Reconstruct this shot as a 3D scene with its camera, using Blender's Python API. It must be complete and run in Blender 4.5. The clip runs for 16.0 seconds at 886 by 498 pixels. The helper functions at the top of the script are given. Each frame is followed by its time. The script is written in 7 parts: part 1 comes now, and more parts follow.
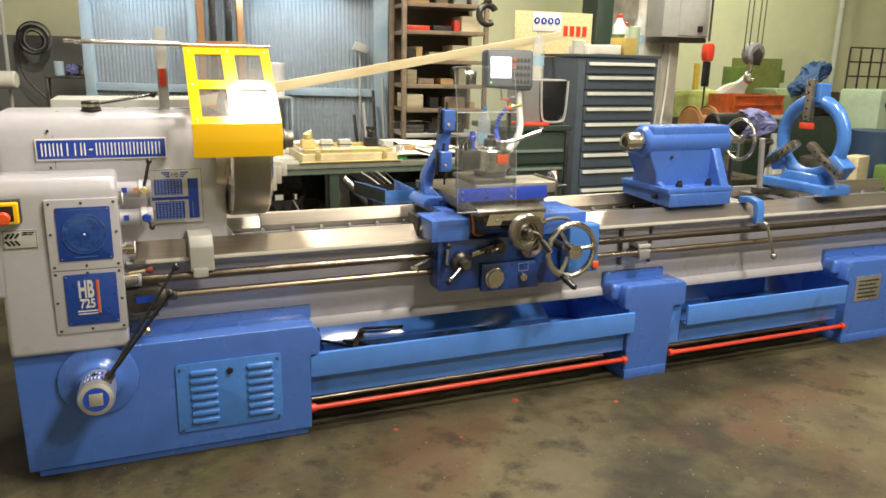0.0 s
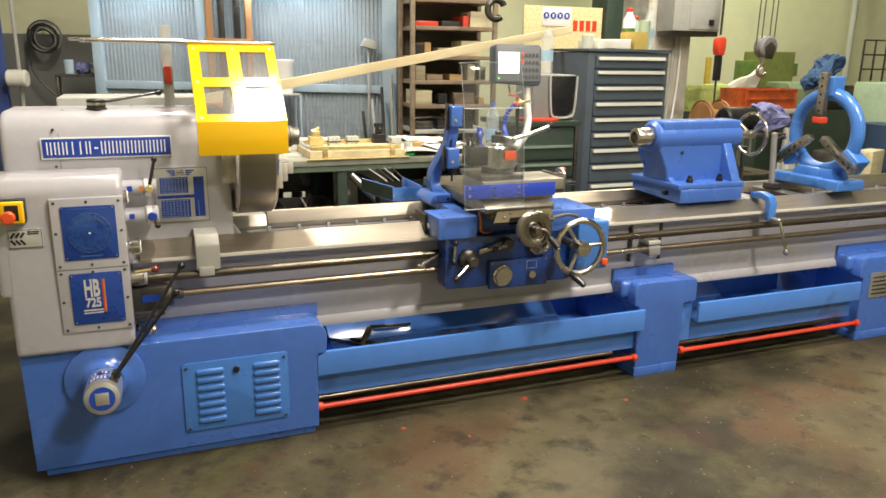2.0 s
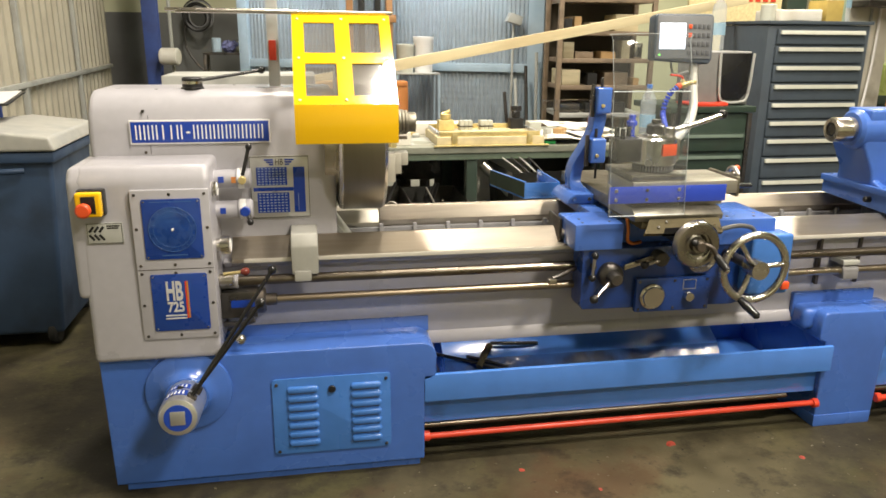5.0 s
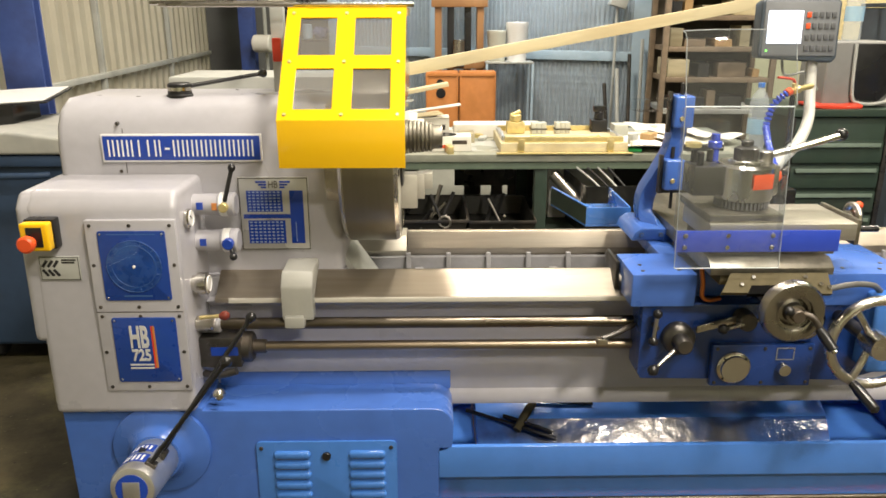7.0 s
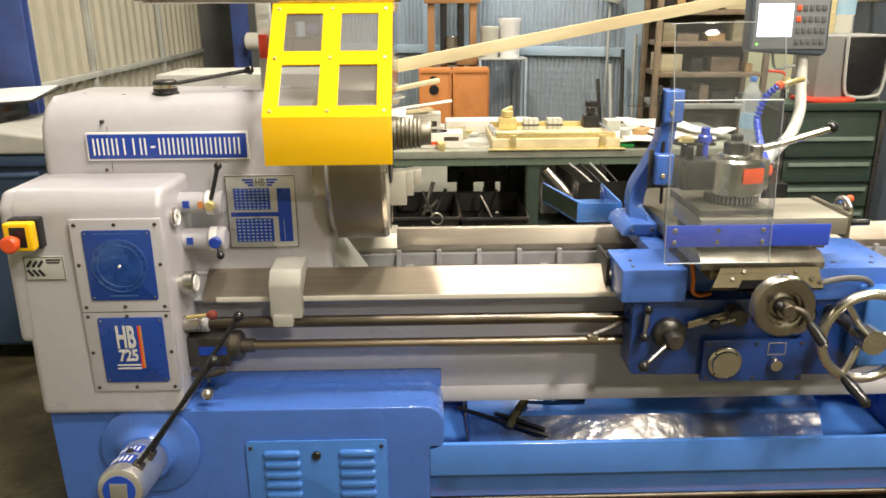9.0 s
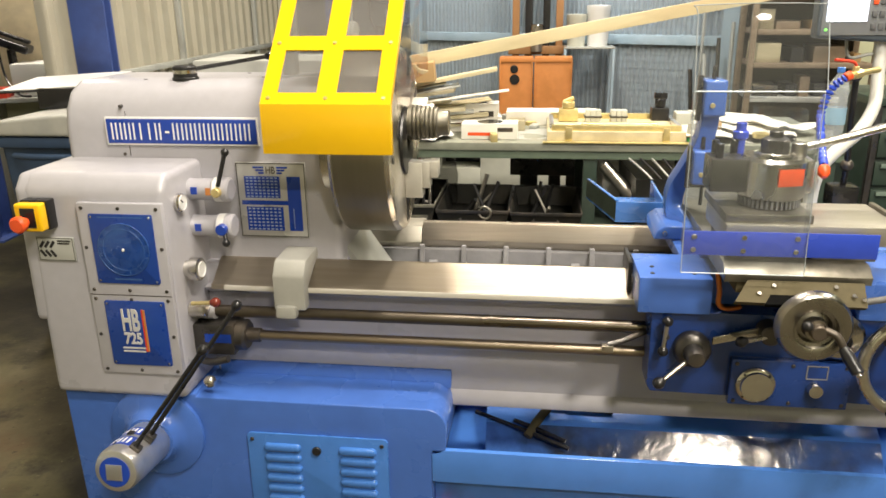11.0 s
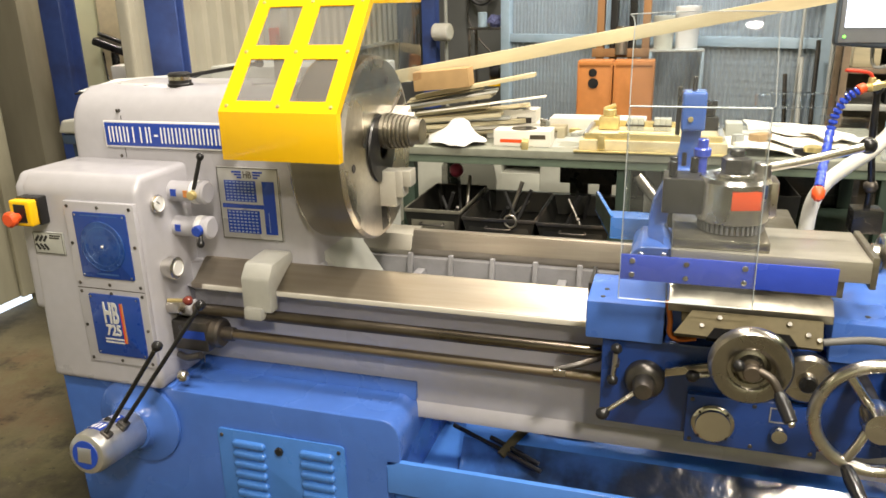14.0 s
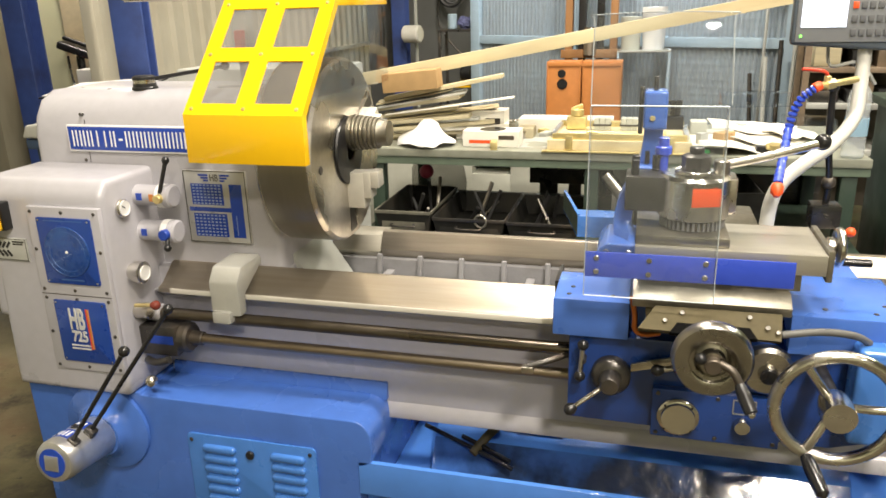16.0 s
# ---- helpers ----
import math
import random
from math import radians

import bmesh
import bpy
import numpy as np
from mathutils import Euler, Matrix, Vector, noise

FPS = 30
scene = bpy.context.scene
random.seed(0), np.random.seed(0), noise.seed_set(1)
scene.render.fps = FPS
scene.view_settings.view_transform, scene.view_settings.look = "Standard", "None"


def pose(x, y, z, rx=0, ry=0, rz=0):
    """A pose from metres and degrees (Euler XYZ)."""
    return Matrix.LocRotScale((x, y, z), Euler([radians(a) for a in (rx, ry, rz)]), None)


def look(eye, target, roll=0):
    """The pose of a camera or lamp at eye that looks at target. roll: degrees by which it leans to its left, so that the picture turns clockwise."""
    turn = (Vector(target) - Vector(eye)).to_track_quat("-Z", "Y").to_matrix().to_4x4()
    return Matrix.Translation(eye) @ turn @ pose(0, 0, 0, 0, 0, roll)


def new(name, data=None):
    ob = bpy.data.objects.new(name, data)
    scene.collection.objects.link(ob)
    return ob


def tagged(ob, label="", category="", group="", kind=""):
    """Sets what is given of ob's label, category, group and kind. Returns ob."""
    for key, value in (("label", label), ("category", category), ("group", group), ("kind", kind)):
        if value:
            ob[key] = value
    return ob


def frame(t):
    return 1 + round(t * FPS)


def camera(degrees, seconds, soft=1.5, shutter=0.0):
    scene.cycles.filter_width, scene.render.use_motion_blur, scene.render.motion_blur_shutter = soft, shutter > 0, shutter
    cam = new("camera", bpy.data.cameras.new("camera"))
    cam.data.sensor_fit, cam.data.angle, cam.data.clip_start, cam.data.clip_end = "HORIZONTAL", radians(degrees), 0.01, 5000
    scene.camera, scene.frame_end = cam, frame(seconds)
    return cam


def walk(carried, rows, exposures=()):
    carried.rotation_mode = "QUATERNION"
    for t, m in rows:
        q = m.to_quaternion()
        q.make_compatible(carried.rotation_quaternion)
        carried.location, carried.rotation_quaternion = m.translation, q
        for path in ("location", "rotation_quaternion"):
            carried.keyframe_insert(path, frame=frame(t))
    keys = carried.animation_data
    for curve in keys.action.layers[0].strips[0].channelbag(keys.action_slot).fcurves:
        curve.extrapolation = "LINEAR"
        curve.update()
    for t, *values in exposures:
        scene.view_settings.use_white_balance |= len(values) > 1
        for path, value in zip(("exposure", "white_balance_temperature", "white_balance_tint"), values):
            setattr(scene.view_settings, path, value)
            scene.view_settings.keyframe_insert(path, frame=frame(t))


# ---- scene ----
cam = camera(61.3, 16.0, soft=1.6)
PATH = [
    (0, (0.428, -2.856, 1.557), (1.168, -1.064, 1.067), 1.2),
    (0.5, (0.431, -2.855, 1.555), (1.165, -1.063, 1.055), 1.4),
    (1, (0.436, -2.853, 1.555), (1.169, -1.059, 1.062), 1.1),
    (1.5, (0.45, -2.848, 1.553), (1.177, -1.05, 1.063), 0.7),
    (2, (0.453, -2.837, 1.557), (1.165, -1.036, 1.056), 0.8),
    (2.5, (0.457, -2.84, 1.552), (1.161, -1.038, 1.046), 0.6),
    (3, (0.467, -2.839, 1.55), (1.143, -1.025, 1.05), 0.4),
    (3.5, (0.524, -2.812, 1.525), (1.054, -0.948, 1.031), 1.1),
    (4, (0.585, -2.736, 1.536), (1.024, -0.871, 0.96), 1.1),
    (4.5, (0.62, -2.554, 1.533), (1.004, -0.677, 0.96), 1.9),
    (5, (0.662, -2.366, 1.53), (1.005, -0.476, 0.975), 0.5),
    (5.2, (0.702, -2.303, 1.54), (0.983, -0.402, 0.983), 0.8),
    (7.3, (1.033, -1.868, 1.572), (1.047, 0.039, 0.968), -0.3),
    (7.5, (1.038, -1.875, 1.568), (1.043, 0.034, 0.97), -0.4),
    (8, (1.047, -1.868, 1.57), (1.064, 0.035, 0.957), -0.2),
    (8.5, (1.047, -1.871, 1.567), (1.053, 0.037, 0.968), -0.3),
    (9, (1.038, -1.867, 1.566), (1.078, 0.038, 0.957), -0.4),
    (9.2, (1.029, -1.873, 1.54), (1.1, 0.039, 0.957), -0.1),
    (11.3, (1.321, -1.73, 1.547), (1.059, 0.146, 0.907), -0.8),
    (11.5, (1.312, -1.721, 1.544), (1.076, 0.157, 0.898), -1.0),
    (12, (1.336, -1.678, 1.539), (1.132, 0.2, 0.882), -1.1),
    (12.5, (1.511, -1.604, 1.534), (1.061, 0.239, 0.9), 0.3),
    (13, (1.697, -1.577, 1.549), (1.101, 0.217, 0.896), -0.8),
    (13.5, (1.717, -1.605, 1.557), (1.154, 0.205, 0.92), -1.1),
    (14, (1.728, -1.62, 1.56), (1.162, 0.193, 0.935), -1.3),
    (14.5, (1.729, -1.629, 1.565), (1.181, 0.193, 0.949), -1.7),
    (15, (1.732, -1.627, 1.567), (1.189, 0.198, 0.955), -1.7),
    (15.5, (1.738, -1.628, 1.565), (1.215, 0.203, 0.953), -1.5),
    (16, (1.749, -1.627, 1.559), (1.247, 0.206, 0.937), -1.5),
]
walk(cam, [(t, look(eye, target, roll)) for t, eye, target, roll in PATH], [(0.0, -0.02), (5.0, -0.03), (8.0, -0.06), (8.5, 0.02), (9.0, 0.02), (12.0, 0.05), (16.0, 0.12)])

# ---- light ----
world = bpy.data.worlds.new("world")
scene.world = world
world.use_nodes = True
world.node_tree.nodes["Background"].inputs[0].default_value = (0.62, 0.66, 0.6, 1)
world.node_tree.nodes["Background"].inputs[1].default_value = 0.012


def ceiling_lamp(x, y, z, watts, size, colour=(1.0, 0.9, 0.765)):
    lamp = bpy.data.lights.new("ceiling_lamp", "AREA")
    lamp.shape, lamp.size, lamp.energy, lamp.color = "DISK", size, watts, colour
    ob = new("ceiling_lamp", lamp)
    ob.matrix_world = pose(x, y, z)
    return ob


# two unseen overhead lamps, set by the highlights on guard and tray
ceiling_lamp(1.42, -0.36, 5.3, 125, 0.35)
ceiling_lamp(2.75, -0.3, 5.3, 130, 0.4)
# the rest are added, unseen key and fill for machine, background and nook
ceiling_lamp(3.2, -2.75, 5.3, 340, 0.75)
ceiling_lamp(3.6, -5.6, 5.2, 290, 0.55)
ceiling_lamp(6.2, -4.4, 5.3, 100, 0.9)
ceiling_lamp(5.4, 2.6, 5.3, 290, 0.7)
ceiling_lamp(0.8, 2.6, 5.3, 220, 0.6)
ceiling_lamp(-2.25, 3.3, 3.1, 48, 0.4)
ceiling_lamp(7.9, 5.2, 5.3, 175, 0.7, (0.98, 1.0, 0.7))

# ---- materials ----


def material(name, colour, rough=0.5, metal=0.0, grain=0.08, scale=18.0, dirt=None, dirt_scale=2.5, dirt_at=(0.52, 0.7), bump=0.02, bump_scale=60.0,
             stretch=(1, 1, 1), coat=0.0, rough_var=0.12, piece=0.0, dirt_rough=None):
    """A painted, metal or mineral surface: fine grain, large stains and a little relief, all at real size."""
    m = bpy.data.materials.new(name)
    m.use_nodes = True
    t = m.node_tree
    b = t.nodes["Principled BSDF"]
    b.inputs["Metallic"].default_value = metal
    b.inputs["Coat Weight"].default_value = coat
    b.inputs["Coat Roughness"].default_value = 0.12
    co = t.nodes.new("ShaderNodeTexCoord")
    mp = t.nodes.new("ShaderNodeMapping")
    mp.inputs["Scale"].default_value = stretch
    t.links.new(co.outputs["Object"], mp.inputs["Vector"])

    def tex(sc, detail=4.0):
        n = t.nodes.new("ShaderNodeTexNoise")
        n.inputs["Scale"].default_value, n.inputs["Detail"].default_value = sc, detail
        t.links.new(mp.outputs[0], n.inputs["Vector"])
        return n

    def ramp(src, a, b2, lo, hi):
        n = t.nodes.new("ShaderNodeMapRange")
        n.inputs["From Min"].default_value, n.inputs["From Max"].default_value = a, b2
        n.inputs["To Min"].default_value, n.inputs["To Max"].default_value = lo, hi
        t.links.new(src, n.inputs["Value"])
        return n.outputs[0]

    fine = tex(scale)
    hsv = t.nodes.new("ShaderNodeHueSaturation")
    hsv.inputs["Color"].default_value = (*colour, 1)
    t.links.new(ramp(fine.outputs["Fac"], 0.25, 0.75, 1 - grain, 1 + grain), hsv.inputs["Value"])
    out = hsv.outputs[0]
    if piece:
        info = t.nodes.new("ShaderNodeObjectInfo")
        h2 = t.nodes.new("ShaderNodeHueSaturation")
        t.links.new(out, h2.inputs["Color"])
        t.links.new(ramp(info.outputs["Random"], 0, 1, 1 - piece, 1 + piece), h2.inputs["Value"])
        out = h2.outputs[0]
    big = tex(dirt_scale, 6.0)
    if dirt:
        mix = t.nodes.new("ShaderNodeMix")
        mix.data_type = "RGBA"
        t.links.new(ramp(big.outputs["Fac"], *dirt_at, 0, 0.85), mix.inputs["Factor"])
        t.links.new(out, mix.inputs["A"])
        mix.inputs["B"].default_value = (*dirt, 1)
        out = mix.outputs["Result"]
    t.links.new(out, b.inputs["Base Color"])
    lo, hi = (rough - rough_var, rough + rough_var) if dirt_rough is None else (rough, dirt_rough)
    t.links.new(ramp(big.outputs["Fac"], 0.35, 0.65, max(0.03, lo), min(1, hi)), b.inputs["Roughness"])
    if bump:
        bn = t.nodes.new("ShaderNodeBump")
        bn.inputs["Strength"].default_value, bn.inputs["Distance"].default_value = 0.5, bump * 0.05
        t.links.new(tex(bump_scale, 3.0).outputs["Fac"], bn.inputs["Height"])
        t.links.new(bn.outputs[0], b.inputs["Normal"])
    return m


def clear(name, tint=(0.96, 0.98, 1.0), rough=0.02, keep=0.965):
    """Thin clear plastic: mostly see-through with a gloss on top."""
    m = bpy.data.materials.new(name)
    m.use_nodes = True
    t = m.node_tree
    t.nodes.remove(t.nodes["Principled BSDF"])
    see, shine, mix = t.nodes.new("ShaderNodeBsdfTransparent"), t.nodes.new("ShaderNodeBsdfGlossy"), t.nodes.new("ShaderNodeMixShader")
    see.inputs[0].default_value = (*[c * keep for c in tint], 1)
    shine.inputs["Roughness"].default_value = rough
    fr, power, level = t.nodes.new("ShaderNodeLayerWeight"), t.nodes.new("ShaderNodeMath"), t.nodes.new("ShaderNodeMath")
    power.operation, level.operation = "POWER", "MULTIPLY_ADD"
    power.inputs[1].default_value, level.inputs[1].default_value, level.inputs[2].default_value = 5.0, 0.6, 0.03
    t.links.new(fr.outputs["Facing"], power.inputs[0])
    t.links.new(power.outputs[0], level.inputs[0])
    t.links.new(level.outputs[0], mix.inputs[0])
    t.links.new(see.outputs[0], mix.inputs[1])
    t.links.new(shine.outputs[0], mix.inputs[2])
    t.links.new(mix.outputs[0], t.nodes["Material Output"].inputs[0])
    return m


def glow(name, colour, strength):
    m = bpy.data.materials.new(name)
    m.use_nodes = True
    b = m.node_tree.nodes["Principled BSDF"]
    b.inputs["Base Color"].default_value = (*colour, 1)
    b.inputs["Emission Color"].default_value = (*colour, 1)
    b.inputs["Emission Strength"].default_value = strength
    return m


GREY = material("grey_machine_paint", (0.41, 0.405, 0.44), 0.36, grain=0.04, scale=30, dirt=(0.355, 0.345, 0.365), dirt_scale=3, dirt_at=(0.55, 0.8), bump=0.02, bump_scale=25, coat=0.25)
BLUE = material("blue_machine_paint", (0.058, 0.147, 0.5), 0.28, grain=0.05, scale=25, dirt=(0.045, 0.115, 0.4), dirt_scale=4, dirt_at=(0.55, 0.8), bump=0.02, bump_scale=22, coat=0.3)
PALE_BLUE = material("light_blue_paint", (0.055, 0.18, 0.54), 0.26, grain=0.05, scale=25, dirt=(0.04, 0.15, 0.44), dirt_scale=5, dirt_at=(0.55, 0.8), bump=0.015, bump_scale=22, coat=0.4)
DEEP_BLUE = material("deep_blue_paint", (0.013, 0.046, 0.21), 0.28, grain=0.06, scale=25, dirt=(0.012, 0.036, 0.16), dirt_scale=5, dirt_at=(0.5, 0.8), coat=0.3)
PLATE_BLUE = material("enamel_plate_blue", (0.01, 0.046, 0.27), 0.28, grain=0.05, scale=40, dirt=(0.012, 0.055, 0.25), dirt_scale=9, dirt_at=(0.5, 0.75), coat=0.4)
LABEL_BLUE = material("label_blue", (0.012, 0.052, 0.36), 0.3, grain=0.03, coat=0.3)
COVER_BLUE = material("cover_blue", (0.03, 0.07, 0.5), 0.22, grain=0.05, coat=0.4)
YELLOW = material("yellow_paint", (0.86, 0.51, 0.01), 0.11, grain=0.02, scale=12, dirt=(0.74, 0.39, 0.015), dirt_scale=3, dirt_at=(0.6, 0.85), bump=0.008, coat=0.0, rough_var=0.03)
BRIGHT = material("bright_steel", (0.62, 0.6, 0.56), 0.25, 1.0, grain=0.06, scale=80, dirt=(0.5, 0.46, 0.4), dirt_scale=7, bump=0.008, bump_scale=150)
SLIDE = material("ground_slide_steel", (0.41, 0.39, 0.335), 0.42, 0.7, grain=0.08, scale=60, dirt=(0.42, 0.39, 0.33), dirt_scale=6, dirt_at=(0.52, 0.78), bump=0.01, bump_scale=200, stretch=(0.08, 1, 1))
NOSE = material("oily_cast_steel", (0.09, 0.076, 0.042), 0.7, 0.0, grain=0.15, scale=50, dirt=(0.07, 0.06, 0.035), dirt_scale=7)
NOSE.node_tree.nodes["Principled BSDF"].inputs["Specular IOR Level"].default_value = 0.12
CROSS = material("scraped_steel", (0.25, 0.235, 0.195), 0.42, 0.9, grain=0.2, scale=40, dirt=(0.17, 0.155, 0.12), dirt_scale=9, dirt_at=(0.46, 0.7), bump=0.02, bump_scale=90)
WAY = material("slideway_steel", (0.46, 0.42, 0.36), 0.36, 0.9, grain=0.12, scale=60, dirt=(0.3, 0.25, 0.18), dirt_scale=6, dirt_at=(0.48, 0.72), bump=0.01, bump_scale=200, stretch=(0.06, 1, 1), rough_var=0.08)
FACE = material("faced_steel", (0.66, 0.63, 0.57), 0.27, 1.0, grain=0.1, scale=70, dirt=(0.4, 0.37, 0.32), dirt_scale=4, dirt_at=(0.5, 0.8), bump=0.006, bump_scale=120)
spin = FACE.node_tree.nodes.new("ShaderNodeTangent")
spin.direction_type, spin.axis = "RADIAL", "X"
FACE.node_tree.nodes["Principled BSDF"].inputs["Anisotropic"].default_value = 0.7
FACE.node_tree.links.new(spin.outputs[0], FACE.node_tree.nodes["Principled BSDF"].inputs["Tangent"])
TURNED = material("turned_steel", (0.5, 0.47, 0.42), 0.3, 1.0, grain=0.12, scale=70, dirt=(0.33, 0.3, 0.26), dirt_scale=5, dirt_at=(0.45, 0.8), bump=0.012, bump_scale=120)
ROD = material("oiled_rod_steel", (0.42, 0.36, 0.28), 0.32, 1.0, grain=0.15, scale=40, dirt=(0.2, 0.15, 0.1), dirt_scale=4, dirt_at=(0.45, 0.7), stretch=(0.3, 1, 1))
DARK_STEEL = material("dark_steel", (0.09, 0.085, 0.08), 0.38, 0.8, grain=0.2, scale=40, dirt=(0.16, 0.13, 0.1), dirt_scale=7)
BLACK = material("black_plastic", (0.012, 0.012, 0.013), 0.3, grain=0.2, scale=40)
RUBBER = material("black_rubber", (0.02, 0.02, 0.02), 0.7, grain=0.2)
WHITE = material("white_print", (0.8, 0.8, 0.79), 0.4, grain=0.02)
ALU = material("aluminium", (0.7, 0.7, 0.7), 0.32, 0.9, grain=0.05, scale=60)
RED = material("red_paint", (0.62, 0.055, 0.025), 0.4, grain=0.08, dirt=(0.4, 0.05, 0.03), dirt_at=(0.5, 0.8))
ORANGE = material("orange_red_plastic", (0.75, 0.09, 0.02), 0.35, grain=0.03)
ORANGE_BOX = material("orange_carton", (0.52, 0.2, 0.05), 0.6, grain=0.08, dirt=(0.44, 0.17, 0.04), dirt_scale=6)
BRASS = material("brass", (0.7, 0.58, 0.27), 0.42, 0.75, grain=0.12, scale=40)
COPPER = material("copper_pipe", (0.6, 0.2, 0.06), 0.35, 1.0, grain=0.1)
CLEAR = clear("clear_plastic")
WINDOW = clear("scratched_window", (0.9, 0.92, 0.93), 0.08, 0.85)


def hazy(name, amount, colour, **kw):
    """Clear plastic with a share of milky scatter."""
    m = clear(name, **kw)
    t = m.node_tree
    dull, mix = t.nodes.new("ShaderNodeBsdfDiffuse"), t.nodes.new("ShaderNodeMixShader")
    dull.inputs[0].default_value, mix.inputs[0].default_value = (*colour, 1), amount
    t.links.new(t.nodes["Mix Shader"].outputs[0], mix.inputs[1])
    t.links.new(dull.outputs[0], mix.inputs[2])
    t.links.new(mix.outputs[0], t.nodes["Material Output"].inputs[0])
    return m


SHIELD = hazy("worn_clear_sheet", 0.025, (0.6, 0.62, 0.62))
BOTTLE = hazy("bottle_plastic", 0.26, (0.75, 0.8, 0.82), rough=0.12)
BAND = hazy("bottle_band", 0.45, (0.35, 0.6, 0.8), rough=0.2)
# a grey diffuse share is mixed into the window panes
haze = WINDOW.node_tree.nodes.new("ShaderNodeBsdfDiffuse")
haze.inputs[0].default_value = (0.4, 0.38, 0.36, 1)
blend = WINDOW.node_tree.nodes.new("ShaderNodeMixShader")
blend.inputs[0].default_value = 0.16
shader = WINDOW.node_tree.nodes["Mix Shader"].outputs[0]
WINDOW.node_tree.links.new(shader, blend.inputs[1])
WINDOW.node_tree.links.new(haze.outputs[0], blend.inputs[2])
WINDOW.node_tree.links.new(blend.outputs[0], WINDOW.node_tree.nodes["Material Output"].inputs[0])
FLOOR = material("oily_concrete", (0.024, 0.02, 0.01), 0.72, grain=0.4, scale=11, dirt=(0.1, 0.083, 0.046), dirt_scale=0.9, dirt_at=(0.5, 0.7), bump=0.05, bump_scale=55, rough_var=0.15)
FLOOR.node_tree.nodes["Principled BSDF"].inputs["Specular IOR Level"].default_value = 0.3


def weathered(m, colour, scale, lo, hi, share):
    """Lay one more layer of blotches or specks over a material's colour."""
    t = m.node_tree
    base = t.nodes["Principled BSDF"].inputs["Base Color"]
    src = base.links[0].from_socket
    co, tex, rng, mix = (t.nodes.new(n) for n in ("ShaderNodeTexCoord", "ShaderNodeTexNoise", "ShaderNodeMapRange", "ShaderNodeMix"))
    tex.inputs["Scale"].default_value, tex.inputs["Detail"].default_value, tex.inputs["Roughness"].default_value = scale, 7.0, 0.65
    rng.inputs["From Min"].default_value, rng.inputs["From Max"].default_value, rng.inputs["To Max"].default_value = lo, hi, share
    mix.data_type = "RGBA"
    mix.inputs["B"].default_value = (*colour, 1)
    t.links.new(co.outputs["Object"], tex.inputs["Vector"])
    t.links.new(tex.outputs["Fac"], rng.inputs["Value"])
    t.links.new(rng.outputs[0], mix.inputs["Factor"])
    t.links.new(src, mix.inputs["A"])
    t.links.new(mix.outputs["Result"], base)


weathered(FLOOR, (0.075, 0.07, 0.026), 2.3, 0.5, 0.66, 0.7)
weathered(FLOOR, (0.05, 0.025, 0.012), 1.1, 0.58, 0.7, 0.7)
weathered(FLOOR, (0.125, 0.108, 0.06), 0.75, 0.47, 0.62, 0.55)
weathered(FLOOR, (0.075, 0.04, 0.02), 0.95, 0.56, 0.64, 0.65)
weathered(FLOOR, (0.012, 0.01, 0.007), 5.5, 0.53, 0.68, 0.8)
weathered(FLOOR, (0.15, 0.13, 0.08), 38.0, 0.64, 0.72, 0.7)
weathered(FLOOR, (0.008, 0.007, 0.005), 26.0, 0.63, 0.7, 0.8)

DOOR_SHEET = material("stained_door_sheet", (0.34, 0.325, 0.24), 0.6, grain=0.12, scale=6, dirt=(0.15, 0.135, 0.09), dirt_scale=2.2, dirt_at=(0.46, 0.7), stretch=(1, 1, 0.3))
OLIVE = material("olive_panel", (0.3, 0.275, 0.2), 0.6, grain=0.15, scale=6, dirt=(0.1, 0.085, 0.05), dirt_scale=2, stretch=(1, 1, 0.25))
WALL = material("cream_green_wall", (0.58, 0.585, 0.4), 0.8, grain=0.04, scale=6, dirt=(0.45, 0.46, 0.34), dirt_scale=0.8, dirt_at=(0.5, 0.75))
GREY_WALL = material("grey_dado_paint", (0.15, 0.155, 0.15), 0.7, grain=0.06, scale=6, dirt=(0.1, 0.1, 0.095), dirt_scale=1.5)
SHEET = material("pale_cladding_sheet", (0.4, 0.375, 0.3), 0.5, grain=0.05, scale=5, dirt=(0.32, 0.29, 0.22), dirt_scale=1.6, dirt_at=(0.5, 0.75))
COLUMN_BLUE = material("column_blue_paint", (0.05, 0.09, 0.3), 0.45, grain=0.1, dirt=(0.04, 0.05, 0.13), dirt_scale=3)
BOOTH_BLUE = material("booth_frame_blue", (0.36, 0.46, 0.54), 0.45, grain=0.05, dirt=(0.26, 0.36, 0.44), dirt_scale=3)
BENCH_GREEN = material("bench_green_paint", (0.03, 0.05, 0.036), 0.45, grain=0.12, dirt=(0.03, 0.038, 0.03), dirt_scale=4)
CABINET_GREY = material("slate_cabinet_paint", (0.068, 0.088, 0.11), 0.42, grain=0.06, dirt=(0.05, 0.06, 0.075), dirt_scale=3)
CREAM = material("cream_handle", (0.52, 0.53, 0.46), 0.4, grain=0.05)
CARD = material("cardboard", (0.42, 0.27, 0.12), 0.8, grain=0.08, scale=20)
PAPER = material("paper", (0.75, 0.73, 0.66), 0.75, grain=0.05, scale=10, dirt=(0.6, 0.56, 0.46), dirt_scale=5)
PINE = material("pale_pine", (0.62, 0.54, 0.34), 0.55, grain=0.14, scale=20, dirt=(0.52, 0.42, 0.24), dirt_scale=6, stretch=(0.15, 1, 1))
WOOD = material("brown_wood", (0.3, 0.15, 0.055), 0.55, grain=0.2, scale=16, dirt=(0.17, 0.08, 0.03), dirt_scale=4, stretch=(1, 1, 0.15))
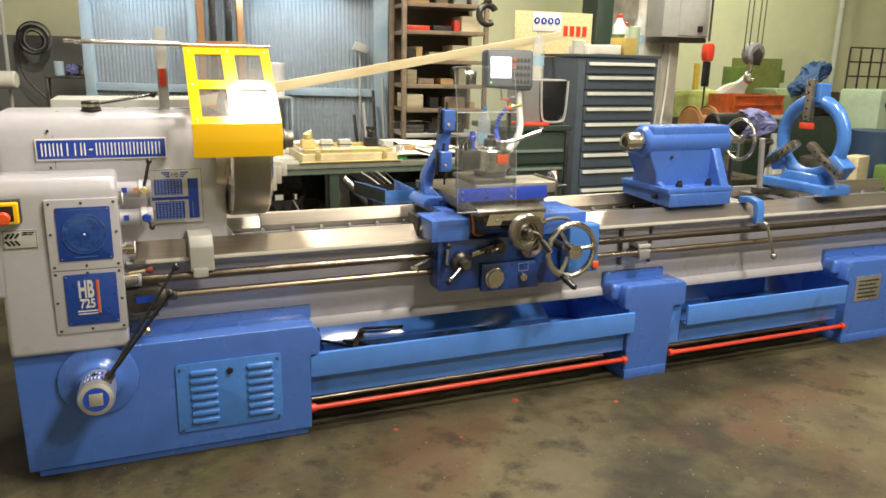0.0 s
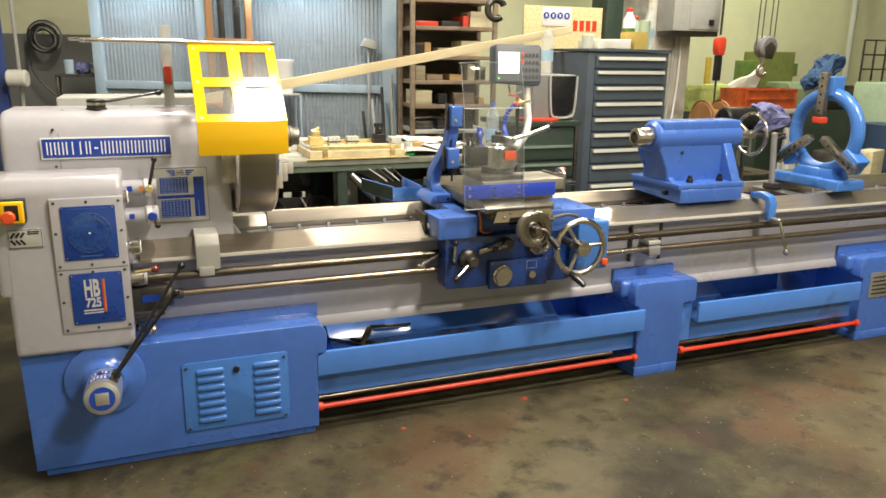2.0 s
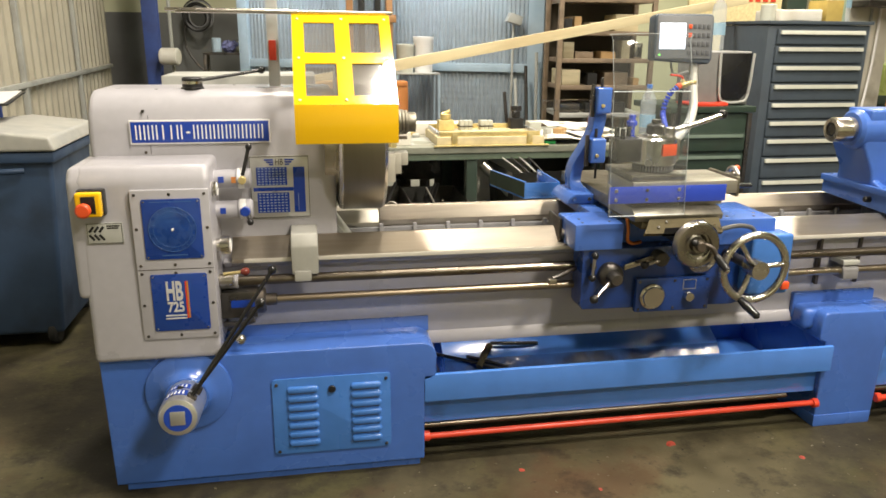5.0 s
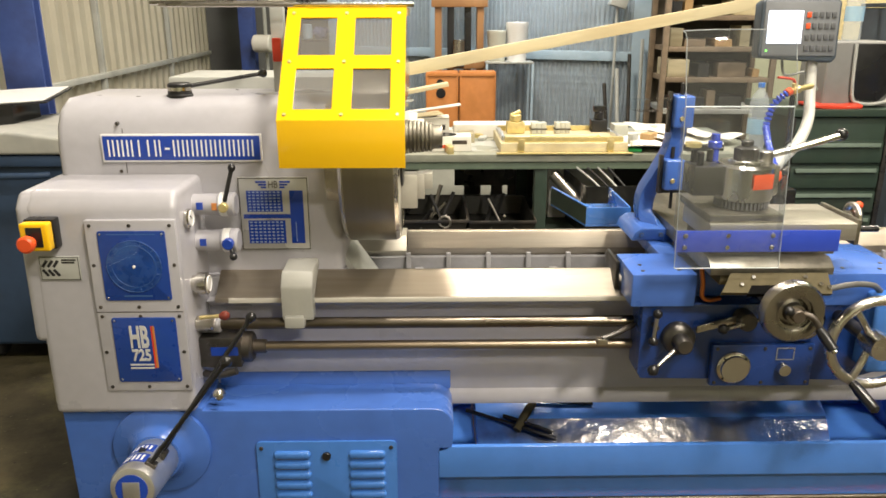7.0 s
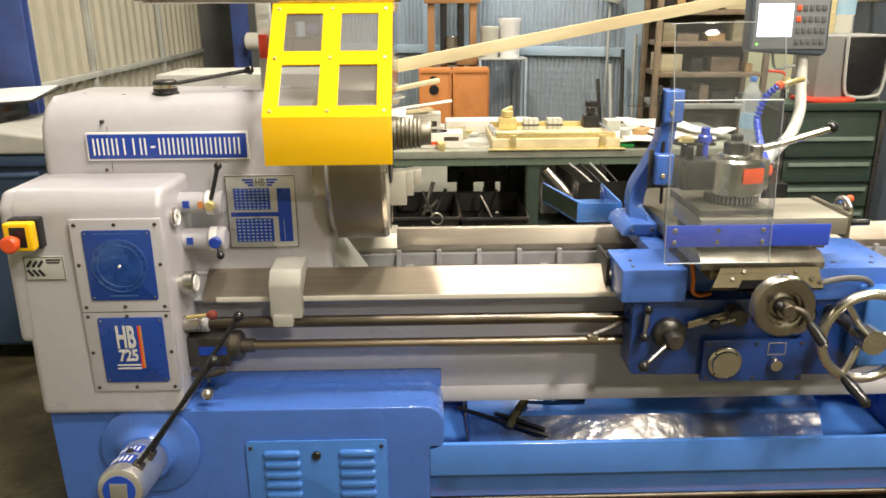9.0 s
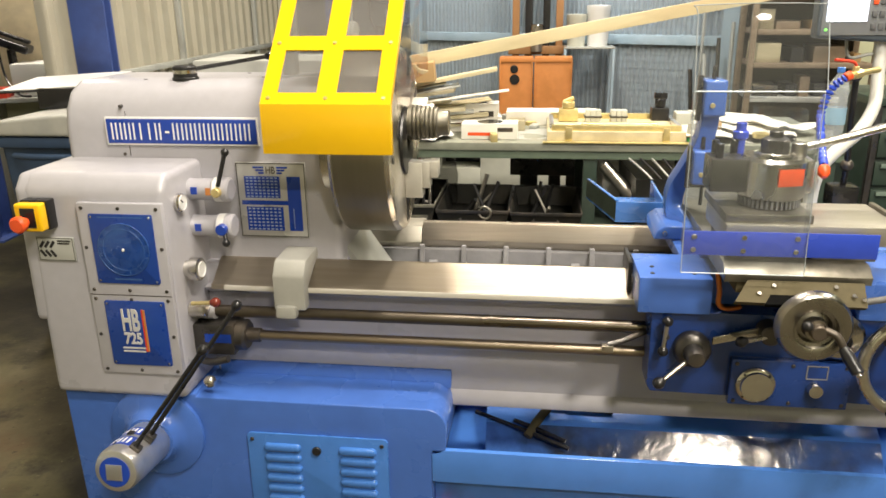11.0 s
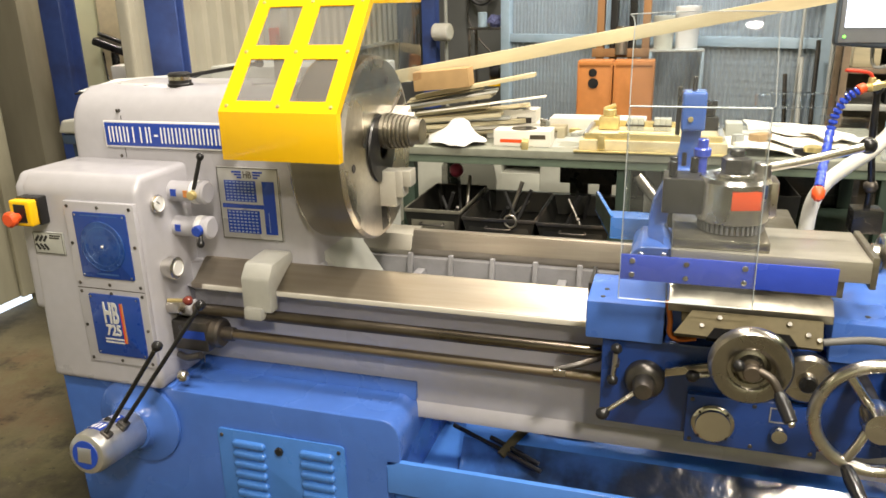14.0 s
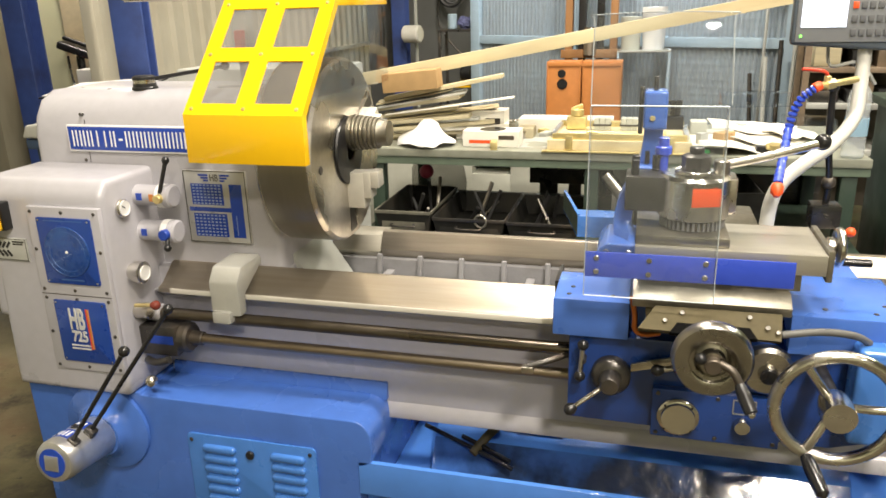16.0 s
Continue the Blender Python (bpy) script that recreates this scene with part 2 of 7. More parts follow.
BIN = material("bin_blue_plastic", (0.028, 0.055, 0.11), 0.5, grain=0.08, dirt=(0.018, 0.032, 0.06), dirt_scale=4)
BIN_LID = material("dusty_bin_lid", (0.38, 0.38, 0.35), 0.55, grain=0.08, dirt=(0.3, 0.31, 0.3), dirt_scale=5)
GREEN = material("machine_green", (0.12, 0.2, 0.045), 0.45, grain=0.15, dirt=(0.07, 0.1, 0.04), dirt_scale=3)
PALE_GREEN = material("pale_green_paint", (0.36, 0.46, 0.34), 0.45, grain=0.06, dirt=(0.25, 0.32, 0.24), dirt_scale=3)
PALE_GREY = material("pale_grey_paint", (0.42, 0.43, 0.4), 0.45, grain=0.06, dirt=(0.3, 0.3, 0.28), dirt_scale=3)
RUST = material("brown_shelf_paint", (0.22, 0.165, 0.11), 0.55, grain=0.2, dirt=(0.13, 0.1, 0.07), dirt_scale=5)
CLOTH_BLUE = material("blue_cloth", (0.03, 0.07, 0.17), 0.85, grain=0.15, scale=40, bump=0.1, bump_scale=80)
CLOTH_GREY = material("grey_blue_cloth", (0.14, 0.15, 0.3), 0.85, grain=0.15, scale=40, bump=0.1, bump_scale=80)
SCREEN = glow("lit_screen", (0.82, 0.87, 1.0), 2.2)
TUBE_GLOW = glow("booth_tube", (0.85, 0.95, 1.0), 7.0)
RED_GLOW = glow("red_lamp", (1.0, 0.05, 0.02), 3.0)

# ---- mesh tools ----


def joined(*meshes):
    bm = bmesh.new()
    for part_bm in meshes:
        me = bpy.data.meshes.new("tmp")
        part_bm.to_mesh(me)
        part_bm.free()
        bm.from_mesh(me)
        bpy.data.meshes.remove(me)
    return bm


def bevelled(bm, width, seg=2, angle=35):
    edges = [e for e in bm.edges if len(e.link_faces) == 2 and e.calc_face_angle(0) > radians(angle)]
    if width and edges:
        bmesh.ops.bevel(bm, geom=edges, offset=width, segments=seg, profile=0.6, affect="EDGES", clamp_overlap=True)
    return bm


def block(x0, x1, y0, y1, z0, z1, bev=0.003, seg=2):
    bm = bmesh.new()
    bmesh.ops.create_cube(bm, size=1, matrix=Matrix.Translation(((x0 + x1) / 2, (y0 + y1) / 2, (z0 + z1) / 2)) @ Matrix.Diagonal((abs(x1 - x0), abs(y1 - y0), abs(z1 - z0), 1)))
    return bevelled(bm, bev, seg)


def prism(points, axis, a, b, bev=0.003, seg=2, angle=35):
    """A polygon in the two other axes, drawn out along an axis from a to b."""
    bm = bmesh.new()

    def at(p, q):
        return {"x": (q, p[0], p[1]), "y": (p[0], q, p[1]), "z": (p[0], p[1], q)}[axis]

    lo, hi = [bm.verts.new(at(p, a)) for p in points], [bm.verts.new(at(p, b)) for p in points]
    bm.faces.new(lo), bm.faces.new(hi)
    for i in range(len(points)):
        k = (i + 1) % len(points)
        bm.faces.new((lo[i], lo[k], hi[k], hi[i]))
    bmesh.ops.recalc_face_normals(bm, faces=bm.faces)
    return bevelled(bm, bev, seg, angle)


def turned(profile, origin, axis, seg=32):
    """A body of revolution: (radius, distance) along an axis from an origin."""
    axis = Vector(axis).normalized()
    side = axis.orthogonal().normalized()
    other = axis.cross(side)
    bm = bmesh.new()
    rings = []
    for r, d in profile:
        c = Vector(origin) + axis * d
        if r < 1e-6:
            rings.append([bm.verts.new(c)])
        else:
            rings.append([bm.verts.new(c + r * (math.cos(2 * math.pi * k / seg) * side + math.sin(2 * math.pi * k / seg) * other)) for k in range(seg)])
    for one, two in zip(rings, rings[1:]):
        for k in range(seg):
            n = (k + 1) % seg
            if len(one) == 1 and len(two) == 1:
                continue
            if len(one) == 1:
                bm.faces.new((one[0], two[k], two[n]))
            elif len(two) == 1:
                bm.faces.new((one[k], two[0], one[n]))
            else:
                bm.faces.new((one[k], two[k], two[n], one[n]))
    bmesh.ops.recalc_face_normals(bm, faces=bm.faces)
    return bm


def rod(a, b, r, r2=None, seg=20, soft=0.15):
    a, b = Vector(a), Vector(b)
    r2 = r if r2 is None else r2
    d = (b - a).length
    e = min(r, r2) * soft
    return turned([(0, 0), (r - e, 0), (r, e), (r2, d - e), (r2 - e, d), (0, d)], a, b - a, seg)


def ball(c, r, seg=16):
    bm = bmesh.new()
    bmesh.ops.create_uvsphere(bm, u_segments=seg, v_segments=seg // 2, radius=r, matrix=Matrix.Translation(c))
    return bm


def pipe(points, r, seg=12, smooth=4):
    """A round pipe through points, rounded between them."""
    pts = [Vector(p) for p in points]
    path = []
    for i in range(len(pts) - 1):
        p0, p1, p2, p3 = pts[max(i - 1, 0)], pts[i], pts[i + 1], pts[min(i + 2, len(pts) - 1)]
        for k in range(smooth):
            u = k / smooth
            path.append(0.5 * (2 * p1 + (p2 - p0) * u + (2 * p0 - 5 * p1 + 4 * p2 - p3) * u * u + (3 * p1 - p0 - 3 * p2 + p3) * u ** 3))
    path.append(pts[-1])
    bm = bmesh.new()
    rings, side = [], None
    for i, p in enumerate(path):
        way = (path[min(i + 1, len(path) - 1)] - path[max(i - 1, 0)]).normalized()
        side = way.orthogonal().normalized() if side is None else (side - way * side.dot(way)).normalized()
        other = way.cross(side)
        rings.append([bm.verts.new(p + r * (math.cos(2 * math.pi * k / seg) * side + math.sin(2 * math.pi * k / seg) * other)) for k in range(seg)])
    for one, two in zip(rings, rings[1:]):
        for k in range(seg):
            bm.faces.new((one[k], one[(k + 1) % seg], two[(k + 1) % seg], two[k]))
    bm.faces.new(rings[0][::-1]), bm.faces.new(rings[-1])
    bmesh.ops.recalc_face_normals(bm, faces=bm.faces)
    return bm


def ring(c, axis, big, small, seg=40, sub=12, squash=1.0, a0=0.0, a1=360.0):
    axis = Vector(axis).normalized()
    u = axis.orthogonal().normalized()
    v = axis.cross(u)
    full = a1 - a0 >= 359.9
    n = seg if full else seg + 1
    bm = bmesh.new()
    rows = []
    for i in range(n):
        a = radians(a0 + (a1 - a0) * i / seg)
        out = math.cos(a) * u + math.sin(a) * v
        rows.append([bm.verts.new(Vector(c) + out * (big + small * math.cos(2 * math.pi * k / sub)) + axis * (small * squash * math.sin(2 * math.pi * k / sub))) for k in range(sub)])
    for i in range(seg):
        one, two = rows[i], rows[(i + 1) % n]
        for k in range(sub):
            bm.faces.new((one[k], one[(k + 1) % sub], two[(k + 1) % sub], two[k]))
    if not full:
        bm.faces.new(rows[0]), bm.faces.new(rows[-1][::-1])
    bmesh.ops.recalc_face_normals(bm, faces=bm.faces)
    return bm


def moved(bm, m):
    bmesh.ops.transform(bm, matrix=m, verts=bm.verts)
    return bm


def lumpy(bm, amount, scale, cuts=0):
    if cuts:
        bmesh.ops.subdivide_edges(bm, edges=bm.edges[:], cuts=cuts, use_grid_fill=True)
    for v in bm.verts:
        v.co += noise.noise_vector(v.co * scale) * amount
    return bm


def finish(ob, bm, mat, smooth=True):
    bm.to_mesh(ob.data)
    bm.free()
    if smooth:
        for p in ob.data.polygons:
            p.use_smooth = True
        ob.data.set_sharp_from_angle(angle=radians(38))
    ob.data.materials.append(mat)
    return ob


def thing(name, label, category, m=None, group="", kind=""):
    """An empty at a thing's base, under which its parts stand."""
    ob = new(name)
    ob.empty_display_size = 0.1
    ob.matrix_world = m or Matrix()
    return tagged(ob, label, category, group, kind)


def part(name, bm, mat, parent, label=""):
    ob = finish(new(name, bpy.data.meshes.new(name)), bm, mat)
    ob.parent = parent
    return tagged(ob, label)


def single(name, bm, mat, label, category, m=None, group="", kind=""):
    """A thing that is one mesh."""
    ob = finish(new(name, bpy.data.meshes.new(name)), bm, mat)
    ob.matrix_world = m or Matrix()
    return tagged(ob, label, category, group, kind)


def words(text, size, m, mat, parent, width=None, name="lettering", depth=0.0008, bold=0.02):
    """Raised lettering in the built-in font, fitted to a width, on the x-z plane of m."""
    curve = bpy.data.curves.new("lettering", "FONT")
    curve.offset = size * bold
    curve.body, curve.size, curve.extrude, curve.align_x, curve.align_y = text, size, depth, "CENTER", "CENTER"
    tmp = new("tmp", curve)
    me = bpy.data.meshes.new_from_object(tmp.evaluated_get(bpy.context.evaluated_depsgraph_get()))
    bpy.data.objects.remove(tmp)
    xs = [v.co.x for v in me.vertices]
    k = width / (max(xs) - min(xs)) if width else 1.0
    me.transform(m @ pose(0, 0, 0, 90) @ Matrix.Diagonal((k, 1, 1, 1)))
    me.materials.clear()
    me.materials.append(mat)
    ob = new(name, me)
    ob.parent = parent
    return ob

# ---- the hall ----
tagged(finish(new("floor", bpy.data.meshes.new("floor")), block(-7, 14, -9, 16, -0.2, 0, 0), FLOOR), "oily grey-brown concrete workshop floor with dark stains", "floor", kind="structure")
tagged(finish(new("ceiling", bpy.data.meshes.new("ceiling")), block(-7, 14, -9, 16, 6.2, 6.4, 0), SHEET), "pale sheet roof of the workshop", "ceiling", kind="structure")


def wall(name, bm, mat, label, m=None):
    ob = finish(new(name, bpy.data.meshes.new(name)), bm, mat)
    ob.matrix_world = m or Matrix()
    return tagged(ob, label, "wall", kind="structure")


wall("wall_south", block(-7, 14, -9.2, -9, 0, 6.2, 0), WALL, "plain pale workshop wall")
wall("wall_east", block(13.8, 14, -9, 16, 0, 6.2, 0), WALL, "pale cream-green painted workshop wall")
wall("wall_west", block(-7.2, -7, -9, 16, 0, 6.2, 0), SHEET, "pale workshop wall")
BACK = pose(2.0, 7.6, 0, 0, 0, -8)
wall("wall_north", block(-9, 14, 0, 0.25, 0, 6.2, 0), WALL, "cream-green painted plaster wall of the workshop", BACK)
wall("wall_dado", block(-4.2, -1.7, -0.012, -0.003, 0, 1.75, 0.002), GREY_WALL, "grey painted lower band of the wall", BACK)


def ribbed_sheet(length, height, pitch=0.2, depth=0.03):
    """Trapezoidal cladding sheet, standing in the x-z plane."""
    xs, n = [], int(length / pitch)
    for k in range(n):
        for f, d in ((0, 0), (0.55, 0), (0.65, depth), (0.9, depth)):
            xs.append((k * pitch + f * pitch, d))
    xs.append((n * pitch, 0))
    bm = bmesh.new()
    front = [[bm.verts.new((x, -d, z)) for x, d in xs] for z in (0, height)]
    rear = [[bm.verts.new((x, -d + 0.004, z)) for x, d in xs] for z in (0, height)]
    for i in range(len(xs) - 1):
        bm.faces.new((front[0][i], front[0][i + 1], front[1][i + 1], front[1][i]))
        bm.faces.new((rear[0][i + 1], rear[0][i], rear[1][i], rear[1][i + 1]))
    bmesh.ops.recalc_face_normals(bm, faces=bm.faces)
    return bm


LEFT = pose(-1.42, 2.2, 0, 0, 0, 93)
cladding = wall("wall_cladding", ribbed_sheet(5.4, 6.2), SHEET, "pale ribbed metal cladding wall with rails", LEFT)
for z in (1.12, 2.6):
    part("rail", block(0, 5.3, -0.075, -0.04, z - 0.02, z + 0.02, 0.004), PALE_GREY, cladding)
for x in (1.75, 3.6):
    part("mullion", block(x, x + 0.05, -0.07, -0.032, 0, 6.1, 0.004), PALE_GREY, cladding)


def steel_column(x, y, w, d, name="steel_column", mat=None, turn=3):
    """An H-section stanchion."""
    m = pose(x, y, 0, 0, 0, turn)
    bm = joined(block(-w / 2, w / 2, -d / 2, -d / 2 + 0.015, 0.015, 6.2, 0.002), block(-w / 2, w / 2, d / 2 - 0.015, d / 2, 0.015, 6.2, 0.002),
                block(-0.008, 0.008, -d / 2 + 0.015, d / 2 - 0.015, 0.015, 6.2, 0), block(-w / 2 - 0.06, w / 2 + 0.06, -d / 2 - 0.06, d / 2 + 0.06, 0, 0.015, 0.002))
    return single(name, bm, mat or COLUMN_BLUE, "dark blue painted steel column of the hall", "column", m, "hall columns")


steel_column(-1.14, 2.26, 0.2, 0.09)
steel_column(-1.05, 7.0, 0.16, 0.2)
steel_column(-2.47, 2.87, 0.16, 0.17)
wall("concrete_pier", block(-3.5, -2.74, 2.78, 3.05, 0, 6.2, 0.01), OLIVE, "olive-brown pier beside the office nook")
wall("nook_partition", block(-0.75, 1.3, 0.57, 0.62, 0, 2.9, 0.004), WALL, "cream partition behind the office nook", pose(-2.52, 3.1, 0, 0, 0, 20))
wall("sliding_door", joined(block(-1.72, -1.67, -6.0, 1.5, 0.55, 4.2, 0.004), block(-1.718, -1.676, -6.0, 1.5, 0.06, 0.549, 0.004), *[block(-1.67, -1.645, y, y + 0.09, 0.06, 4.2, 0.004) for y in (-4.4, -3.0, -1.6, -0.2, 1.38)]), DOOR_SHEET, "stained pale metal sliding door, daylight under it")
tagged(finish(new("backdrop", bpy.data.meshes.new("backdrop")), block(-1.74, -1.722, -6.0, 1.5, 0, 0.075, 0), glow("daylight", (0.75, 0.86, 1.0), 1.6)), "daylight showing under the door", "backdrop", kind="structure")

# the spray booth with its ribbed filter wall
BOOTH = pose(0.05, 6.15, 0, 0, 0, -27)
booth = thing("spray_booth", "light blue framed booth with ribbed grey-blue filter wall and lit top", "booth", BOOTH)
for x0, x1 in ((-0.05, 0.06), (1.12, 1.2), (3.05, 3.2)):
    part("post", block(x0, x1, -0.06, 0.06, 0, 2.16, 0.004), BOOTH_BLUE, booth)
part("top_beam", block(-0.05, 3.2, -0.1, 0.06, 2.165, 2.5, 0.004), BOOTH_BLUE, booth)
for z in (1.17, 0.03):
    part("rail", block(0.06, 3.05, -0.05, 0.03, z, z + 0.08, 0.004), BOOTH_BLUE, booth)
FILTER = material("ribbed_filter", (0.33, 0.385, 0.43), 0.4, 0.2, grain=0.08, scale=14, dirt=(0.34, 0.42, 0.48), dirt_scale=3)
for x0, x1 in ((0.06, 1.12), (1.2, 3.05)):
    for z0, z1 in ((0.11, 1.17), (1.25, 2.165)):
        n = int((x1 - x0) / 0.042)
        w = (x1 - x0) / n
        ribs = [(x0 + i * w + f * w, -0.0 - d) for i in range(n) for f, d in ((0.05, 0.0), (0.3, 0.012), (0.65, 0.012), (0.9, 0.0))]
        part("wire_grid", joined(*[block(x0, x1, -0.0155, -0.0135, z, z + 0.004, 0) for z in np.arange(z0 + 0.02, z1, 0.06)]), FILTER, booth)["kind"] = "stuff"
        part("filter_panel", prism(ribs + [(x1, 0.02), (x0, 0.02)], "z", z0, z1, 0), FILTER, booth)
for x in (0.55, 2.2):
    part("tube_light", block(x - 0.45, x + 0.45, -0.14, -0.103, 2.14, 2.19, 0.004), TUBE_GLOW, booth, "glowing strip light")
part("side_panel", block(3.2, 3.5, -0.04, 0.0, 0, 2.6, 0.004), BOOTH_BLUE, booth)
for x in (0.6, 2.2):
    lamp = bpy.data.lights.new("booth_lamp", "AREA")
    lamp.shape, lamp.size, lamp.size_y, lamp.energy, lamp.color = "RECTANGLE", 0.9, 0.05, 6, (0.8, 0.92, 1.0)
    new("booth_lamp", lamp).matrix_world = BOOTH @ pose(x, -0.5, 2.12, 26, 0, 0)

# ---- the lathe ----
lathe = thing("lathe", "large grey and blue engine lathe, freshly repainted, on its blue bases", "lathe")
YC, ZC = 0.37, 1.165  # spindle axis

def rounded(x0, x1, z0, z1, r, n=4):
    """The outline of a rectangle with round corners."""
    return [(cx + r * math.cos(radians(a0 + 90 * k / n)), cz + r * math.sin(radians(a0 + 90 * k / n)))
            for cx, cz, a0 in ((x1 - r, z1 - r, 0), (x0 + r, z1 - r, 90), (x0 + r, z0 + r, 180), (x1 - r, z0 + r, 270)) for k in range(n + 1)]


base = part("base_cabinet", joined(
    prism([(-0.03, 0.03), (1.035, 0.03), (1.035, 0.342), (1.06, 0.348), (1.075, 0.362), *[(1.022 + 0.056 * math.cos(radians(a)), 0.431 + 0.056 * math.sin(radians(a))) for a in range(0, 91, 15)], (0.36, 0.487), (0.36, 0.497), (-0.038, 0.497)], "y", 0.03, 0.76, 0.008, 3),
    block(-0.0, 1.02, 0.045, 0.74, 0.0, 0.034, 0.002),
    prism([(0.182, 0.47), (0.76, 0.47), (0.76, 0.528), (0.192, 0.524)], "x", 0.37, 1.073, 0.004)), BLUE, lathe, "blue painted sheet base with rounded shoulder")
# louvred door
door = part("louvred_panel", prism(rounded(0.504, 0.913, 0.1, 0.388, 0.014), "y", 0.022, 0.0285, 0.002), PALE_BLUE, base, "light blue panel with pressed louvres")


def pill(w, h, d):
    """A pressed louvre: a rounded bulge with round ends, standing out towards -y."""
    bm = bmesh.new()
    loops = []
    for s, y in ((1.0, 0.0), (0.94, -0.55 * d), (0.78, -0.85 * d), (0.45, -d)):
        r = h / 2 * s
        loop = []
        for k in range(16):
            a = 2 * math.pi * (k + 0.5) / 16
            loop.append(bm.verts.new((math.copysign(w / 2 - h / 2, math.cos(a)) + r * math.cos(a), y, r * math.sin(a))))
        loops.append(loop)
    for one, two in zip(loops, loops[1:]):
        for k in range(16):
            bm.faces.new((one[k], one[(k + 1) % 16], two[(k + 1) % 16], two[k]))
    bm.faces.new(loops[-1])
    bmesh.ops.recalc_face_normals(bm, faces=bm.faces)
    return bm


louvre, slot = None, None
for col in (0.608, 0.826):
    for k in range(7):
        at = (col, 0.0222, 0.142 + k * 0.034)
        if louvre is None:
            louvre = part("louvre", pill(0.108, 0.0245, 0.011), PALE_BLUE, door)
            slot = part("louvre_slot", block(-0.044, 0.044, -0.0012, 0.0, -0.0165, -0.0125, 0), DARK_STEEL, door)
            louvre.location, slot.location = at, at
            continue
        for first in (louvre, slot):
            ob = new(first.name.split(".")[0], first.data)
            ob.parent, ob.location = door, at
part("lock", rod((0.708, 0.0215, 0.342), (0.708, 0.012, 0.342), 0.013), BLACK, door, "black lock")
for x in (0.52, 0.896):
    for z in (0.112, 0.368):
        part("screw", rod((x, 0.0215, z), (x, 0.018, z), 0.006, seg=10), DARK_STEEL, door)

# speed selector cylinder with its two levers
flange = part("selector_flange", turned([(0, 0.0), (0.139, 0.0), (0.141, 0.003), (0.139, 0.012), (0.13, 0.016), (0.1, 0.02), (0.08, 0.036), (0.07, 0.055), (0, 0.055)], (0.235, 0.029, 0.37), (0, -1, 0), 48), BLUE, lathe, "round blue flange")
sel = part("selector_cylinder", turned([(0, 0), (0.06, 0.0), (0.062, 0.004), (0.062, 0.165), (0.057, 0.178), (0.045, 0.182), (0, 0.182)], (0.235, -0.024, 0.37), (0, -1, 0.12), 40), ALU, lathe, "silver selector cylinder")
part("end_badge", turned([(0, 0), (0.042, 0.0), (0.042, 0.0015), (0, 0.0015)], Vector((0.235, -0.024, 0.37)) + Vector((0, -1, 0.12)).normalized() * 0.1825, (0, -1, 0.12), 32), LABEL_BLUE, sel)
part("end_plate", moved(block(-0.022, 0.022, -0.001, 0.001, -0.022, 0.022, 0.0005), Matrix.Translation(Vector((0.235, -0.024, 0.37)) + Vector((0, -1, 0.12)).normalized() * 0.1855) @ pose(0, 0, 0, -7)), ALU, sel)


def wrapped(origin, axis, r, a0, a1, l0, l1):
    """A label wrapped on a cylinder; angles from straight up, towards -x when negative."""
    axis = Vector(axis).normalized()
    side = Vector((1, 0, 0))
    up = side.cross(axis).normalized()
    up = up if up.z > 0 else -up
    bm = bmesh.new()
    rows = []
    for k in range(9):
        a = radians(a0 + (a1 - a0) * k / 8)
        out = up * math.cos(a) + side * math.sin(a)
        rows.append([bm.verts.new(Vector(origin) + axis * ll + out * rr) for rr, ll in ((r, l0), (r, l1), (r - 0.0012, l1), (r - 0.0012, l0))])
    for p, q in zip(rows, rows[1:]):
        for k in range(4):
            bm.faces.new((p[k], p[(k + 1) % 4], q[(k + 1) % 4], q[k]))
    bm.faces.new(rows[0]), bm.faces.new(rows[-1])
    bmesh.ops.recalc_face_normals(bm, faces=bm.faces)
    return bm


SEL, AX = (0.235, -0.024, 0.37), (0, -1, 0.12)
for l0, l1 in ((0.045, 0.085), (0.1, 0.145)):
    lab = part("scale_label", wrapped(SEL, AX, 0.0628, -42, 22, l0, l1), LABEL_BLUE, sel, "blue printed scale")
    for k in range(5):
        part("print_bar", wrapped(SEL, AX, 0.0632, -36 + 11 * k, -31 + 11 * k, l0 + 0.008, l1 - 0.008), WHITE, lab)


def lever(name, a, b, r, knob, parent, stick=None, head=None, mids=()):
    stem = part(name, pipe([a, *mids, b], r, 10), stick or BLACK, parent)
    way = (Vector(b) - Vector(mids[-1] if mids else a)).normalized()
    part("knob", turned([(0, -knob), (knob * 0.55, -knob * 0.95), (knob, -knob * 0.1), (knob * 0.95, knob * 0.5), (knob * 0.5, knob), (0, knob * 1.1)], b, way, 16), head or BLACK, stem)
    return stem


lever("selector_lever", (0.275, -0.1, 0.425), (0.53, -0.013, 0.792), 0.0065, 0.0145, sel)
lever("selector_lever", (0.265, -0.158, 0.43), (0.5, -0.17, 0.738), 0.0065, 0.0145, sel)
for y, x in ((-0.098, 0.275), (-0.156, 0.265)):
    part("lever_clamp", moved(block(-0.016, 0.016, -0.013, 0.013, -0.016, 0.022, 0.006), pose(x, y, 0.425, 0, 35, 0)), DARK_STEEL, sel)
    part("lever_slot", moved(block(-0.035, 0.03, -0.009, 0.009, -0.01, 0.004, 0.003), pose(x - 0.02, y, 0.432, 0, 20, 0)), BLACK, sel)

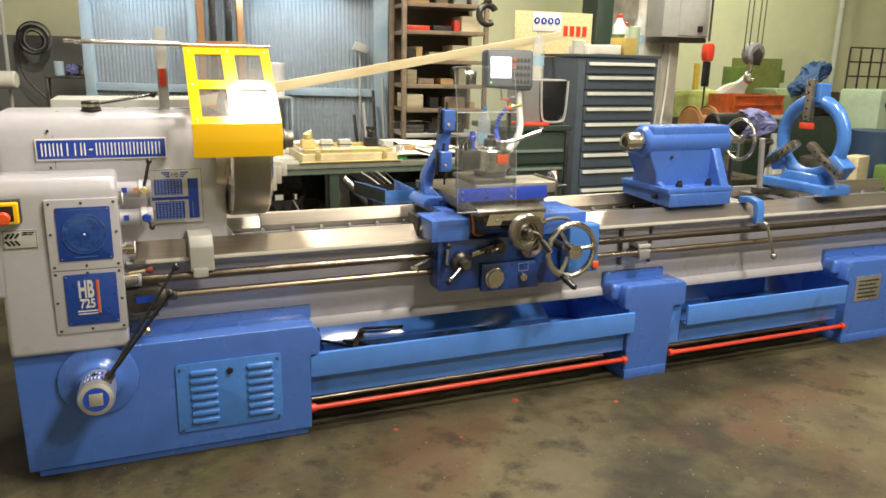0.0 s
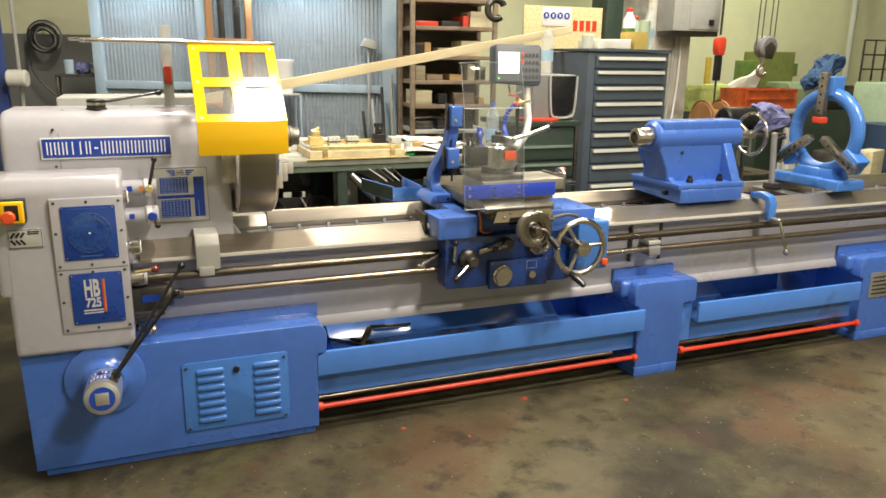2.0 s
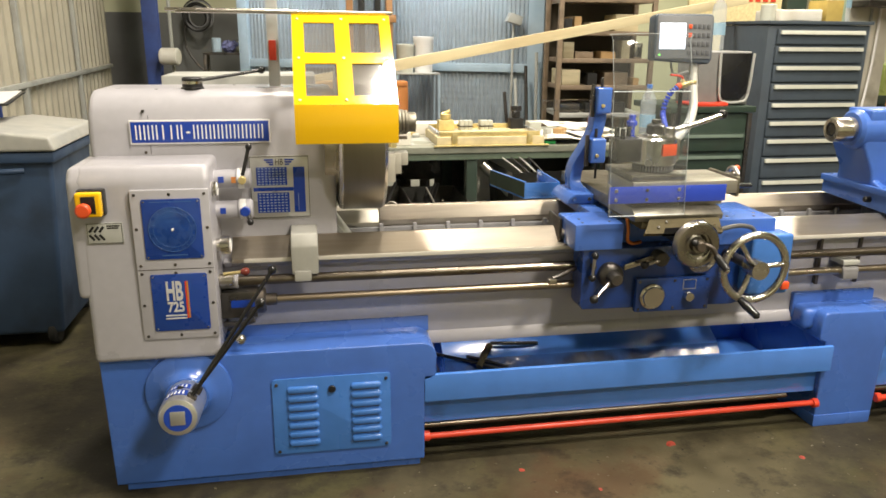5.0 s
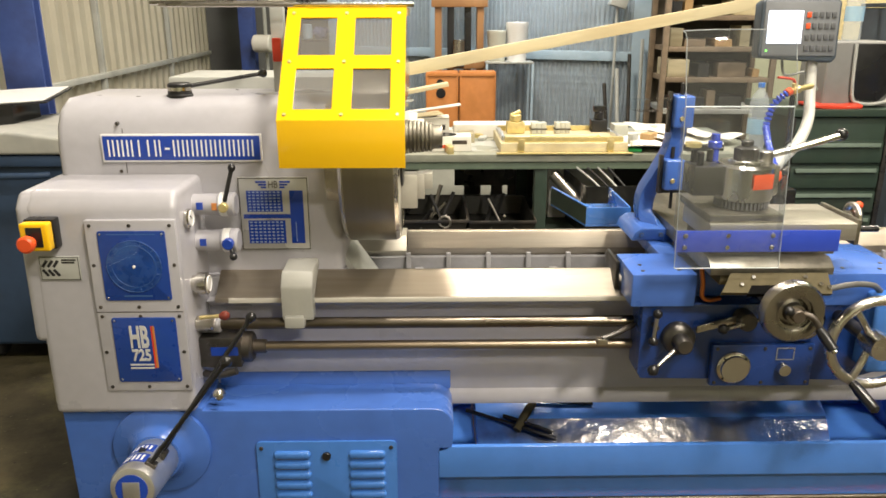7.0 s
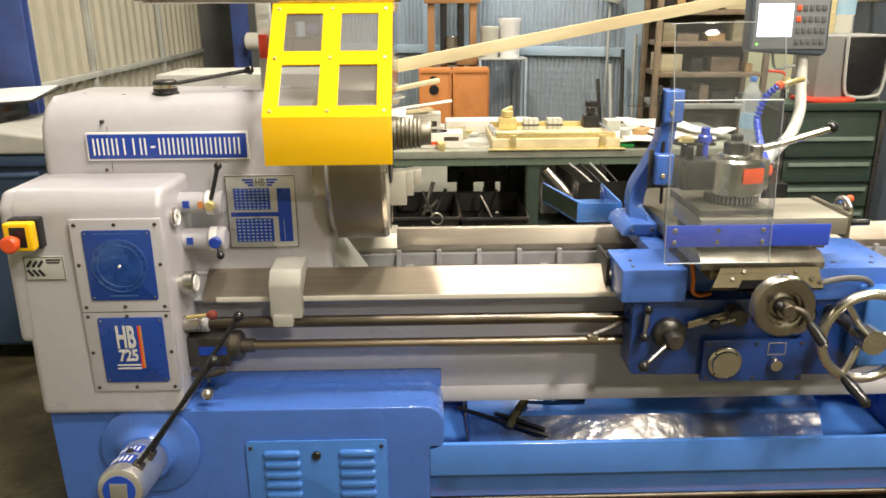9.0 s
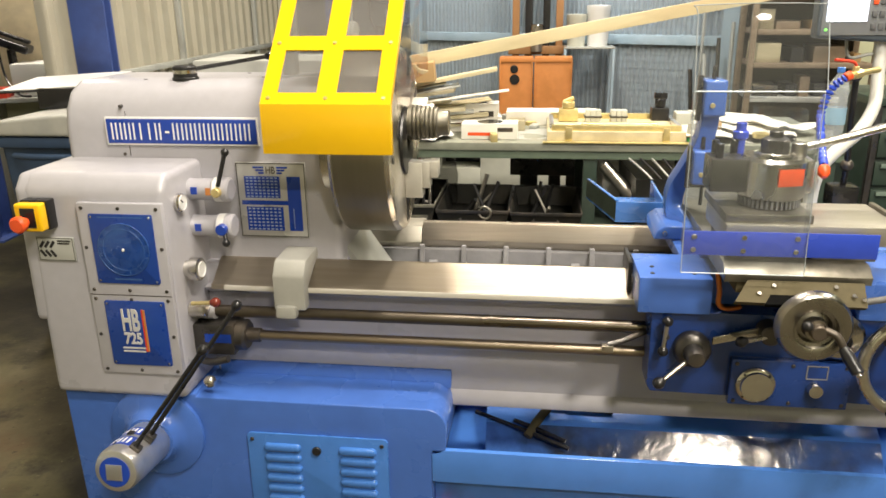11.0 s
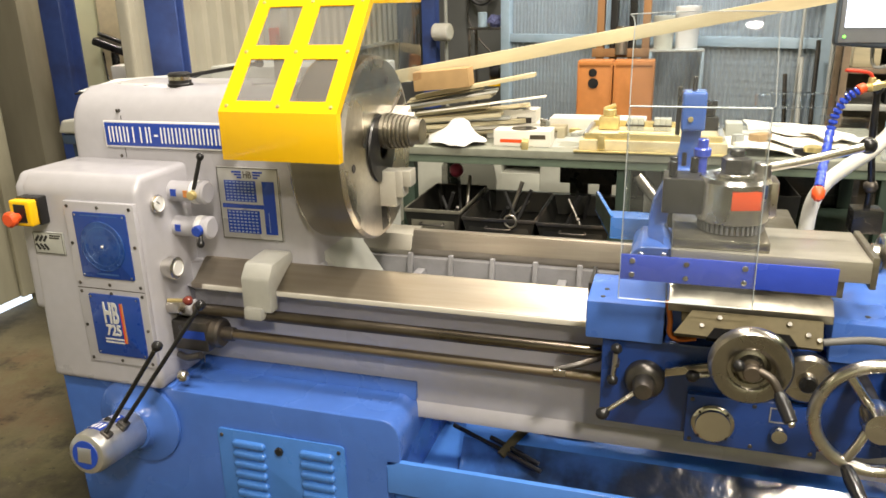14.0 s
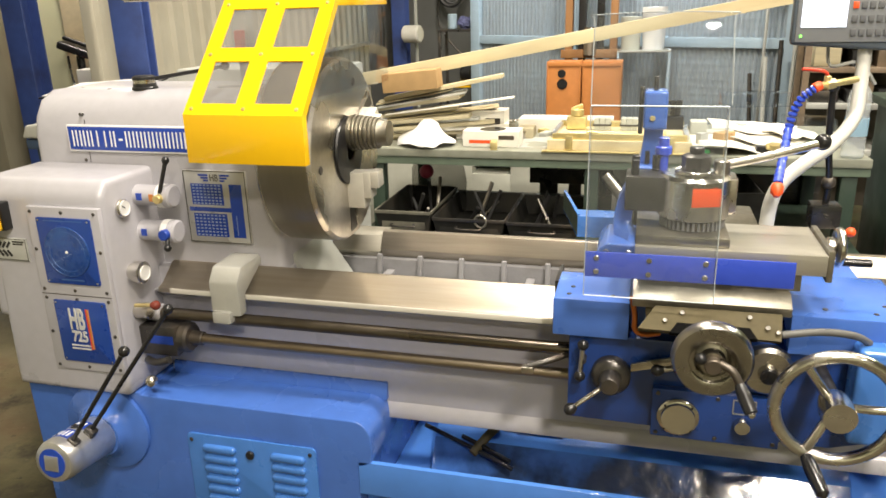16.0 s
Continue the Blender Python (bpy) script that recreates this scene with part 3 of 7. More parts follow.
# headstock
head = part("headstock", joined(
    prism([(0.245, 0.78), (0.245, 1.21), (0.258, 1.265), (0.29, 1.312), (0.345, 1.338), (0.6, 1.338), (0.72, 1.29), (0.76, 1.2), (0.76, 0.78)], "x", -0.045, 0.752, 0.022, 3, 40),
    ), GREY, lathe, "grey painted cast headstock with rounded top")
part("seam_strip", block(0.146, 0.1475, 0.2437, 0.2455, 1.135, 1.166, 0), DARK_STEEL, head)
part("seam_strip", block(0.146, 0.1475, 0.2437, 0.2455, 1.249, 1.262, 0), DARK_STEEL, head)
front = part("gearbox_housing", joined(
    prism([(0.0, 0.497), (0.012, 1.09), (0.042, 1.13), (0.3, 1.13), (0.3, 0.497)], "x", -0.04, 0.352, 0.02, 3),
    prism([(0.006, 0.715), (0.013, 1.09), (0.043, 1.128), (0.299, 1.128), (0.299, 0.715)], "x", -0.066, 0.05, 0.02, 3)), GREY, lathe, "grey painted gearbox housing with rounded corners")
part("lower_front", block(0.3, 0.76, 0.21, 0.6, 0.5, 0.83, 0.012), GREY, lathe)
plate = part("cover_plate", prism([(0.118, 0.572), (0.352, 0.572), (0.352, 1.062), (0.118, 1.062)], "y", -0.006, 0.012, 0.004), GREY, front)
part("plate_joint", block(0.12, 0.35, -0.0068, -0.005, 0.8065, 0.8085, 0), DARK_STEEL, plate)
for x in (0.132, 0.234, 0.338):
    for z in (0.585, 0.795, 0.822, 1.048):
        part("screw", rod((x, -0.005, z), (x, -0.0085, z), 0.005, seg=10), DARK_STEEL, plate)
for x in (0.13, 0.34):
    for z in (0.69, 0.94):
        part("screw", rod((x, -0.005, z), (x, -0.0085, z), 0.005, seg=10), DARK_STEEL, plate)
DIAL_BLUE = material("dial_blue", (0.014, 0.06, 0.27), 0.3, grain=0.2, scale=45, dirt=(0.03, 0.1, 0.34), dirt_scale=30, dirt_at=(0.5, 0.62), coat=0.3)
DIAL_LINE = material("dial_engraving", (0.045, 0.12, 0.32), 0.4, grain=0.1)
dial = part("dial_plate", prism(rounded(0.15, 0.325, 0.842, 1.034, 0.006), "y", -0.0105, -0.006, 0.001), PLATE_BLUE, front, "dark blue plate with an engraved round dial")
part("dial_disc", turned([(0, 0), (0.072, 0.0), (0.072, 0.002), (0.068, 0.0026), (0, 0.0026)], (0.237, -0.0105, 0.938), (0, -1, 0), 48), DIAL_BLUE, dial)
for r in (0.071, 0.057):
    part("dial_ring", ring((0.237, -0.0134, 0.938), (0, 1, 0), r, 0.0007, 48, 6), DIAL_LINE, dial)
for k in range(12):
    a = radians(30 * k + 10)
    part("dial_mark", rod((0.237 + 0.061 * math.cos(a), -0.0132, 0.938 + 0.061 * math.sin(a)), (0.237 + 0.068 * math.cos(a), -0.0132, 0.938 + 0.068 * math.sin(a)), 0.0008, seg=6), DIAL_LINE, dial)
part("dial_cover", turned([(0.073, 0.0), (0.073, 0.004), (0.071, 0.0045), (0, 0.0045)], (0.237, -0.0106, 0.938), (0, -1, 0), 48), CLEAR, dial, "clear plastic disc").visible_shadow = False
part("print_bar", block(0.175, 0.3, -0.0109, -0.0105, 1.024, 1.0265, 0), DIAL_LINE, dial)
part("print_bar", block(0.2, 0.275, -0.0109, -0.0105, 0.853, 0.857, 0), DIAL_LINE, dial)
part("dial_hub", rod((0.237, -0.013, 0.938), (0.237, -0.0165, 0.938), 0.004, seg=12), WHITE, dial)
for x in (0.158, 0.317):
    for z in (0.85, 1.026):
        part("rivet", rod((x, -0.0105, z), (x, -0.0125, z), 0.003, seg=8), BRIGHT, dial)
badge = part("model_badge", prism(rounded(0.156, 0.327, 0.602, 0.792, 0.006), "y", -0.0105, -0.006, 0.001), PLATE_BLUE, front, "dark blue model badge with white letters and stripes")
# white print made greyer: the oblique light on it is put into the colour
PRINT = material("silver_print", (0.52, 0.52, 0.51), 0.45, grain=0.05)
words("HB", 0.088, pose(0.224, -0.0112, 0.733), PRINT, badge, 0.05, bold=0.03)
words("725", 0.046, pose(0.226, -0.0112, 0.681), PRINT, badge, 0.05, bold=0.03)
part("stripe", block(0.258, 0.2625, -0.0122, -0.0105, 0.645, 0.768, 0), RED, badge)
part("stripe", block(0.2632, 0.268, -0.0122, -0.0105, 0.645, 0.768, 0), ORANGE_BOX, badge)
for z in (0.652, 0.642):
    part("print_bar", block(0.192, 0.257, -0.0117, -0.0105, z, z + 0.0045, 0), PRINT, badge)
for x in (0.164, 0.319):
    for z in (0.61, 0.784):
        part("rivet", rod((x, -0.0105, z), (x, -0.0125, z), 0.003, seg=8), BRIGHT, badge)
stop = part("stop_switch_box", block(-0.026, 0.046, -0.05, -0.02, 0.992, 1.066, 0.007, 3), YELLOW, front, "yellow emergency stop box with red button")
part("stop_box_rear", block(-0.0285, 0.0485, -0.0195, 0.016, 0.989, 1.069, 0.005), BLACK, stop)
part("stop_plate", block(-0.008, 0.032, -0.0525, -0.0502, 1.004, 1.056, 0.001), BLACK, stop)
part("stop_button", turned([(0, 0), (0.012, 0), (0.012, 0.014), (0.021, 0.018), (0.022, 0.032), (0.017, 0.037), (0, 0.038)], (0.004, -0.0525, 1.02), (0, -1, 0), 24), ORANGE, stop, "red mushroom button")
tagplate = part("maker_plate", block(-0.018, 0.088, 0.003, 0.0085, 0.896, 0.962, 0.001), PALE_GREY, front, "small silver plate with printed marks")
for x0, x1, z0, z1 in ((-0.016, 0.086, 0.959, 0.9605), (-0.016, 0.086, 0.8975, 0.899), (-0.016, -0.0145, 0.8992, 0.9588), (0.0845, 0.086, 0.8992, 0.9588)):
    part("border_line", block(x0, x1, 0.0024, 0.0032, z0, z1, 0), DARK_STEEL, tagplate)
for r in range(2):
    for k in range(3):
        part("print_bar", moved(block(-0.0038, 0.0038, -0.0005, 0.0005, -0.011, 0.011, 0), pose(-0.003 + k * 0.0145, 0.0026, 0.942 - 0.025 * r, 0, 38 - 76 * r, 0)), BLACK, tagplate)
for z, w in ((0.95, 0.038), (0.943, 0.034)):
    part("print_bar", block(0.042, 0.042 + w, 0.002, 0.0032, z, z + 0.0045, 0), DARK_STEEL, tagplate)

# name sign
sign = part("name_sign", prism([(0.086, 1.168), (0.537, 1.168), (0.537, 1.247), (0.086, 1.247)], "y", 0.236, 0.2445, 0.002), WHITE, head, "blue name sign with white capitals")
part("sign_field", block(0.091, 0.532, 0.234, 0.2365, 1.173, 1.242, 0.001), LABEL_BLUE, sign)
def flat(points, y0, y1, mat):
    part("print_shape", prism(points, "y", y0, y1, 0), mat, sign)


for k in range(16):  # maker's lettering as plain upright bars
    x, w, z0, z1 = 0.105 + 0.0261 * k, 0.0175, 1.184, 1.231
    if k == 6:
        flat([(x + 0.003, 1.203), (x + 0.016, 1.203), (x + 0.016, 1.209), (x + 0.003, 1.209)], 0.2331, 0.2341, WHITE)
        continue
    for f in ((0.36,) if k in (3, 4) else (0.0, 0.72)):
        flat([(x + w * f, z0), (x + w * (f + 0.26), z0), (x + w * (f + 0.26), z1), (x + w * f, z1)], 0.2331, 0.2341, WHITE)
for x, z in ((0.13, 1.275), (0.13, 1.14)):
    part("plug", rod((x, 0.262 if z > 1.2 else 0.247, z), (x, 0.25 if z > 1.2 else 0.242, z), 0.005, seg=10), DARK_STEEL, head)
for x, y in ((0.52, 0.4), (0.16, 0.36), (0.4, 0.56)):
    part("plug", rod((x, y, 1.3372), (x, y, 1.3395), 0.006, seg=10), DARK_STEEL, head)
# speed chart
FIGURE = material("pale_figures", (0.3, 0.38, 0.6), 0.4, grain=0.1)
CHART = material("silver_plate", (0.5, 0.5, 0.49), 0.35, 0.3, grain=0.04)
chart = part("speed_chart", block(0.459, 0.661, 0.237, 0.2445, 0.904, 1.122, 0.001), CHART, head, "silver speed chart with blue printed tables")
for x0, x1, z0, z1 in ((0.4605, 0.6595, 1.1185, 1.1205), (0.4605, 0.6595, 0.9055, 0.9075), (0.4605, 0.4625, 0.9076, 1.1184), (0.6575, 0.6595, 0.9076, 1.1184)):
    part("border_line", block(x0, x1, 0.2362, 0.237, z0, z1, 0), DARK_STEEL, chart)
words("HB", 0.03, pose(0.56, 0.2366, 1.1), DARK_STEEL, chart, 0.026, bold=0.0)
for side in (-1, 1):
    for k in range(3):
        part("wing", block(*sorted((0.56 + side * 0.019, 0.56 + side * (0.05 - 0.008 * k))), 0.2358, 0.237, 1.106 - 0.008 * k, 1.111 - 0.008 * k, 0), LABEL_BLUE, chart)
for z0, z1, x1 in ((1.02, 1.083, 0.585), (0.924, 0.994, 0.59)):
    part("table", block(0.482, x1, 0.2358, 0.237, z0, z1, 0), LABEL_BLUE, chart)
    for r in range(7):
        for c in range(8):
            z, x = z0 + (z1 - z0) * (r + 0.25) / 7, 0.487 + (x1 - 0.489) * c / 8
            part("figure", block(x, x + 0.0075, 0.2353, 0.2357, z, z + 0.0042, 0), FIGURE, chart)
part("table_line", block(0.47, 0.606, 0.2358, 0.237, 1.0, 1.0125, 0), LABEL_BLUE, chart)
part("table_block", block(0.606, 0.645, 0.2358, 0.237, 0.924, 1.083, 0), LABEL_BLUE, chart)
part("print_bar", block(0.62, 0.622, 0.2353, 0.2357, 0.93, 0.99, 0), FIGURE, chart)

# gear levers and gauges on the right flank of the housing
for z, yk in ((1.06, 0.17), (0.955, 0.17)):
    k = part("selector_knob", turned([(0, 0), (0.03, 0), (0.03, 0.07), (0.034, 0.075), (0.034, 0.115), (0.028, 0.12), (0, 0.12)], (0.35, yk, z), (1, 0, 0), 28), GREY, lathe, "grey selector knob with printed ring")
    part("knob_ring", turned([(0.0345, 0), (0.0345, 0.02)], (0.428, yk, z), (1, 0, 0), 28), WHITE, k)
    part("print_bar", block(0.43, 0.444, yk - 0.0355, yk - 0.03, z - 0.012, z + 0.008, 0), LABEL_BLUE, k)
    part("print_bar", block(0.366, 0.384, yk - 0.0315, yk - 0.026, z - 0.008, z + 0.012, 0), LABEL_BLUE, k)
    if z > 1:
        part("print_bar", block(0.408, 0.424, yk - 0.0315, yk - 0.026, z - 0.01, z + 0.01, 0), ORANGE_BOX, k)
k = lever("gear_lever", (0.445, 0.14, 1.075), (0.468, 0.155, 1.165), 0.006, 0.011, lathe)
part("lever_boss", rod((0.443, 0.15, 1.06), (0.443, 0.122, 1.06), 0.013), BRASS, k)
k = lever("gear_lever", (0.45, 0.14, 0.955), (0.462, 0.118, 0.922), 0.006, 0.011, lathe)
part("lever_boss", rod((0.447, 0.15, 0.955), (0.447, 0.122, 0.955), 0.016), LABEL_BLUE, k)
g = part("oil_gauge", rod((0.352, 0.085, 1.043), (0.366, 0.085, 1.043), 0.026, seg=28), BRIGHT, lathe, "round oil gauge")
part("gauge_face", rod((0.366, 0.085, 1.043), (0.3675, 0.085, 1.043), 0.021, seg=28), WHITE, g)
part("gauge_needle", rod((0.368, 0.085, 1.043), (0.368, 0.073, 1.053), 0.0016, seg=6), BLACK, g)
g = part("feed_dial", turned([(0, 0), (0.024, 0), (0.024, 0.012), (0.032, 0.014), (0.032, 0.04), (0.028, 0.043), (0, 0.043)], (0.352, 0.09, 0.853), (1, 0, 0), 32), BRIGHT, lathe, "chrome feed dial")
part("dial_face", rod((0.395, 0.09, 0.853), (0.3965, 0.09, 0.853), 0.022, seg=24), WHITE, g)
g = part("feed_knob", rod((0.352, 0.085, 0.735), (0.4, 0.085, 0.735), 0.022, seg=24), BRIGHT, lathe)
lever("feed_lever", (0.37, 0.06, 0.762), (0.44, 0.055, 0.77), 0.006, 0.014, g, BRASS, material("brown_knob", (0.16, 0.03, 0.02), 0.25))

# top lever
k = part("top_selector", turned([(0, 0), (0.038, 0), (0.038, 0.006), (0.034, 0.009), (0.034, 0.018), (0, 0.018)], (0.278, 0.372, 1.337), (0, 0, 1), 28), BLACK, lathe, "black and chrome selector with long lever")
part("selector_ring", turned([(0, 0), (0.0335, 0), (0.0335, 0.01), (0, 0.01)], (0.278, 0.372, 1.3552), (0, 0, 1), 28), BRIGHT, k)
part("selector_cap", turned([(0, 0), (0.0345, 0), (0.034, 0.008), (0.028, 0.012), (0, 0.012)], (0.278, 0.372, 1.3654), (0, 0, 1), 28), BLACK, k)
lever("top_lever", (0.3, 0.378, 1.366), (0.506, 0.456, 1.397), 0.006, 0.013, k)
part("rear_cabinet", block(0.1, 0.7, 0.8, 1.12, 0.0, 1.36, 0.01), PALE_GREY, lathe, "pale grey electrical cabinet behind the headstock")

# chuck
JAW = material("pale_jaw_steel", (0.62, 0.6, 0.54), 0.45, 0.55, grain=0.05, scale=40, dirt=(0.5, 0.47, 0.4), dirt_scale=6)
RIM = material("satin_rim_steel", (0.3, 0.28, 0.235), 0.36, 0.9, grain=0.06, scale=40, dirt=(0.22, 0.2, 0.16), dirt_scale=3, bump=0.0, stretch=(1, 0.15, 0.15))
chuck = part("chuck_body", turned([(0, 0), (0.17, 0), (0.17, 0.045), (0.25, 0.047), (0.26, 0.056), (0.26, 0.2), (0.252, 0.21), (0.09, 0.21), (0.085, 0.205), (0.07, 0.205), (0.07, 0.12), (0, 0.12)], (0.715, YC, ZC), (1, 0, 0), 96), FACE, lathe, "large three-jaw steel chuck with a faced front")
part("chuck_rim", turned([(0.2606, 0.06), (0.2612, 0.062), (0.2612, 0.196), (0.2606, 0.198)], (0.715, YC, ZC), (1, 0, 0), 96), RIM, chuck, "dark satin turned rim")
part("chuck_hub", turned([(0.03, 0), (0.098, 0), (0.096, 0.006), (0.08, 0.009), (0.03, 0.009)], (0.9265, YC, ZC), (1, 0, 0), 40), BLACK, chuck, "dark centre bore")
rib = [(0.0, 0.0), (0.05, 0.0)] + [(r - 0.0012 * k, 0.004 + 0.012 * k + e) for k in range(7) for r, e in ((0.05, 0.0), (0.0515, 0.0015), (0.0515, 0.008), (0.047, 0.0092))] + [(0.036, 0.092), (0.036, 0.115), (0.0, 0.117)]
part("ribbed_sleeve", turned(rib, (0.936, YC + 0.01, ZC + 0.05), (1, 0, 0), 36), CROSS, chuck, "oily grooved steel sleeve in the chuck")
for a in (182, 302):
    m = Matrix.Translation((0.925, YC, ZC)) @ Matrix.Rotation(radians(a), 4, "X")
    part("jaw_slot", moved(block(-0.0, 0.0015, -0.02, 0.02, 0.1, 0.24, 0), m), DARK_STEEL, chuck)
    part("jaw_guide", moved(block(0.0, 0.005, -0.03, -0.021, 0.1, 0.235, 0.001), m), BRIGHT, chuck)
    jaw = joined(block(-0.01, 0.05, -0.024, 0.024, 0.06, 0.166, 0.003), block(0.049, 0.072, -0.024, 0.024, 0.058, 0.136, 0.003), block(0.071, 0.096, -0.024, 0.024, 0.056, 0.104, 0.003))
    part("jaw", moved(jaw, m), JAW, chuck, "pale stepped steel jaw")
for a in (95, 215, 340):
    m = Matrix.Translation((0.925, YC, ZC)) @ Matrix.Rotation(radians(a), 4, "X")
    part("socket_screw", moved(rod((0, 0, 0.2), (0.003, 0, 0.2), 0.012, seg=12), m), DARK_STEEL, chuck)

# chuck guard
GUARD_TOP = (0.623, 0.95, 0.297, 0.7, 1.5835, 1.5875, 0.001)
S0, S1 = Vector((0, 0.036, 1.31)), Vector((0, 0.30, 1.585))
slope = (S1 - S0).normalized()
nrm = Vector((0, -slope.z, slope.y))
L = (S1 - S0).length
guard = part("chuck_guard", joined(
    block(0.623, 0.95, 0.034, 0.038, 1.188, 1.312, 0.001),
    block(0.623, 0.627, 0.038, 0.06, 1.188, 1.31, 0.001), block(0.946, 0.95, 0.038, 0.06, 1.188, 1.31, 0.001)), YELLOW, lathe, "yellow sheet metal chuck guard with four windows")


def slanted(x0, x1, s0, s1, t0=-0.002, t1=0.002):
    bm = bmesh.new()
    vs = [bm.verts.new(S0 + slope * s + nrm * t + Vector((x, 0, 0))) for x in (x0, x1) for s in (s0, s1) for t in (t0, t1)]
    bmesh.ops.convex_hull(bm, input=vs)
    bmesh.ops.recalc_face_normals(bm, faces=bm.faces)
    return bm


part("guard_lip", block(*GUARD_TOP), YELLOW, guard)
part("guard_flange", block(0.9475, 0.9505, 0.3, 0.7, 1.563, 1.5832, 0.001), YELLOW, guard)
part("side_pane", prism([(0.075, 1.33), (0.305, 1.575), (0.695, 1.575), (0.695, 1.33)], "x", 0.9435, 0.9465, 0.0005), CLEAR, guard, "clear plastic side pane").visible_shadow = False
GX, GS = (0.623, 0.662, 0.762, 0.812, 0.912, 0.95), (0, 0.035, 0.168, 0.213, 0.345, L)
sheet = bmesh.new()
for i in range(5):
    for j in range(5):
        if not (i in (1, 3) and j in (1, 3)):
            sheet.faces.new([sheet.verts.new(S0 + slope * GS[j + q] + nrm * 0.002 + Vector((GX[i + e], 0, 0))) for e, q in ((0, 0), (1, 0), (1, 1), (0, 1))])
bmesh.ops.remove_doubles(sheet, verts=sheet.verts, dist=0.0005)
out = bmesh.ops.extrude_face_region(sheet, geom=sheet.faces[:])
bmesh.ops.translate(sheet, verts=[v for v in out["geom"] if isinstance(v, bmesh.types.BMVert)], vec=-nrm * 0.004)
bmesh.ops.recalc_face_normals(sheet, faces=sheet.faces)
part("guard_slope", sheet, YELLOW, guard)
for x0 in (0.6232, 0.9468):
    part("guard_edge", slanted(x0, x0 + 0.003, 0.004, L - 0.004, -0.02, -0.0022), YELLOW, guard)
for a in (0.662, 0.812):
    for s in (0.035, 0.213):
        part("window", slanted(a - 0.01, a + 0.11, s - 0.01, s + 0.143, -0.0055, -0.0025), WINDOW, guard, "clear plastic window").visible_shadow = False
for x in (0.642, 0.787, 0.931):
    for s in (0.018, 0.19, 0.36):
        c = S0 + slope * s + Vector((x, 0, 0))
        part("rivet", rod(c + nrm * 0.001, c + nrm * 0.005, 0.005, seg=10), BRASS, guard)
part("guard_bar", rod((0.2, 0.425, 1.6), (0.62, 0.46, 1.601), 0.0065), TURNED, guard, "thin grey rod carrying the guard")
part("guard_bar", rod((0.24, 0.385, 1.5945), (0.97, 0.385, 1.5945), 0.0065), TURNED, guard)
part("limit_switch", block(0.536, 0.562, 0.475, 0.499, 1.43, 1.5, 0.004), RED, guard, "red limit switch")
part("guard_post", block(0.53, 0.57, 0.5, 0.54, 1.33, 1.66, 0.004), PALE_GREY, guard)

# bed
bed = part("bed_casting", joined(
    prism([(0.2, 0.46), (0.2, 0.742), (0.165, 0.768), (0.165, 0.772), (0.3, 0.772), (0.3, 0.5), (0.33, 0.46)], "x", 0.36, 5.0, 0.004),
    prism([(0.186, 0.415), (0.186, 0.442), (0.2, 0.462), (0.325, 0.462), (0.325, 0.415)], "x", 1.0, 5.0, 0.004)), GREY, lathe, "long grey cast iron bed with ribs")
# bed grey darkened: shade inside the bed put into the colour, plus oil blotches
CASTING = material("oily_grey_casting", (0.22, 0.22, 0.23), 0.5, grain=0.1, scale=14, dirt=(0.1, 0.095, 0.085), dirt_scale=5, dirt_at=(0.5, 0.75), bump=0.06, bump_scale=40)
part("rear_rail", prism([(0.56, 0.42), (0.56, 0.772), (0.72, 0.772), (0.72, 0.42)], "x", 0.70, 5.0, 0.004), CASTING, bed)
for x in np.arange(0.96, 4.95, 0.46):
    part("cross_web", block(x, x + 0.03, 0.302, 0.558, 0.44, 0.74, 0.006), CASTING, bed)
for k in range(29):
    x = 0.93 + 0.137 * k
    part("rib", prism([(0.515, 0.6), (0.561, 0.6), (0.561, 0.79), (0.548, 0.79)], "x", x, x + 0.016, 0.002), CASTING, bed)
part("inner_ledge", block(0.76, 5.0, 0.49, 0.559, 0.68, 0.7, 0.004), CASTING, bed)
for x in (1.19, 2.5, 3.3):
    part("boss", turned([(0, 0), (0.045, 0), (0.042, 0.03), (0, 0.034)], (x, 0.5, 0.69), (0, 0, 1), 24), PALE_GREY, bed)
part("gap_wedge", prism([(0.72, 0.7), (0.86, 0.7), (0.752, 0.86), (0.72, 0.86)], "y", 0.31, 0.55, 0.004), PALE_GREY, bed)
part("front_way", prism([(0.145, 0.772), (0.145, 0.788), (0.166, 0.793), (0.226, 0.84), (0.238, 0.842), (0.3, 0.8), (0.3, 0.772)], "x", 0.39, 5.0, 0.002), WAY, bed, "ground steel front slideway")
part("rear_way", prism([(0.585, 0.772), (0.572, 0.8), (0.6, 0.853), (0.612, 0.856), (0.7, 0.83), (0.7, 0.772)], "x", 0.935, 5.0, 0.002), WAY, bed, "ground steel rear slideway")
# ground steel made near-white: its bright sheen is put into the colour
part("way_edge", block(0.43, 5.0, 0.1405, 0.1445, 0.7725, 0.787, 0.001), material("ground_edge", (0.72, 0.7, 0.64), 0.5, 0.25, grain=0.1, stretch=(0.1, 1, 1), dirt=(0.5, 0.46, 0.38), dirt_scale=6, dirt_at=(0.55, 0.8)), bed, "bright ground edge")
part("gap_piece", prism([(0.58, 0.772), (0.575, 0.79), (0.6, 0.838), (0.7, 0.838), (0.7, 0.772)], "x", 0.72, 0.932, 0.002), SLIDE, bed)
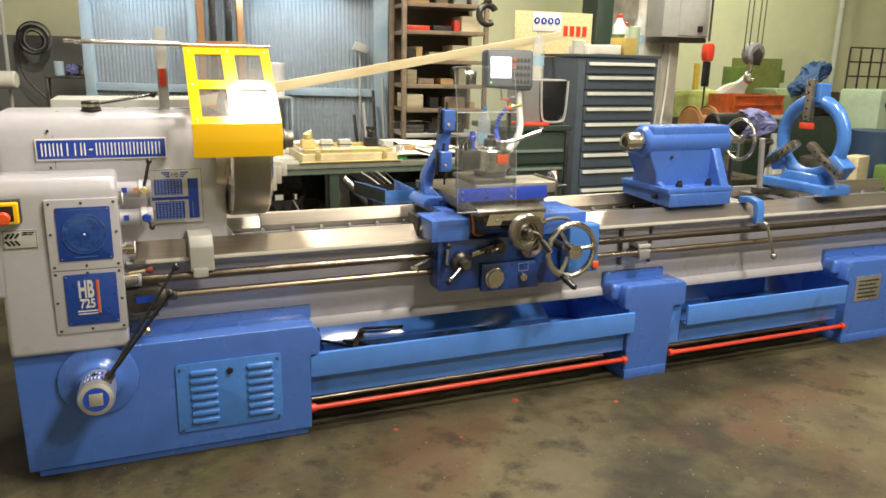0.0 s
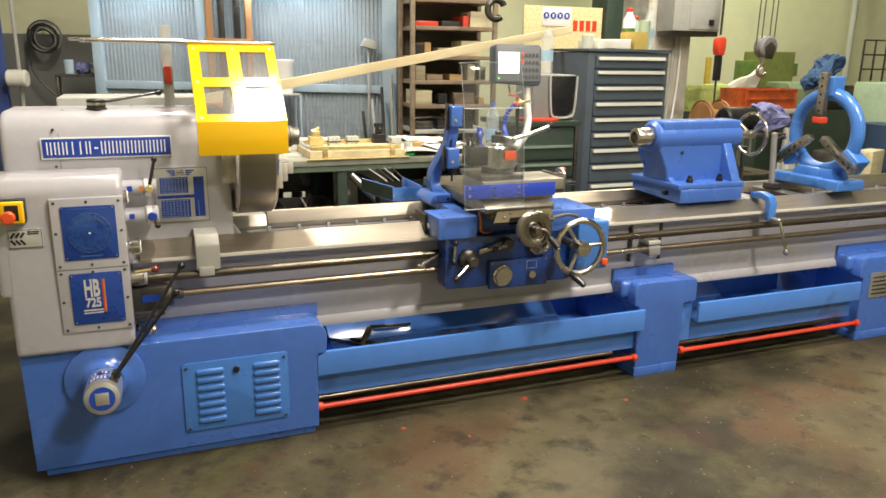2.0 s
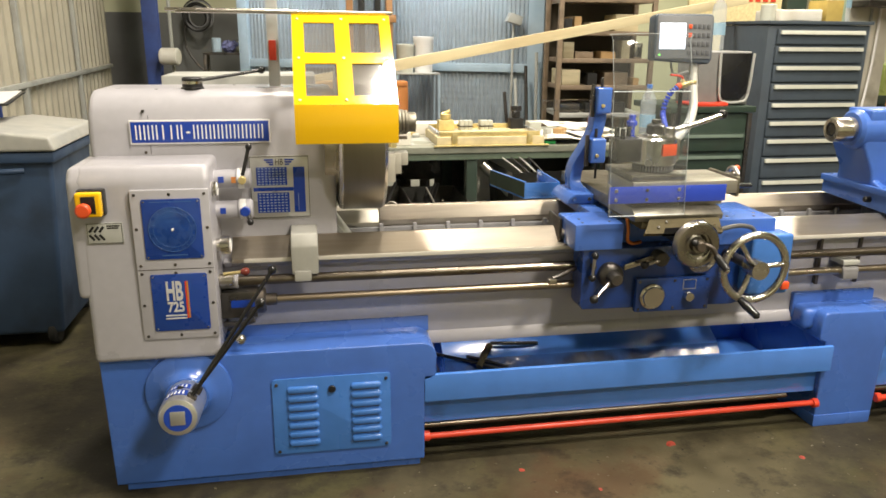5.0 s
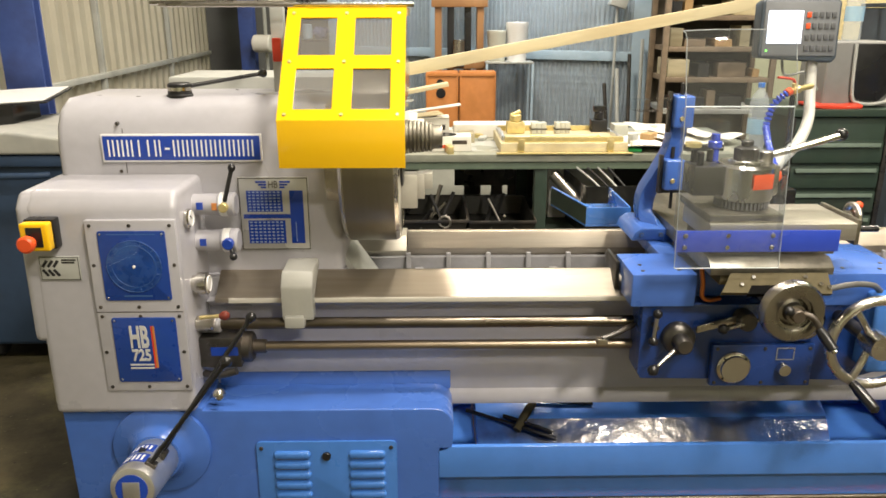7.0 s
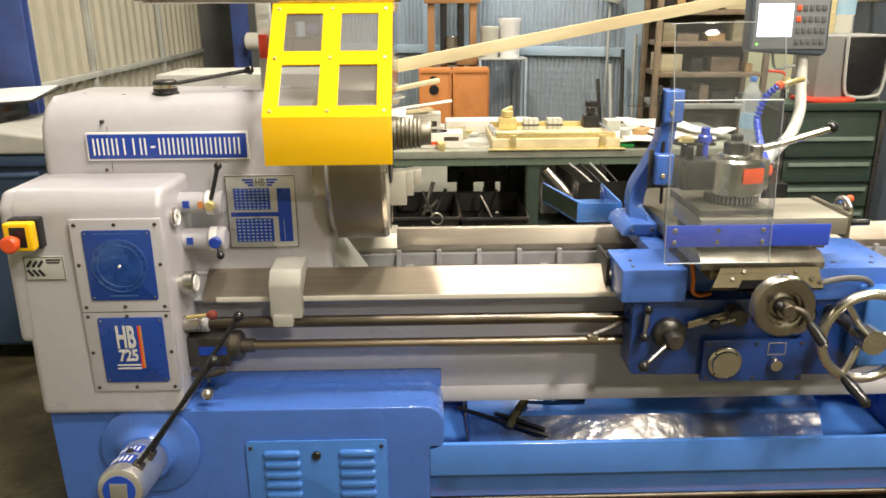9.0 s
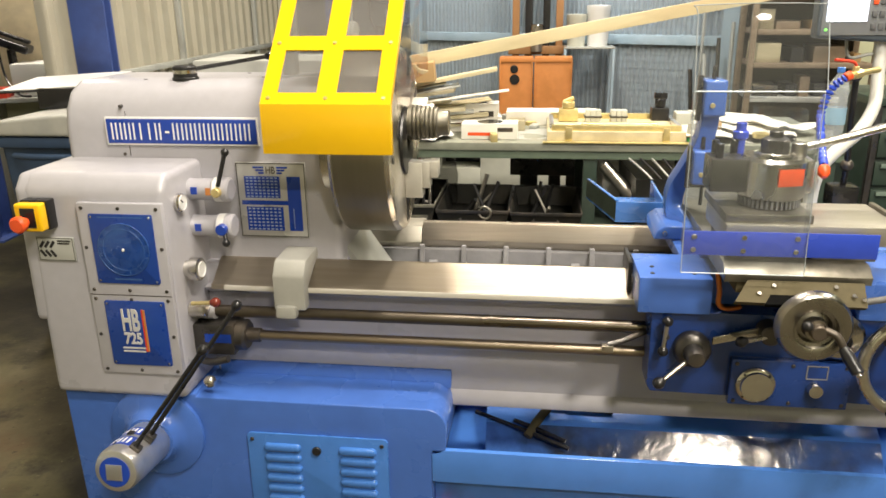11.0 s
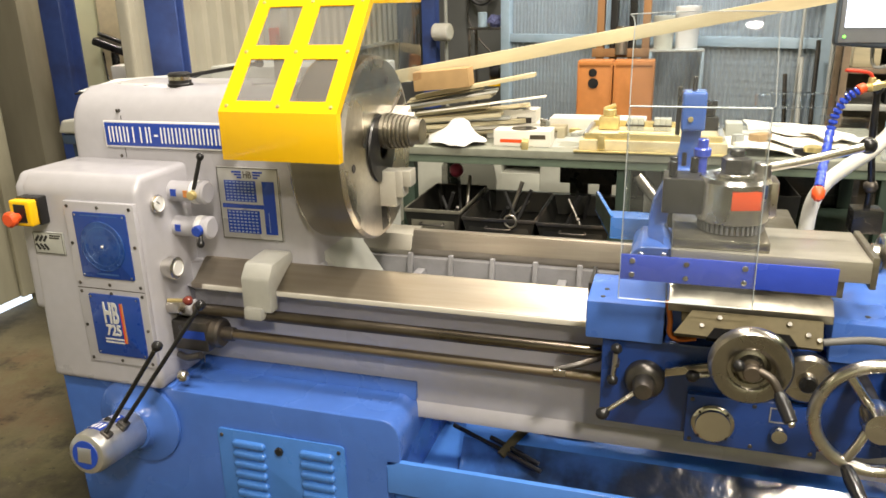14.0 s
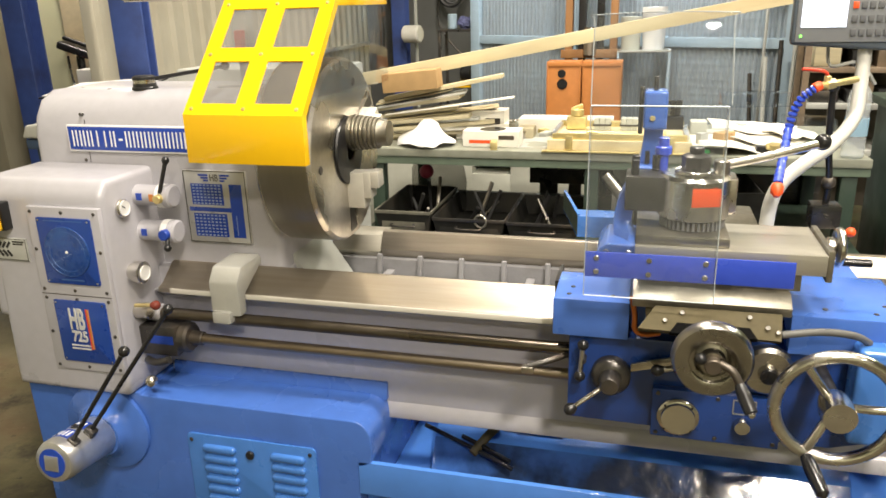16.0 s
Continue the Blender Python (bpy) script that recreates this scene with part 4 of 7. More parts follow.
part("bed_stop", joined(prism([(0.1, 0.735), (0.1, 0.835), (0.13, 0.872), (0.24, 0.877), (0.27, 0.845), (0.235, 0.8435), (0.139, 0.791), (0.139, 0.735)], "x", 0.59, 0.68, 0.006), block(0.598, 0.655, 0.085, 0.14, 0.715, 0.75, 0.006)), material("stop_grey", (0.38, 0.38, 0.35), 0.5), bed, "grey block clamped on the slideway")
# shafts
LEAD = material("oily_screw_steel", (0.18, 0.155, 0.125), 0.32, 1.0, grain=0.2, scale=40, dirt=(0.1, 0.085, 0.065), dirt_scale=4, stretch=(0.3, 1, 1))
part("lead_screw", rod((0.39, 0.125, 0.716), (5.0, 0.125, 0.716), 0.017, seg=24), LEAD, lathe, "dark oiled lead screw")
part("feed_shaft", rod((0.44, 0.125, 0.644), (5.0, 0.125, 0.644), 0.015, seg=24), ROD, lathe, "long steel feed shaft")
c = part("shaft_coupling", joined(block(0.352, 0.47, 0.08, 0.17, 0.598, 0.69, 0.005), rod((0.46, 0.125, 0.644), (0.498, 0.125, 0.644), 0.045, seg=28), rod((0.495, 0.125, 0.644), (0.535, 0.125, 0.644), 0.021)), DARK_STEEL, lathe, "steel coupling block")
part("print_bar", block(0.385, 0.462, 0.0788, 0.0805, 0.636, 0.662, 0), LABEL_BLUE, c)
part("shaft_bush", rod((0.35, 0.125, 0.716), (0.41, 0.125, 0.716), 0.026, seg=24), GREY, lathe)
c = part("detent_lever", pipe([(0.36, 0.09, 0.575), (0.41, 0.06, 0.585), (0.46, 0.055, 0.6)], 0.011), DARK_STEEL, lathe)
part("detent_knob", ball((0.415, 0.02, 0.545), 0.018), BRIGHT, c)

# chip tray, tank and pedestals


def tray(x0, xa, xb, x1):
    """A folded tray: a floor that slopes up to the rear from xa to xb, deep wells at both ends."""
    lip = [(0.03, 0.258), (0.03, 0.36), (0.04, 0.364), (0.044, 0.355), (0.046, 0.266), (0.09, 0.264), (0.09, 0.148), (0.082, 0.148), (0.082, 0.258)]
    t = part("chip_tray", prism(lip, "x", x0, x1, 0.001), GLOSS_BLUE, lathe, "blue sheet chip tray, wet with coolant")
    # lower floor is shaped steep so that the fill lamp mirrors in it
    part("tray_floor", prism([(0.0905, 0.158), (0.28, 0.158), (0.3585, 0.262), (0.64, 0.416), (0.65, 0.416), (0.65, 0.406), (0.366, 0.254), (0.286, 0.148), (0.0905, 0.148)], "x", xa, xb, 0.001), GLOSS_BLUE, t)
    for a, b in ((x0, xa - 0.0005), (xb + 0.0005, x1)):
        if b - a > 0.02:
            part("tray_well", prism([(0.0905, 0.158), (0.62, 0.158), (0.62, 0.4), (0.63, 0.4), (0.63, 0.148), (0.0905, 0.148)], "x", a, b, 0.001), GLOSS_BLUE, t)
    for x in (xa + 0.001, xb - 0.004):
        part("tray_cheek", prism([(0.292, 0.158), (0.368, 0.254), (0.62, 0.388), (0.62, 0.158)], "x", x, x + 0.003, 0), PALE_BLUE, t)
    part("wet_strip", prism([(0.095, 0.161), (0.2775, 0.161), (0.354, 0.2618), (0.3515, 0.2635), (0.276, 0.164), (0.095, 0.164)], "x", xa + 0.002, xb - 0.006, 0), DARK_WET, t, "wet blue sheet, black oil and dark reflections in its colour")
    return t


# black blotches: oil, and dark reflections put into the colour
DARK_WET = material("oil_smeared_paint", (0.05, 0.15, 0.48), 0.12, grain=0.15, scale=14, dirt=(0.008, 0.012, 0.02), dirt_scale=4.5, dirt_at=(0.42, 0.58), bump=0.12, bump_scale=15, coat=0.3, rough_var=0.08)
GLOSS_BLUE = material("wet_blue_paint", (0.075, 0.225, 0.68), 0.16, grain=0.05, dirt=(0.03, 0.06, 0.14), dirt_scale=3.0, dirt_at=(0.6, 0.74), bump=0.03, bump_scale=9, coat=0.6, rough_var=0.06)
tray(1.036, 1.165, 2.36, 2.66)
tray(2.988, 2.993, 3.42, 4.11)
part("tray_front", prism([(0.0825, 0.148), (0.2, 0.148), (0.2, 0.158), (0.094, 0.162), (0.094, 0.36), (0.0825, 0.36)], "x", 2.89, 2.986, 0.001), GLOSS_BLUE, lathe)
for x0, x1 in ((1.034, 2.64), (2.903, 4.15)):
    r = part("brake_bar", rod((x0, 0.05, 0.108), (x1, 0.05, 0.112), 0.0115), RED, lathe, "red foot brake bar")
    for x in (x0 + 0.012, x1 - 0.012):
        part("collar", rod((x - 0.012, 0.05, 0.11), (x + 0.012, 0.05, 0.11), 0.019), RED, r)
    part("shaft", rod((x0, 0.085, 0.134), (x1 - 0.12, 0.085, 0.137), 0.011), LEAD, r)


def pedestal(x0, x1, y0=0.055):
    """A cast foot: a tongue in front with an overhanging head, a rounded shoulder and a block under the bed."""
    front = [(x0 + 0.026, 0.0), (x1 - 0.085, 0.0), (x1 - 0.073, 0.362), (x1, 0.366), (x1, 0.468), (x1 - 0.006, 0.482), (x1 - 0.02, 0.49), (x0 + 0.03, 0.494), (x0 + 0.01, 0.487), (x0, 0.47), (x0 - 0.002, 0.378), (x0 + 0.024, 0.37)]
    p = part("pedestal", joined(
        prism(front, "y", y0, 0.76, 0.008, 3),
        block(x0 - 0.045, x0 + 0.05, 0.11, 0.75, 0.4, 0.492, 0.03, 4),
        block(x0 - 0.052, x1 - 0.055, 0.18, 0.75, 0.43, 0.536, 0.008, 3),
        block(x0 + 0.022, x1 - 0.092, y0 - 0.003, 0.76, 0, 0.05, 0.003)), BLUE, lathe, "blue cast pedestal with rounded shoulders")
    return p


pedestal(2.615, 2.985)
ped = pedestal(4.125, 4.95)
tp = part("rating_plate", block(4.2, 4.4, 0.0495, 0.0545, 0.25, 0.4, 0.002), ALU, ped, "metal rating plate")
for k in range(5):
    part("print_bar", block(4.22, 4.38 - 0.02 * (k % 2), 0.048, 0.05, 0.27 + k * 0.024, 0.279 + k * 0.024, 0), DARK_STEEL, tp)
part("end_bracket", block(4.9, 5.0, 0.08, 0.2, 0.58, 0.77, 0.01), DARK_STEEL, lathe)

# ---- carriage ----
saddle = part("saddle", block(1.69, 2.28, 0.2155, 0.62, 0.858, 0.893, 0.006), BLUE, lathe, "blue cast saddle with flat wings")
for x0, x1, y1 in ((1.563, 1.74, 0.214), (2.085, 2.33, 0.3)):
    part("saddle_wing", prism([(0.023, 0.8), (0.139, 0.8), (0.139, 0.846), (y1, 0.846), (y1, 0.894), (0.023, 0.894)], "x", x0, x1, 0.005), BLUE, saddle)
part("saddle_front", block(1.742, 2.083, 0.1, 0.214, 0.8, 0.885, 0.004), BLUE, saddle)
chute = part("chip_chute", joined(
    prism([(1.562, 0.66), (1.72, 0.66), (1.72, 0.97), (1.486, 0.97)], "z", 0.85, 0.856, 0.001), block(1.563, 1.72, 0.66, 0.666, 0.857, 0.918, 0.001),
    block(1.713, 1.72, 0.667, 0.97, 0.857, 0.92, 0.001)), PALE_BLUE, saddle, "light blue sheet chip chute")
# the chute's outer left side is coloured darker than its front and edge
part("chute_side", prism([(1.562, 0.66), (1.566, 0.663), (1.491, 0.97), (1.486, 0.97)], "z", 0.857, 0.919, 0), BENCH_GREEN, chute, "dark outer side sheet")
part("chute_edge", prism([(1.562, 0.66), (1.571, 0.663), (1.496, 0.97), (1.486, 0.97)], "z", 0.9195, 0.924, 0.001), PALE_BLUE, chute)
part("way_wiper", block(1.552, 1.562, 0.16, 0.29, 0.8, 0.885, 0.002), DARK_STEEL, saddle)
for x, y in ((1.598, 0.055), (1.603, 0.105), (1.7, 0.06), (2.16, 0.07), (2.26, 0.06), (2.29, 0.11)):
    part("screw", rod((x, y, 0.8935), (x, y, 0.896), 0.006, seg=10), DARK_STEEL, saddle)
apron = part("apron", joined(prism([(1.602, 0.59), (1.612, 0.572), (2.2, 0.562), (2.37, 0.61), (2.37, 0.799), (1.602, 0.799)], "y", 0.04, 0.139, 0.006)), DEEP_BLUE, lathe, "deep blue apron with handwheels and levers")
lower = part("apron_plate", prism([(1.803, 0.56), (2.09, 0.558), (2.09, 0.686), (1.803, 0.686)], "y", 0.016, 0.04, 0.004), DEEP_BLUE, apron)
for x in (1.816, 1.95, 2.077):
    for z in (0.571, 0.675):
        part("screw", rod((x, 0.0165, z), (x, 0.013, z), 0.005, seg=10), DARK_STEEL, lower)
d = part("feed_disc", turned([(0, 0), (0.048, 0), (0.048, 0.008), (0.044, 0.012), (0.04, 0.013), (0.038, 0.02), (0, 0.02)], (1.864, 0.016, 0.62), (0, -1, 0), 40), BRIGHT, apron, "round bright steel cover")
for a in (45, 135, 225, 315):
    part("screw", rod((1.864 + 0.043 * math.cos(radians(a)), 0.006, 0.62 + 0.043 * math.sin(radians(a))), (1.864 + 0.043 * math.cos(radians(a)), 0.001, 0.62 + 0.043 * math.sin(radians(a))), 0.0028, seg=8), BLACK, d)
part("push_button", turned([(0, 0), (0.019, 0), (0.019, 0.004), (0.0165, 0.018), (0, 0.019)], (2.006, 0.016, 0.614), (0, -1, 0), 24), BRIGHT, apron)
for a in (block(1.983, 2.034, 0.0145, 0.016, 0.64, 0.6425, 0), block(1.983, 2.034, 0.0145, 0.016, 0.675, 0.6775, 0), block(1.983, 1.9855, 0.0145, 0.016, 0.643, 0.6745, 0), block(2.0315, 2.034, 0.0145, 0.016, 0.643, 0.6745, 0)):
    part("print_bar", a, ALU, lower)
# engagement lever cluster
hub = part("feed_hub", turned([(0, 0), (0.046, 0), (0.046, 0.022), (0.04, 0.03), (0.026, 0.034), (0.024, 0.07), (0.019, 0.076), (0, 0.076)], (1.705, 0.04, 0.704), (0, -1, 0), 32), DARK_STEEL, apron, "dark turned hub")
lever("feed_lever", (1.7, -0.01, 0.7), (1.618, -0.05, 0.645), 0.006, 0.015, hub, BRIGHT)
v = part("half_nut_lever", rod((1.633, 0.015, 0.705), (1.637, 0.015, 0.778), 0.006, seg=12), BRIGHT, apron)
for p in ((1.632, 0.015, 0.7), (1.638, 0.015, 0.782)):
    part("knob", ball(p, 0.0135), BLACK, v)
part("lever_pivot", rod((1.638, 0.05, 0.74), (1.638, 0.012, 0.74), 0.008), DARK_STEEL, v)
part("link_bar", prism([(1.75, 0.725), (1.75, 0.745), (1.86, 0.775), (1.865, 0.755)], "y", 0.012, 0.02, 0.001), TURNED, apron)
lever("feed_lever", (1.91, 0.0, 0.768), (1.81, -0.02, 0.752), 0.007, 0.014, apron, BRIGHT)
part("boss", rod((1.88, 0.04, 0.765), (1.88, -0.015, 0.765), 0.026), DARK_STEEL, apron)

# cross slide and its handwheel
slide = part("cross_slide", prism([(-0.048, 0.916), (-0.05, 0.936), (-0.02, 0.957), (0.72, 0.957), (0.72, 0.916)], "x", 1.745, 2.07, 0.002), CROSS, lathe, "ground steel cross slide")
part("slide_body", block(1.775, 2.045, -0.04, 0.72, 0.8865, 0.9155, 0.003), NOSE, slide)


def hull(points):
    bm = bmesh.new()
    bmesh.ops.convex_hull(bm, input=[bm.verts.new(p) for p in points])
    bmesh.ops.recalc_face_normals(bm, faces=bm.faces)
    return bm


part("slide_front", hull([(1.795, -0.057, 0.926), (2.05, -0.057, 0.926), (1.76, -0.102, 0.889), (2.046, -0.102, 0.884), (1.795, -0.049, 0.914), (2.05, -0.049, 0.914), (1.76, -0.09, 0.877), (2.046, -0.09, 0.874)]), NOSE, slide)
for x, f in ((1.815, 0.6), (1.85, 0.25), (1.985, 0.25), (2.02, 0.6), (2.04, 0.75)):
    c = Vector((x, -0.057 - 0.045 * f, 0.926 - 0.04 * f))
    part("bolt", rod(c + Vector((0, 0.002, -0.002)), c + Vector((0, -0.0045, 0.005)), 0.0055, seg=10), BRIGHT, slide)
# no notch is cut; a black wedge carries its shade as colour
NOTCH = material("matt_black_recess", (0.006, 0.006, 0.006), 0.95)
NOTCH.node_tree.nodes["Principled BSDF"].inputs["Specular IOR Level"].default_value = 0.05
part("slide_notch", hull([(1.84, -0.087, 0.9025), (1.985, -0.087, 0.9025), (1.825, -0.105, 0.886), (2.0, -0.105, 0.886), (1.84, -0.08, 0.895), (1.985, -0.08, 0.895), (1.825, -0.098, 0.876), (2.0, -0.098, 0.876)]), NOTCH, slide)
cover = part("chip_cover", block(1.64, 2.064, -0.062, -0.058, 0.985, 1.042, 0.001), COVER_BLUE, slide, "glossy blue chip cover strip with screws")
for x in (1.665, 1.775, 1.89):
    for z in (0.998, 1.029):
        part("screw", rod((x, -0.0615, z), (x, -0.066, z), 0.006, seg=10), BRIGHT, cover)
WHEEL = material("machined_wheel_steel", (0.33, 0.315, 0.285), 0.24, 1.0, grain=0.06, scale=50, dirt=(0.34, 0.31, 0.26), dirt_scale=5)
wheel = part("cross_handwheel", turned([(0, 0.026), (0.024, 0.026), (0.026, 0.004), (0.036, 0.0), (0.0365, 0.008), (0.044, 0.009), (0.0445, 0.018), (0.048, 0.02), (0.073, 0.017), (0.079, 0.009), (0.08, -0.008), (0.076, -0.013), (0, -0.013)], (1.91, -0.148, 0.845), (0, -1, 0), 56), WHEEL, lathe, "bright dished steel handwheel with crank")
part("wheel_hub", rod((1.91, -0.17, 0.845), (1.91, -0.19, 0.845), 0.017), DARK_STEEL, wheel)
part("collar", turned([(0, 0), (0.03, 0), (0.03, 0.12), (0.052, 0.122), (0.052, 0.155), (0, 0.155)], (1.91, 0.03, 0.845), (0, -1, 0), 36), TURNED, wheel)
part("crank_arm", pipe([(1.922, -0.182, 0.852), (1.945, -0.19, 0.842), (1.96, -0.194, 0.818)], 0.008), DARK_STEEL, wheel)
part("crank_grip", turned([(0, 0), (0.01, 0), (0.0135, 0.02), (0.0125, 0.058), (0, 0.062)], (1.96, -0.194, 0.816), (0.3, -0.6, -0.55), 16), BLACK, wheel)
part("grip_end", ball((1.981, -0.2365, 0.777), 0.0075, 10), BRIGHT, wheel)
part("crank_knob", ball((1.885, -0.185, 0.86), 0.012), BLACK, wheel)
wheel.location = (-0.003, -0.03, 0.023)
d2 = part("graduated_dial", turned([(0, 0), (0.055, 0), (0.058, 0.004), (0.058, 0.026), (0.05, 0.034), (0.022, 0.036), (0.02, 0.05), (0, 0.051)], (2.047, 0.04, 0.757), (0, -1, 0), 44), TURNED, lathe, "graduated steel dial")
part("dial_cap", rod((2.047, -0.0105, 0.757), (2.047, -0.017, 0.757), 0.019), BLACK, d2)
# carriage handwheel
WC = Vector((2.155, -0.141, 0.763))
big = part("carriage_handwheel", ring(WC, (0, 1, 0), 0.116, 0.0135, 64, 12), BRIGHT, lathe, "large three-spoke steel handwheel")
part("wheel_hub", turned([(0, 0), (0.03, 0), (0.034, 0.03), (0.032, 0.07), (0, 0.072)], WC + Vector((0, 0.03, 0)), (0, -1, 0), 28), BRIGHT, big)
part("shaft", rod(WC + Vector((0, 0.04, 0)), WC + Vector((0, 0.19, 0)), 0.018), DARK_STEEL, big)
for a in (5, 125, 245):
    o = Vector((math.cos(radians(a)), 0, math.sin(radians(a))))
    part("spoke", pipe([WC + o * 0.02 + Vector((0, 0.01, 0)), WC + o * 0.07, WC + o * 0.115], 0.0095), BRIGHT, big)
gp = WC + Vector((-0.045, -0.01, -0.11))
part("crank_grip", turned([(0, 0), (0.012, 0), (0.0155, 0.03), (0.013, 0.085), (0.006, 0.092), (0, 0.092)], gp, (0.25, -0.85, -0.4), 16), BLACK, big)
box = part("apron_side_box", block(2.215, 2.375, -0.03, 0.06, 0.62, 0.845, 0.012, 3), PALE_BLUE, apron, "light blue side cover")
part("red_tip", block(2.34, 2.37, -0.045, -0.028, 0.64, 0.668, 0.004), ORANGE, apron)
part("copper_pipe", pipe([(1.744, 0.01, 0.915), (1.752, 0.012, 0.87), (1.754, 0.014, 0.835), (1.775, 0.016, 0.822), (1.81, 0.03, 0.822)], 0.0065), COPPER, apron, "copper oil pipe")
part("oil_hose", pipe([(2.05, -0.07, 0.885), (2.13, -0.05, 0.89), (2.2, -0.02, 0.875), (2.24, 0.01, 0.848)], 0.008), material("hose_grey", (0.1, 0.1, 0.095), 0.6), apron, "grey hose")
part("trip_lever", pipe([(1.6, 0.1, 0.715), (1.54, 0.07, 0.7), (1.5, 0.06, 0.69)], 0.008), DARK_STEEL, apron)
part("trip_lug", block(1.485, 1.515, 0.05, 0.075, 0.672, 0.69, 0.003), TURNED, apron)

# top slide and quick-change tool post
top = part("top_slide", block(1.744, 2.132, -0.018, 0.2, 1.0, 1.046, 0.003), SLIDE, lathe, "grey ground steel top slide")
# darker steel than the slide: shade on the block's front put into the colour
part("slide_saddle", block(1.744, 1.94, -0.004, 0.24, 1.0465, 1.068, 0.003), CROSS, top)
part("slide_base", block(1.76, 1.93, 0.004, 0.2, 0.958, 0.9995, 0.003), NOSE, top)
part("slide_base", block(1.95, 2.09, 0.0, 0.2, 0.958, 0.9995, 0.003), CROSS, top)
# black strip draws the dark gap under the plate
part("gib_strip", block(1.765, 1.93, -0.012, 0.0035, 0.986, 0.9985, 0.002), BLACK, top)
part("stop_screw", rod((1.9, -0.0185, 1.02), (1.9, -0.027, 1.02), 0.008, seg=6), DARK_STEEL, top)
part("end_plate", block(2.133, 2.146, -0.01, 0.19, 0.985, 1.054, 0.003), CROSS, top)
k = part("top_slide_wheel", joined(ring((2.172, 0.085, 1.035), (1, 0, 0), 0.036, 0.009, 32, 10), rod((2.1465, 0.085, 1.035), (2.182, 0.085, 1.035), 0.022)), BRIGHT, lathe, "small chrome handwheel")
part("wheel_grip", rod((2.178, 0.06, 1.01), (2.235, 0.06, 1.01), 0.009), BLACK, k)
part("wheel_knob", ball((2.195, 0.1, 1.066), 0.011), ORANGE, k)
post = thing("tool_post", "round grey steel quick-change tool post with red label", "tool post", pose(1.865, 0.1, 1.0685))
part("gear_ring", turned([(0, 0), (0.066, 0), (0.066, 0.022), (0, 0.022)], (0, 0, 0), (0, 0, 1), 48), DARK_STEEL, post)
for kk in range(40):
    a = radians(9 * kk)
    part("tooth", moved(block(0.064, 0.071, -0.0025, 0.0025, 0.001, 0.021, 0), Matrix.Rotation(a, 4, "Z")), CASTING, post)
part("post_body", turned([(0, 0), (0.074, 0), (0.078, 0.004), (0.078, 0.088), (0.07, 0.096), (0, 0.096)], (0, 0, 0.023), (0, 0, 1), 48), BRIGHT, post)
part("tool_holder", block(-0.15, -0.055, -0.04, 0.05, 0.035, 0.115, 0.005), DARK_STEEL, post)
part("red_label", moved(block(-0.031, 0.031, -0.0005, 0.0005, -0.02, 0.02, 0.0002), Matrix.Rotation(radians(16), 4, "Z") @ Matrix.Translation((0, -0.0795, 0.08))), ORANGE, post, "orange-red label")
part("clamp_flat", block(0.02, 0.09, -0.02, 0.06, 0.03, 0.112, 0.006), TURNED, post)
part("washer", rod((0, 0, 0.119), (0, 0, 0.127), 0.045, seg=32), BRIGHT, post)
part("nut", turned([(0, 0), (0.03, 0), (0.032, 0.004), (0.032, 0.03), (0.022, 0.036), (0, 0.036)], (0, 0, 0.127), (0, 0, 1), 6), DARK_STEEL, post)
part("stud", rod((0, 0, 0.163), (0, 0, 0.178), 0.016), DARK_STEEL, post)
st = part("post_lever", pipe([(0.06, 0.0, 0.138), (0.14, 0.0, 0.158), (0.245, 0.0, 0.19)], 0.01), BRIGHT, post, "bright lever with black knob")
part("knob", ball((0.252, 0.005, 0.192), 0.018), BLACK, st)
part("lever_socket", rod((0.055, 0, 0.11), (0.055, 0, 0.15), 0.018), TURNED, post)
for x, y in ((-0.13, 0.03), (-0.085, 0.035), (-0.13, -0.02)):
    part("holder_screw", rod((x, y, 0.11), (x, y, 0.15), 0.009), BLACK, post)
part("height_screw", joined(rod((-0.07, 0.045, 0.11), (-0.07, 0.045, 0.19), 0.012), rod((-0.07, 0.045, 0.15), (-0.07, 0.045, 0.17), 0.019)), COVER_BLUE, post)

# follow rest
rest = thing("follow_rest", "blue curved follow rest with two guide fingers", "follow rest", pose(1.708, 0.235, 0.945))


def strap(points, half_x, half_y, smooth=6):
    """A cast arm of rectangular section, bent through points, its flat sides square to y."""
    pts = [Vector(p) for p in points]
    path = []
    for i in range(len(pts) - 1):
        p0, p1, p2, p3 = pts[max(i - 1, 0)], pts[i], pts[i + 1], pts[min(i + 2, len(pts) - 1)]
        for k in range(smooth):
            u = k / smooth
            path.append(0.5 * (2 * p1 + (p2 - p0) * u + (2 * p0 - 5 * p1 + 4 * p2 - p3) * u * u + (3 * p1 - p0 - 3 * p2 + p3) * u ** 3))
    path.append(pts[-1])
    bm = bmesh.new()
    loops = []
    for i, p in enumerate(path):
        way = (path[min(i + 1, len(path) - 1)] - path[max(i - 1, 0)]).normalized()
        side = way.cross(Vector((0, 1, 0))).normalized()
        other = way.cross(side)
        loops.append([bm.verts.new(p + side * half_x * a + other * half_y * b) for a, b in ((1, 1), (1, -1), (-1, -1), (-1, 1))])
    for one, two in zip(loops, loops[1:]):
        for k in range(4):
            bm.faces.new((one[k], one[(k + 1) % 4], two[(k + 1) % 4], two[k]))
    bm.faces.new(loops[0]), bm.faces.new(loops[-1])
    bmesh.ops.recalc_face_normals(bm, faces=bm.faces)
    return bevelled(bm, 0.006, 2, 50)


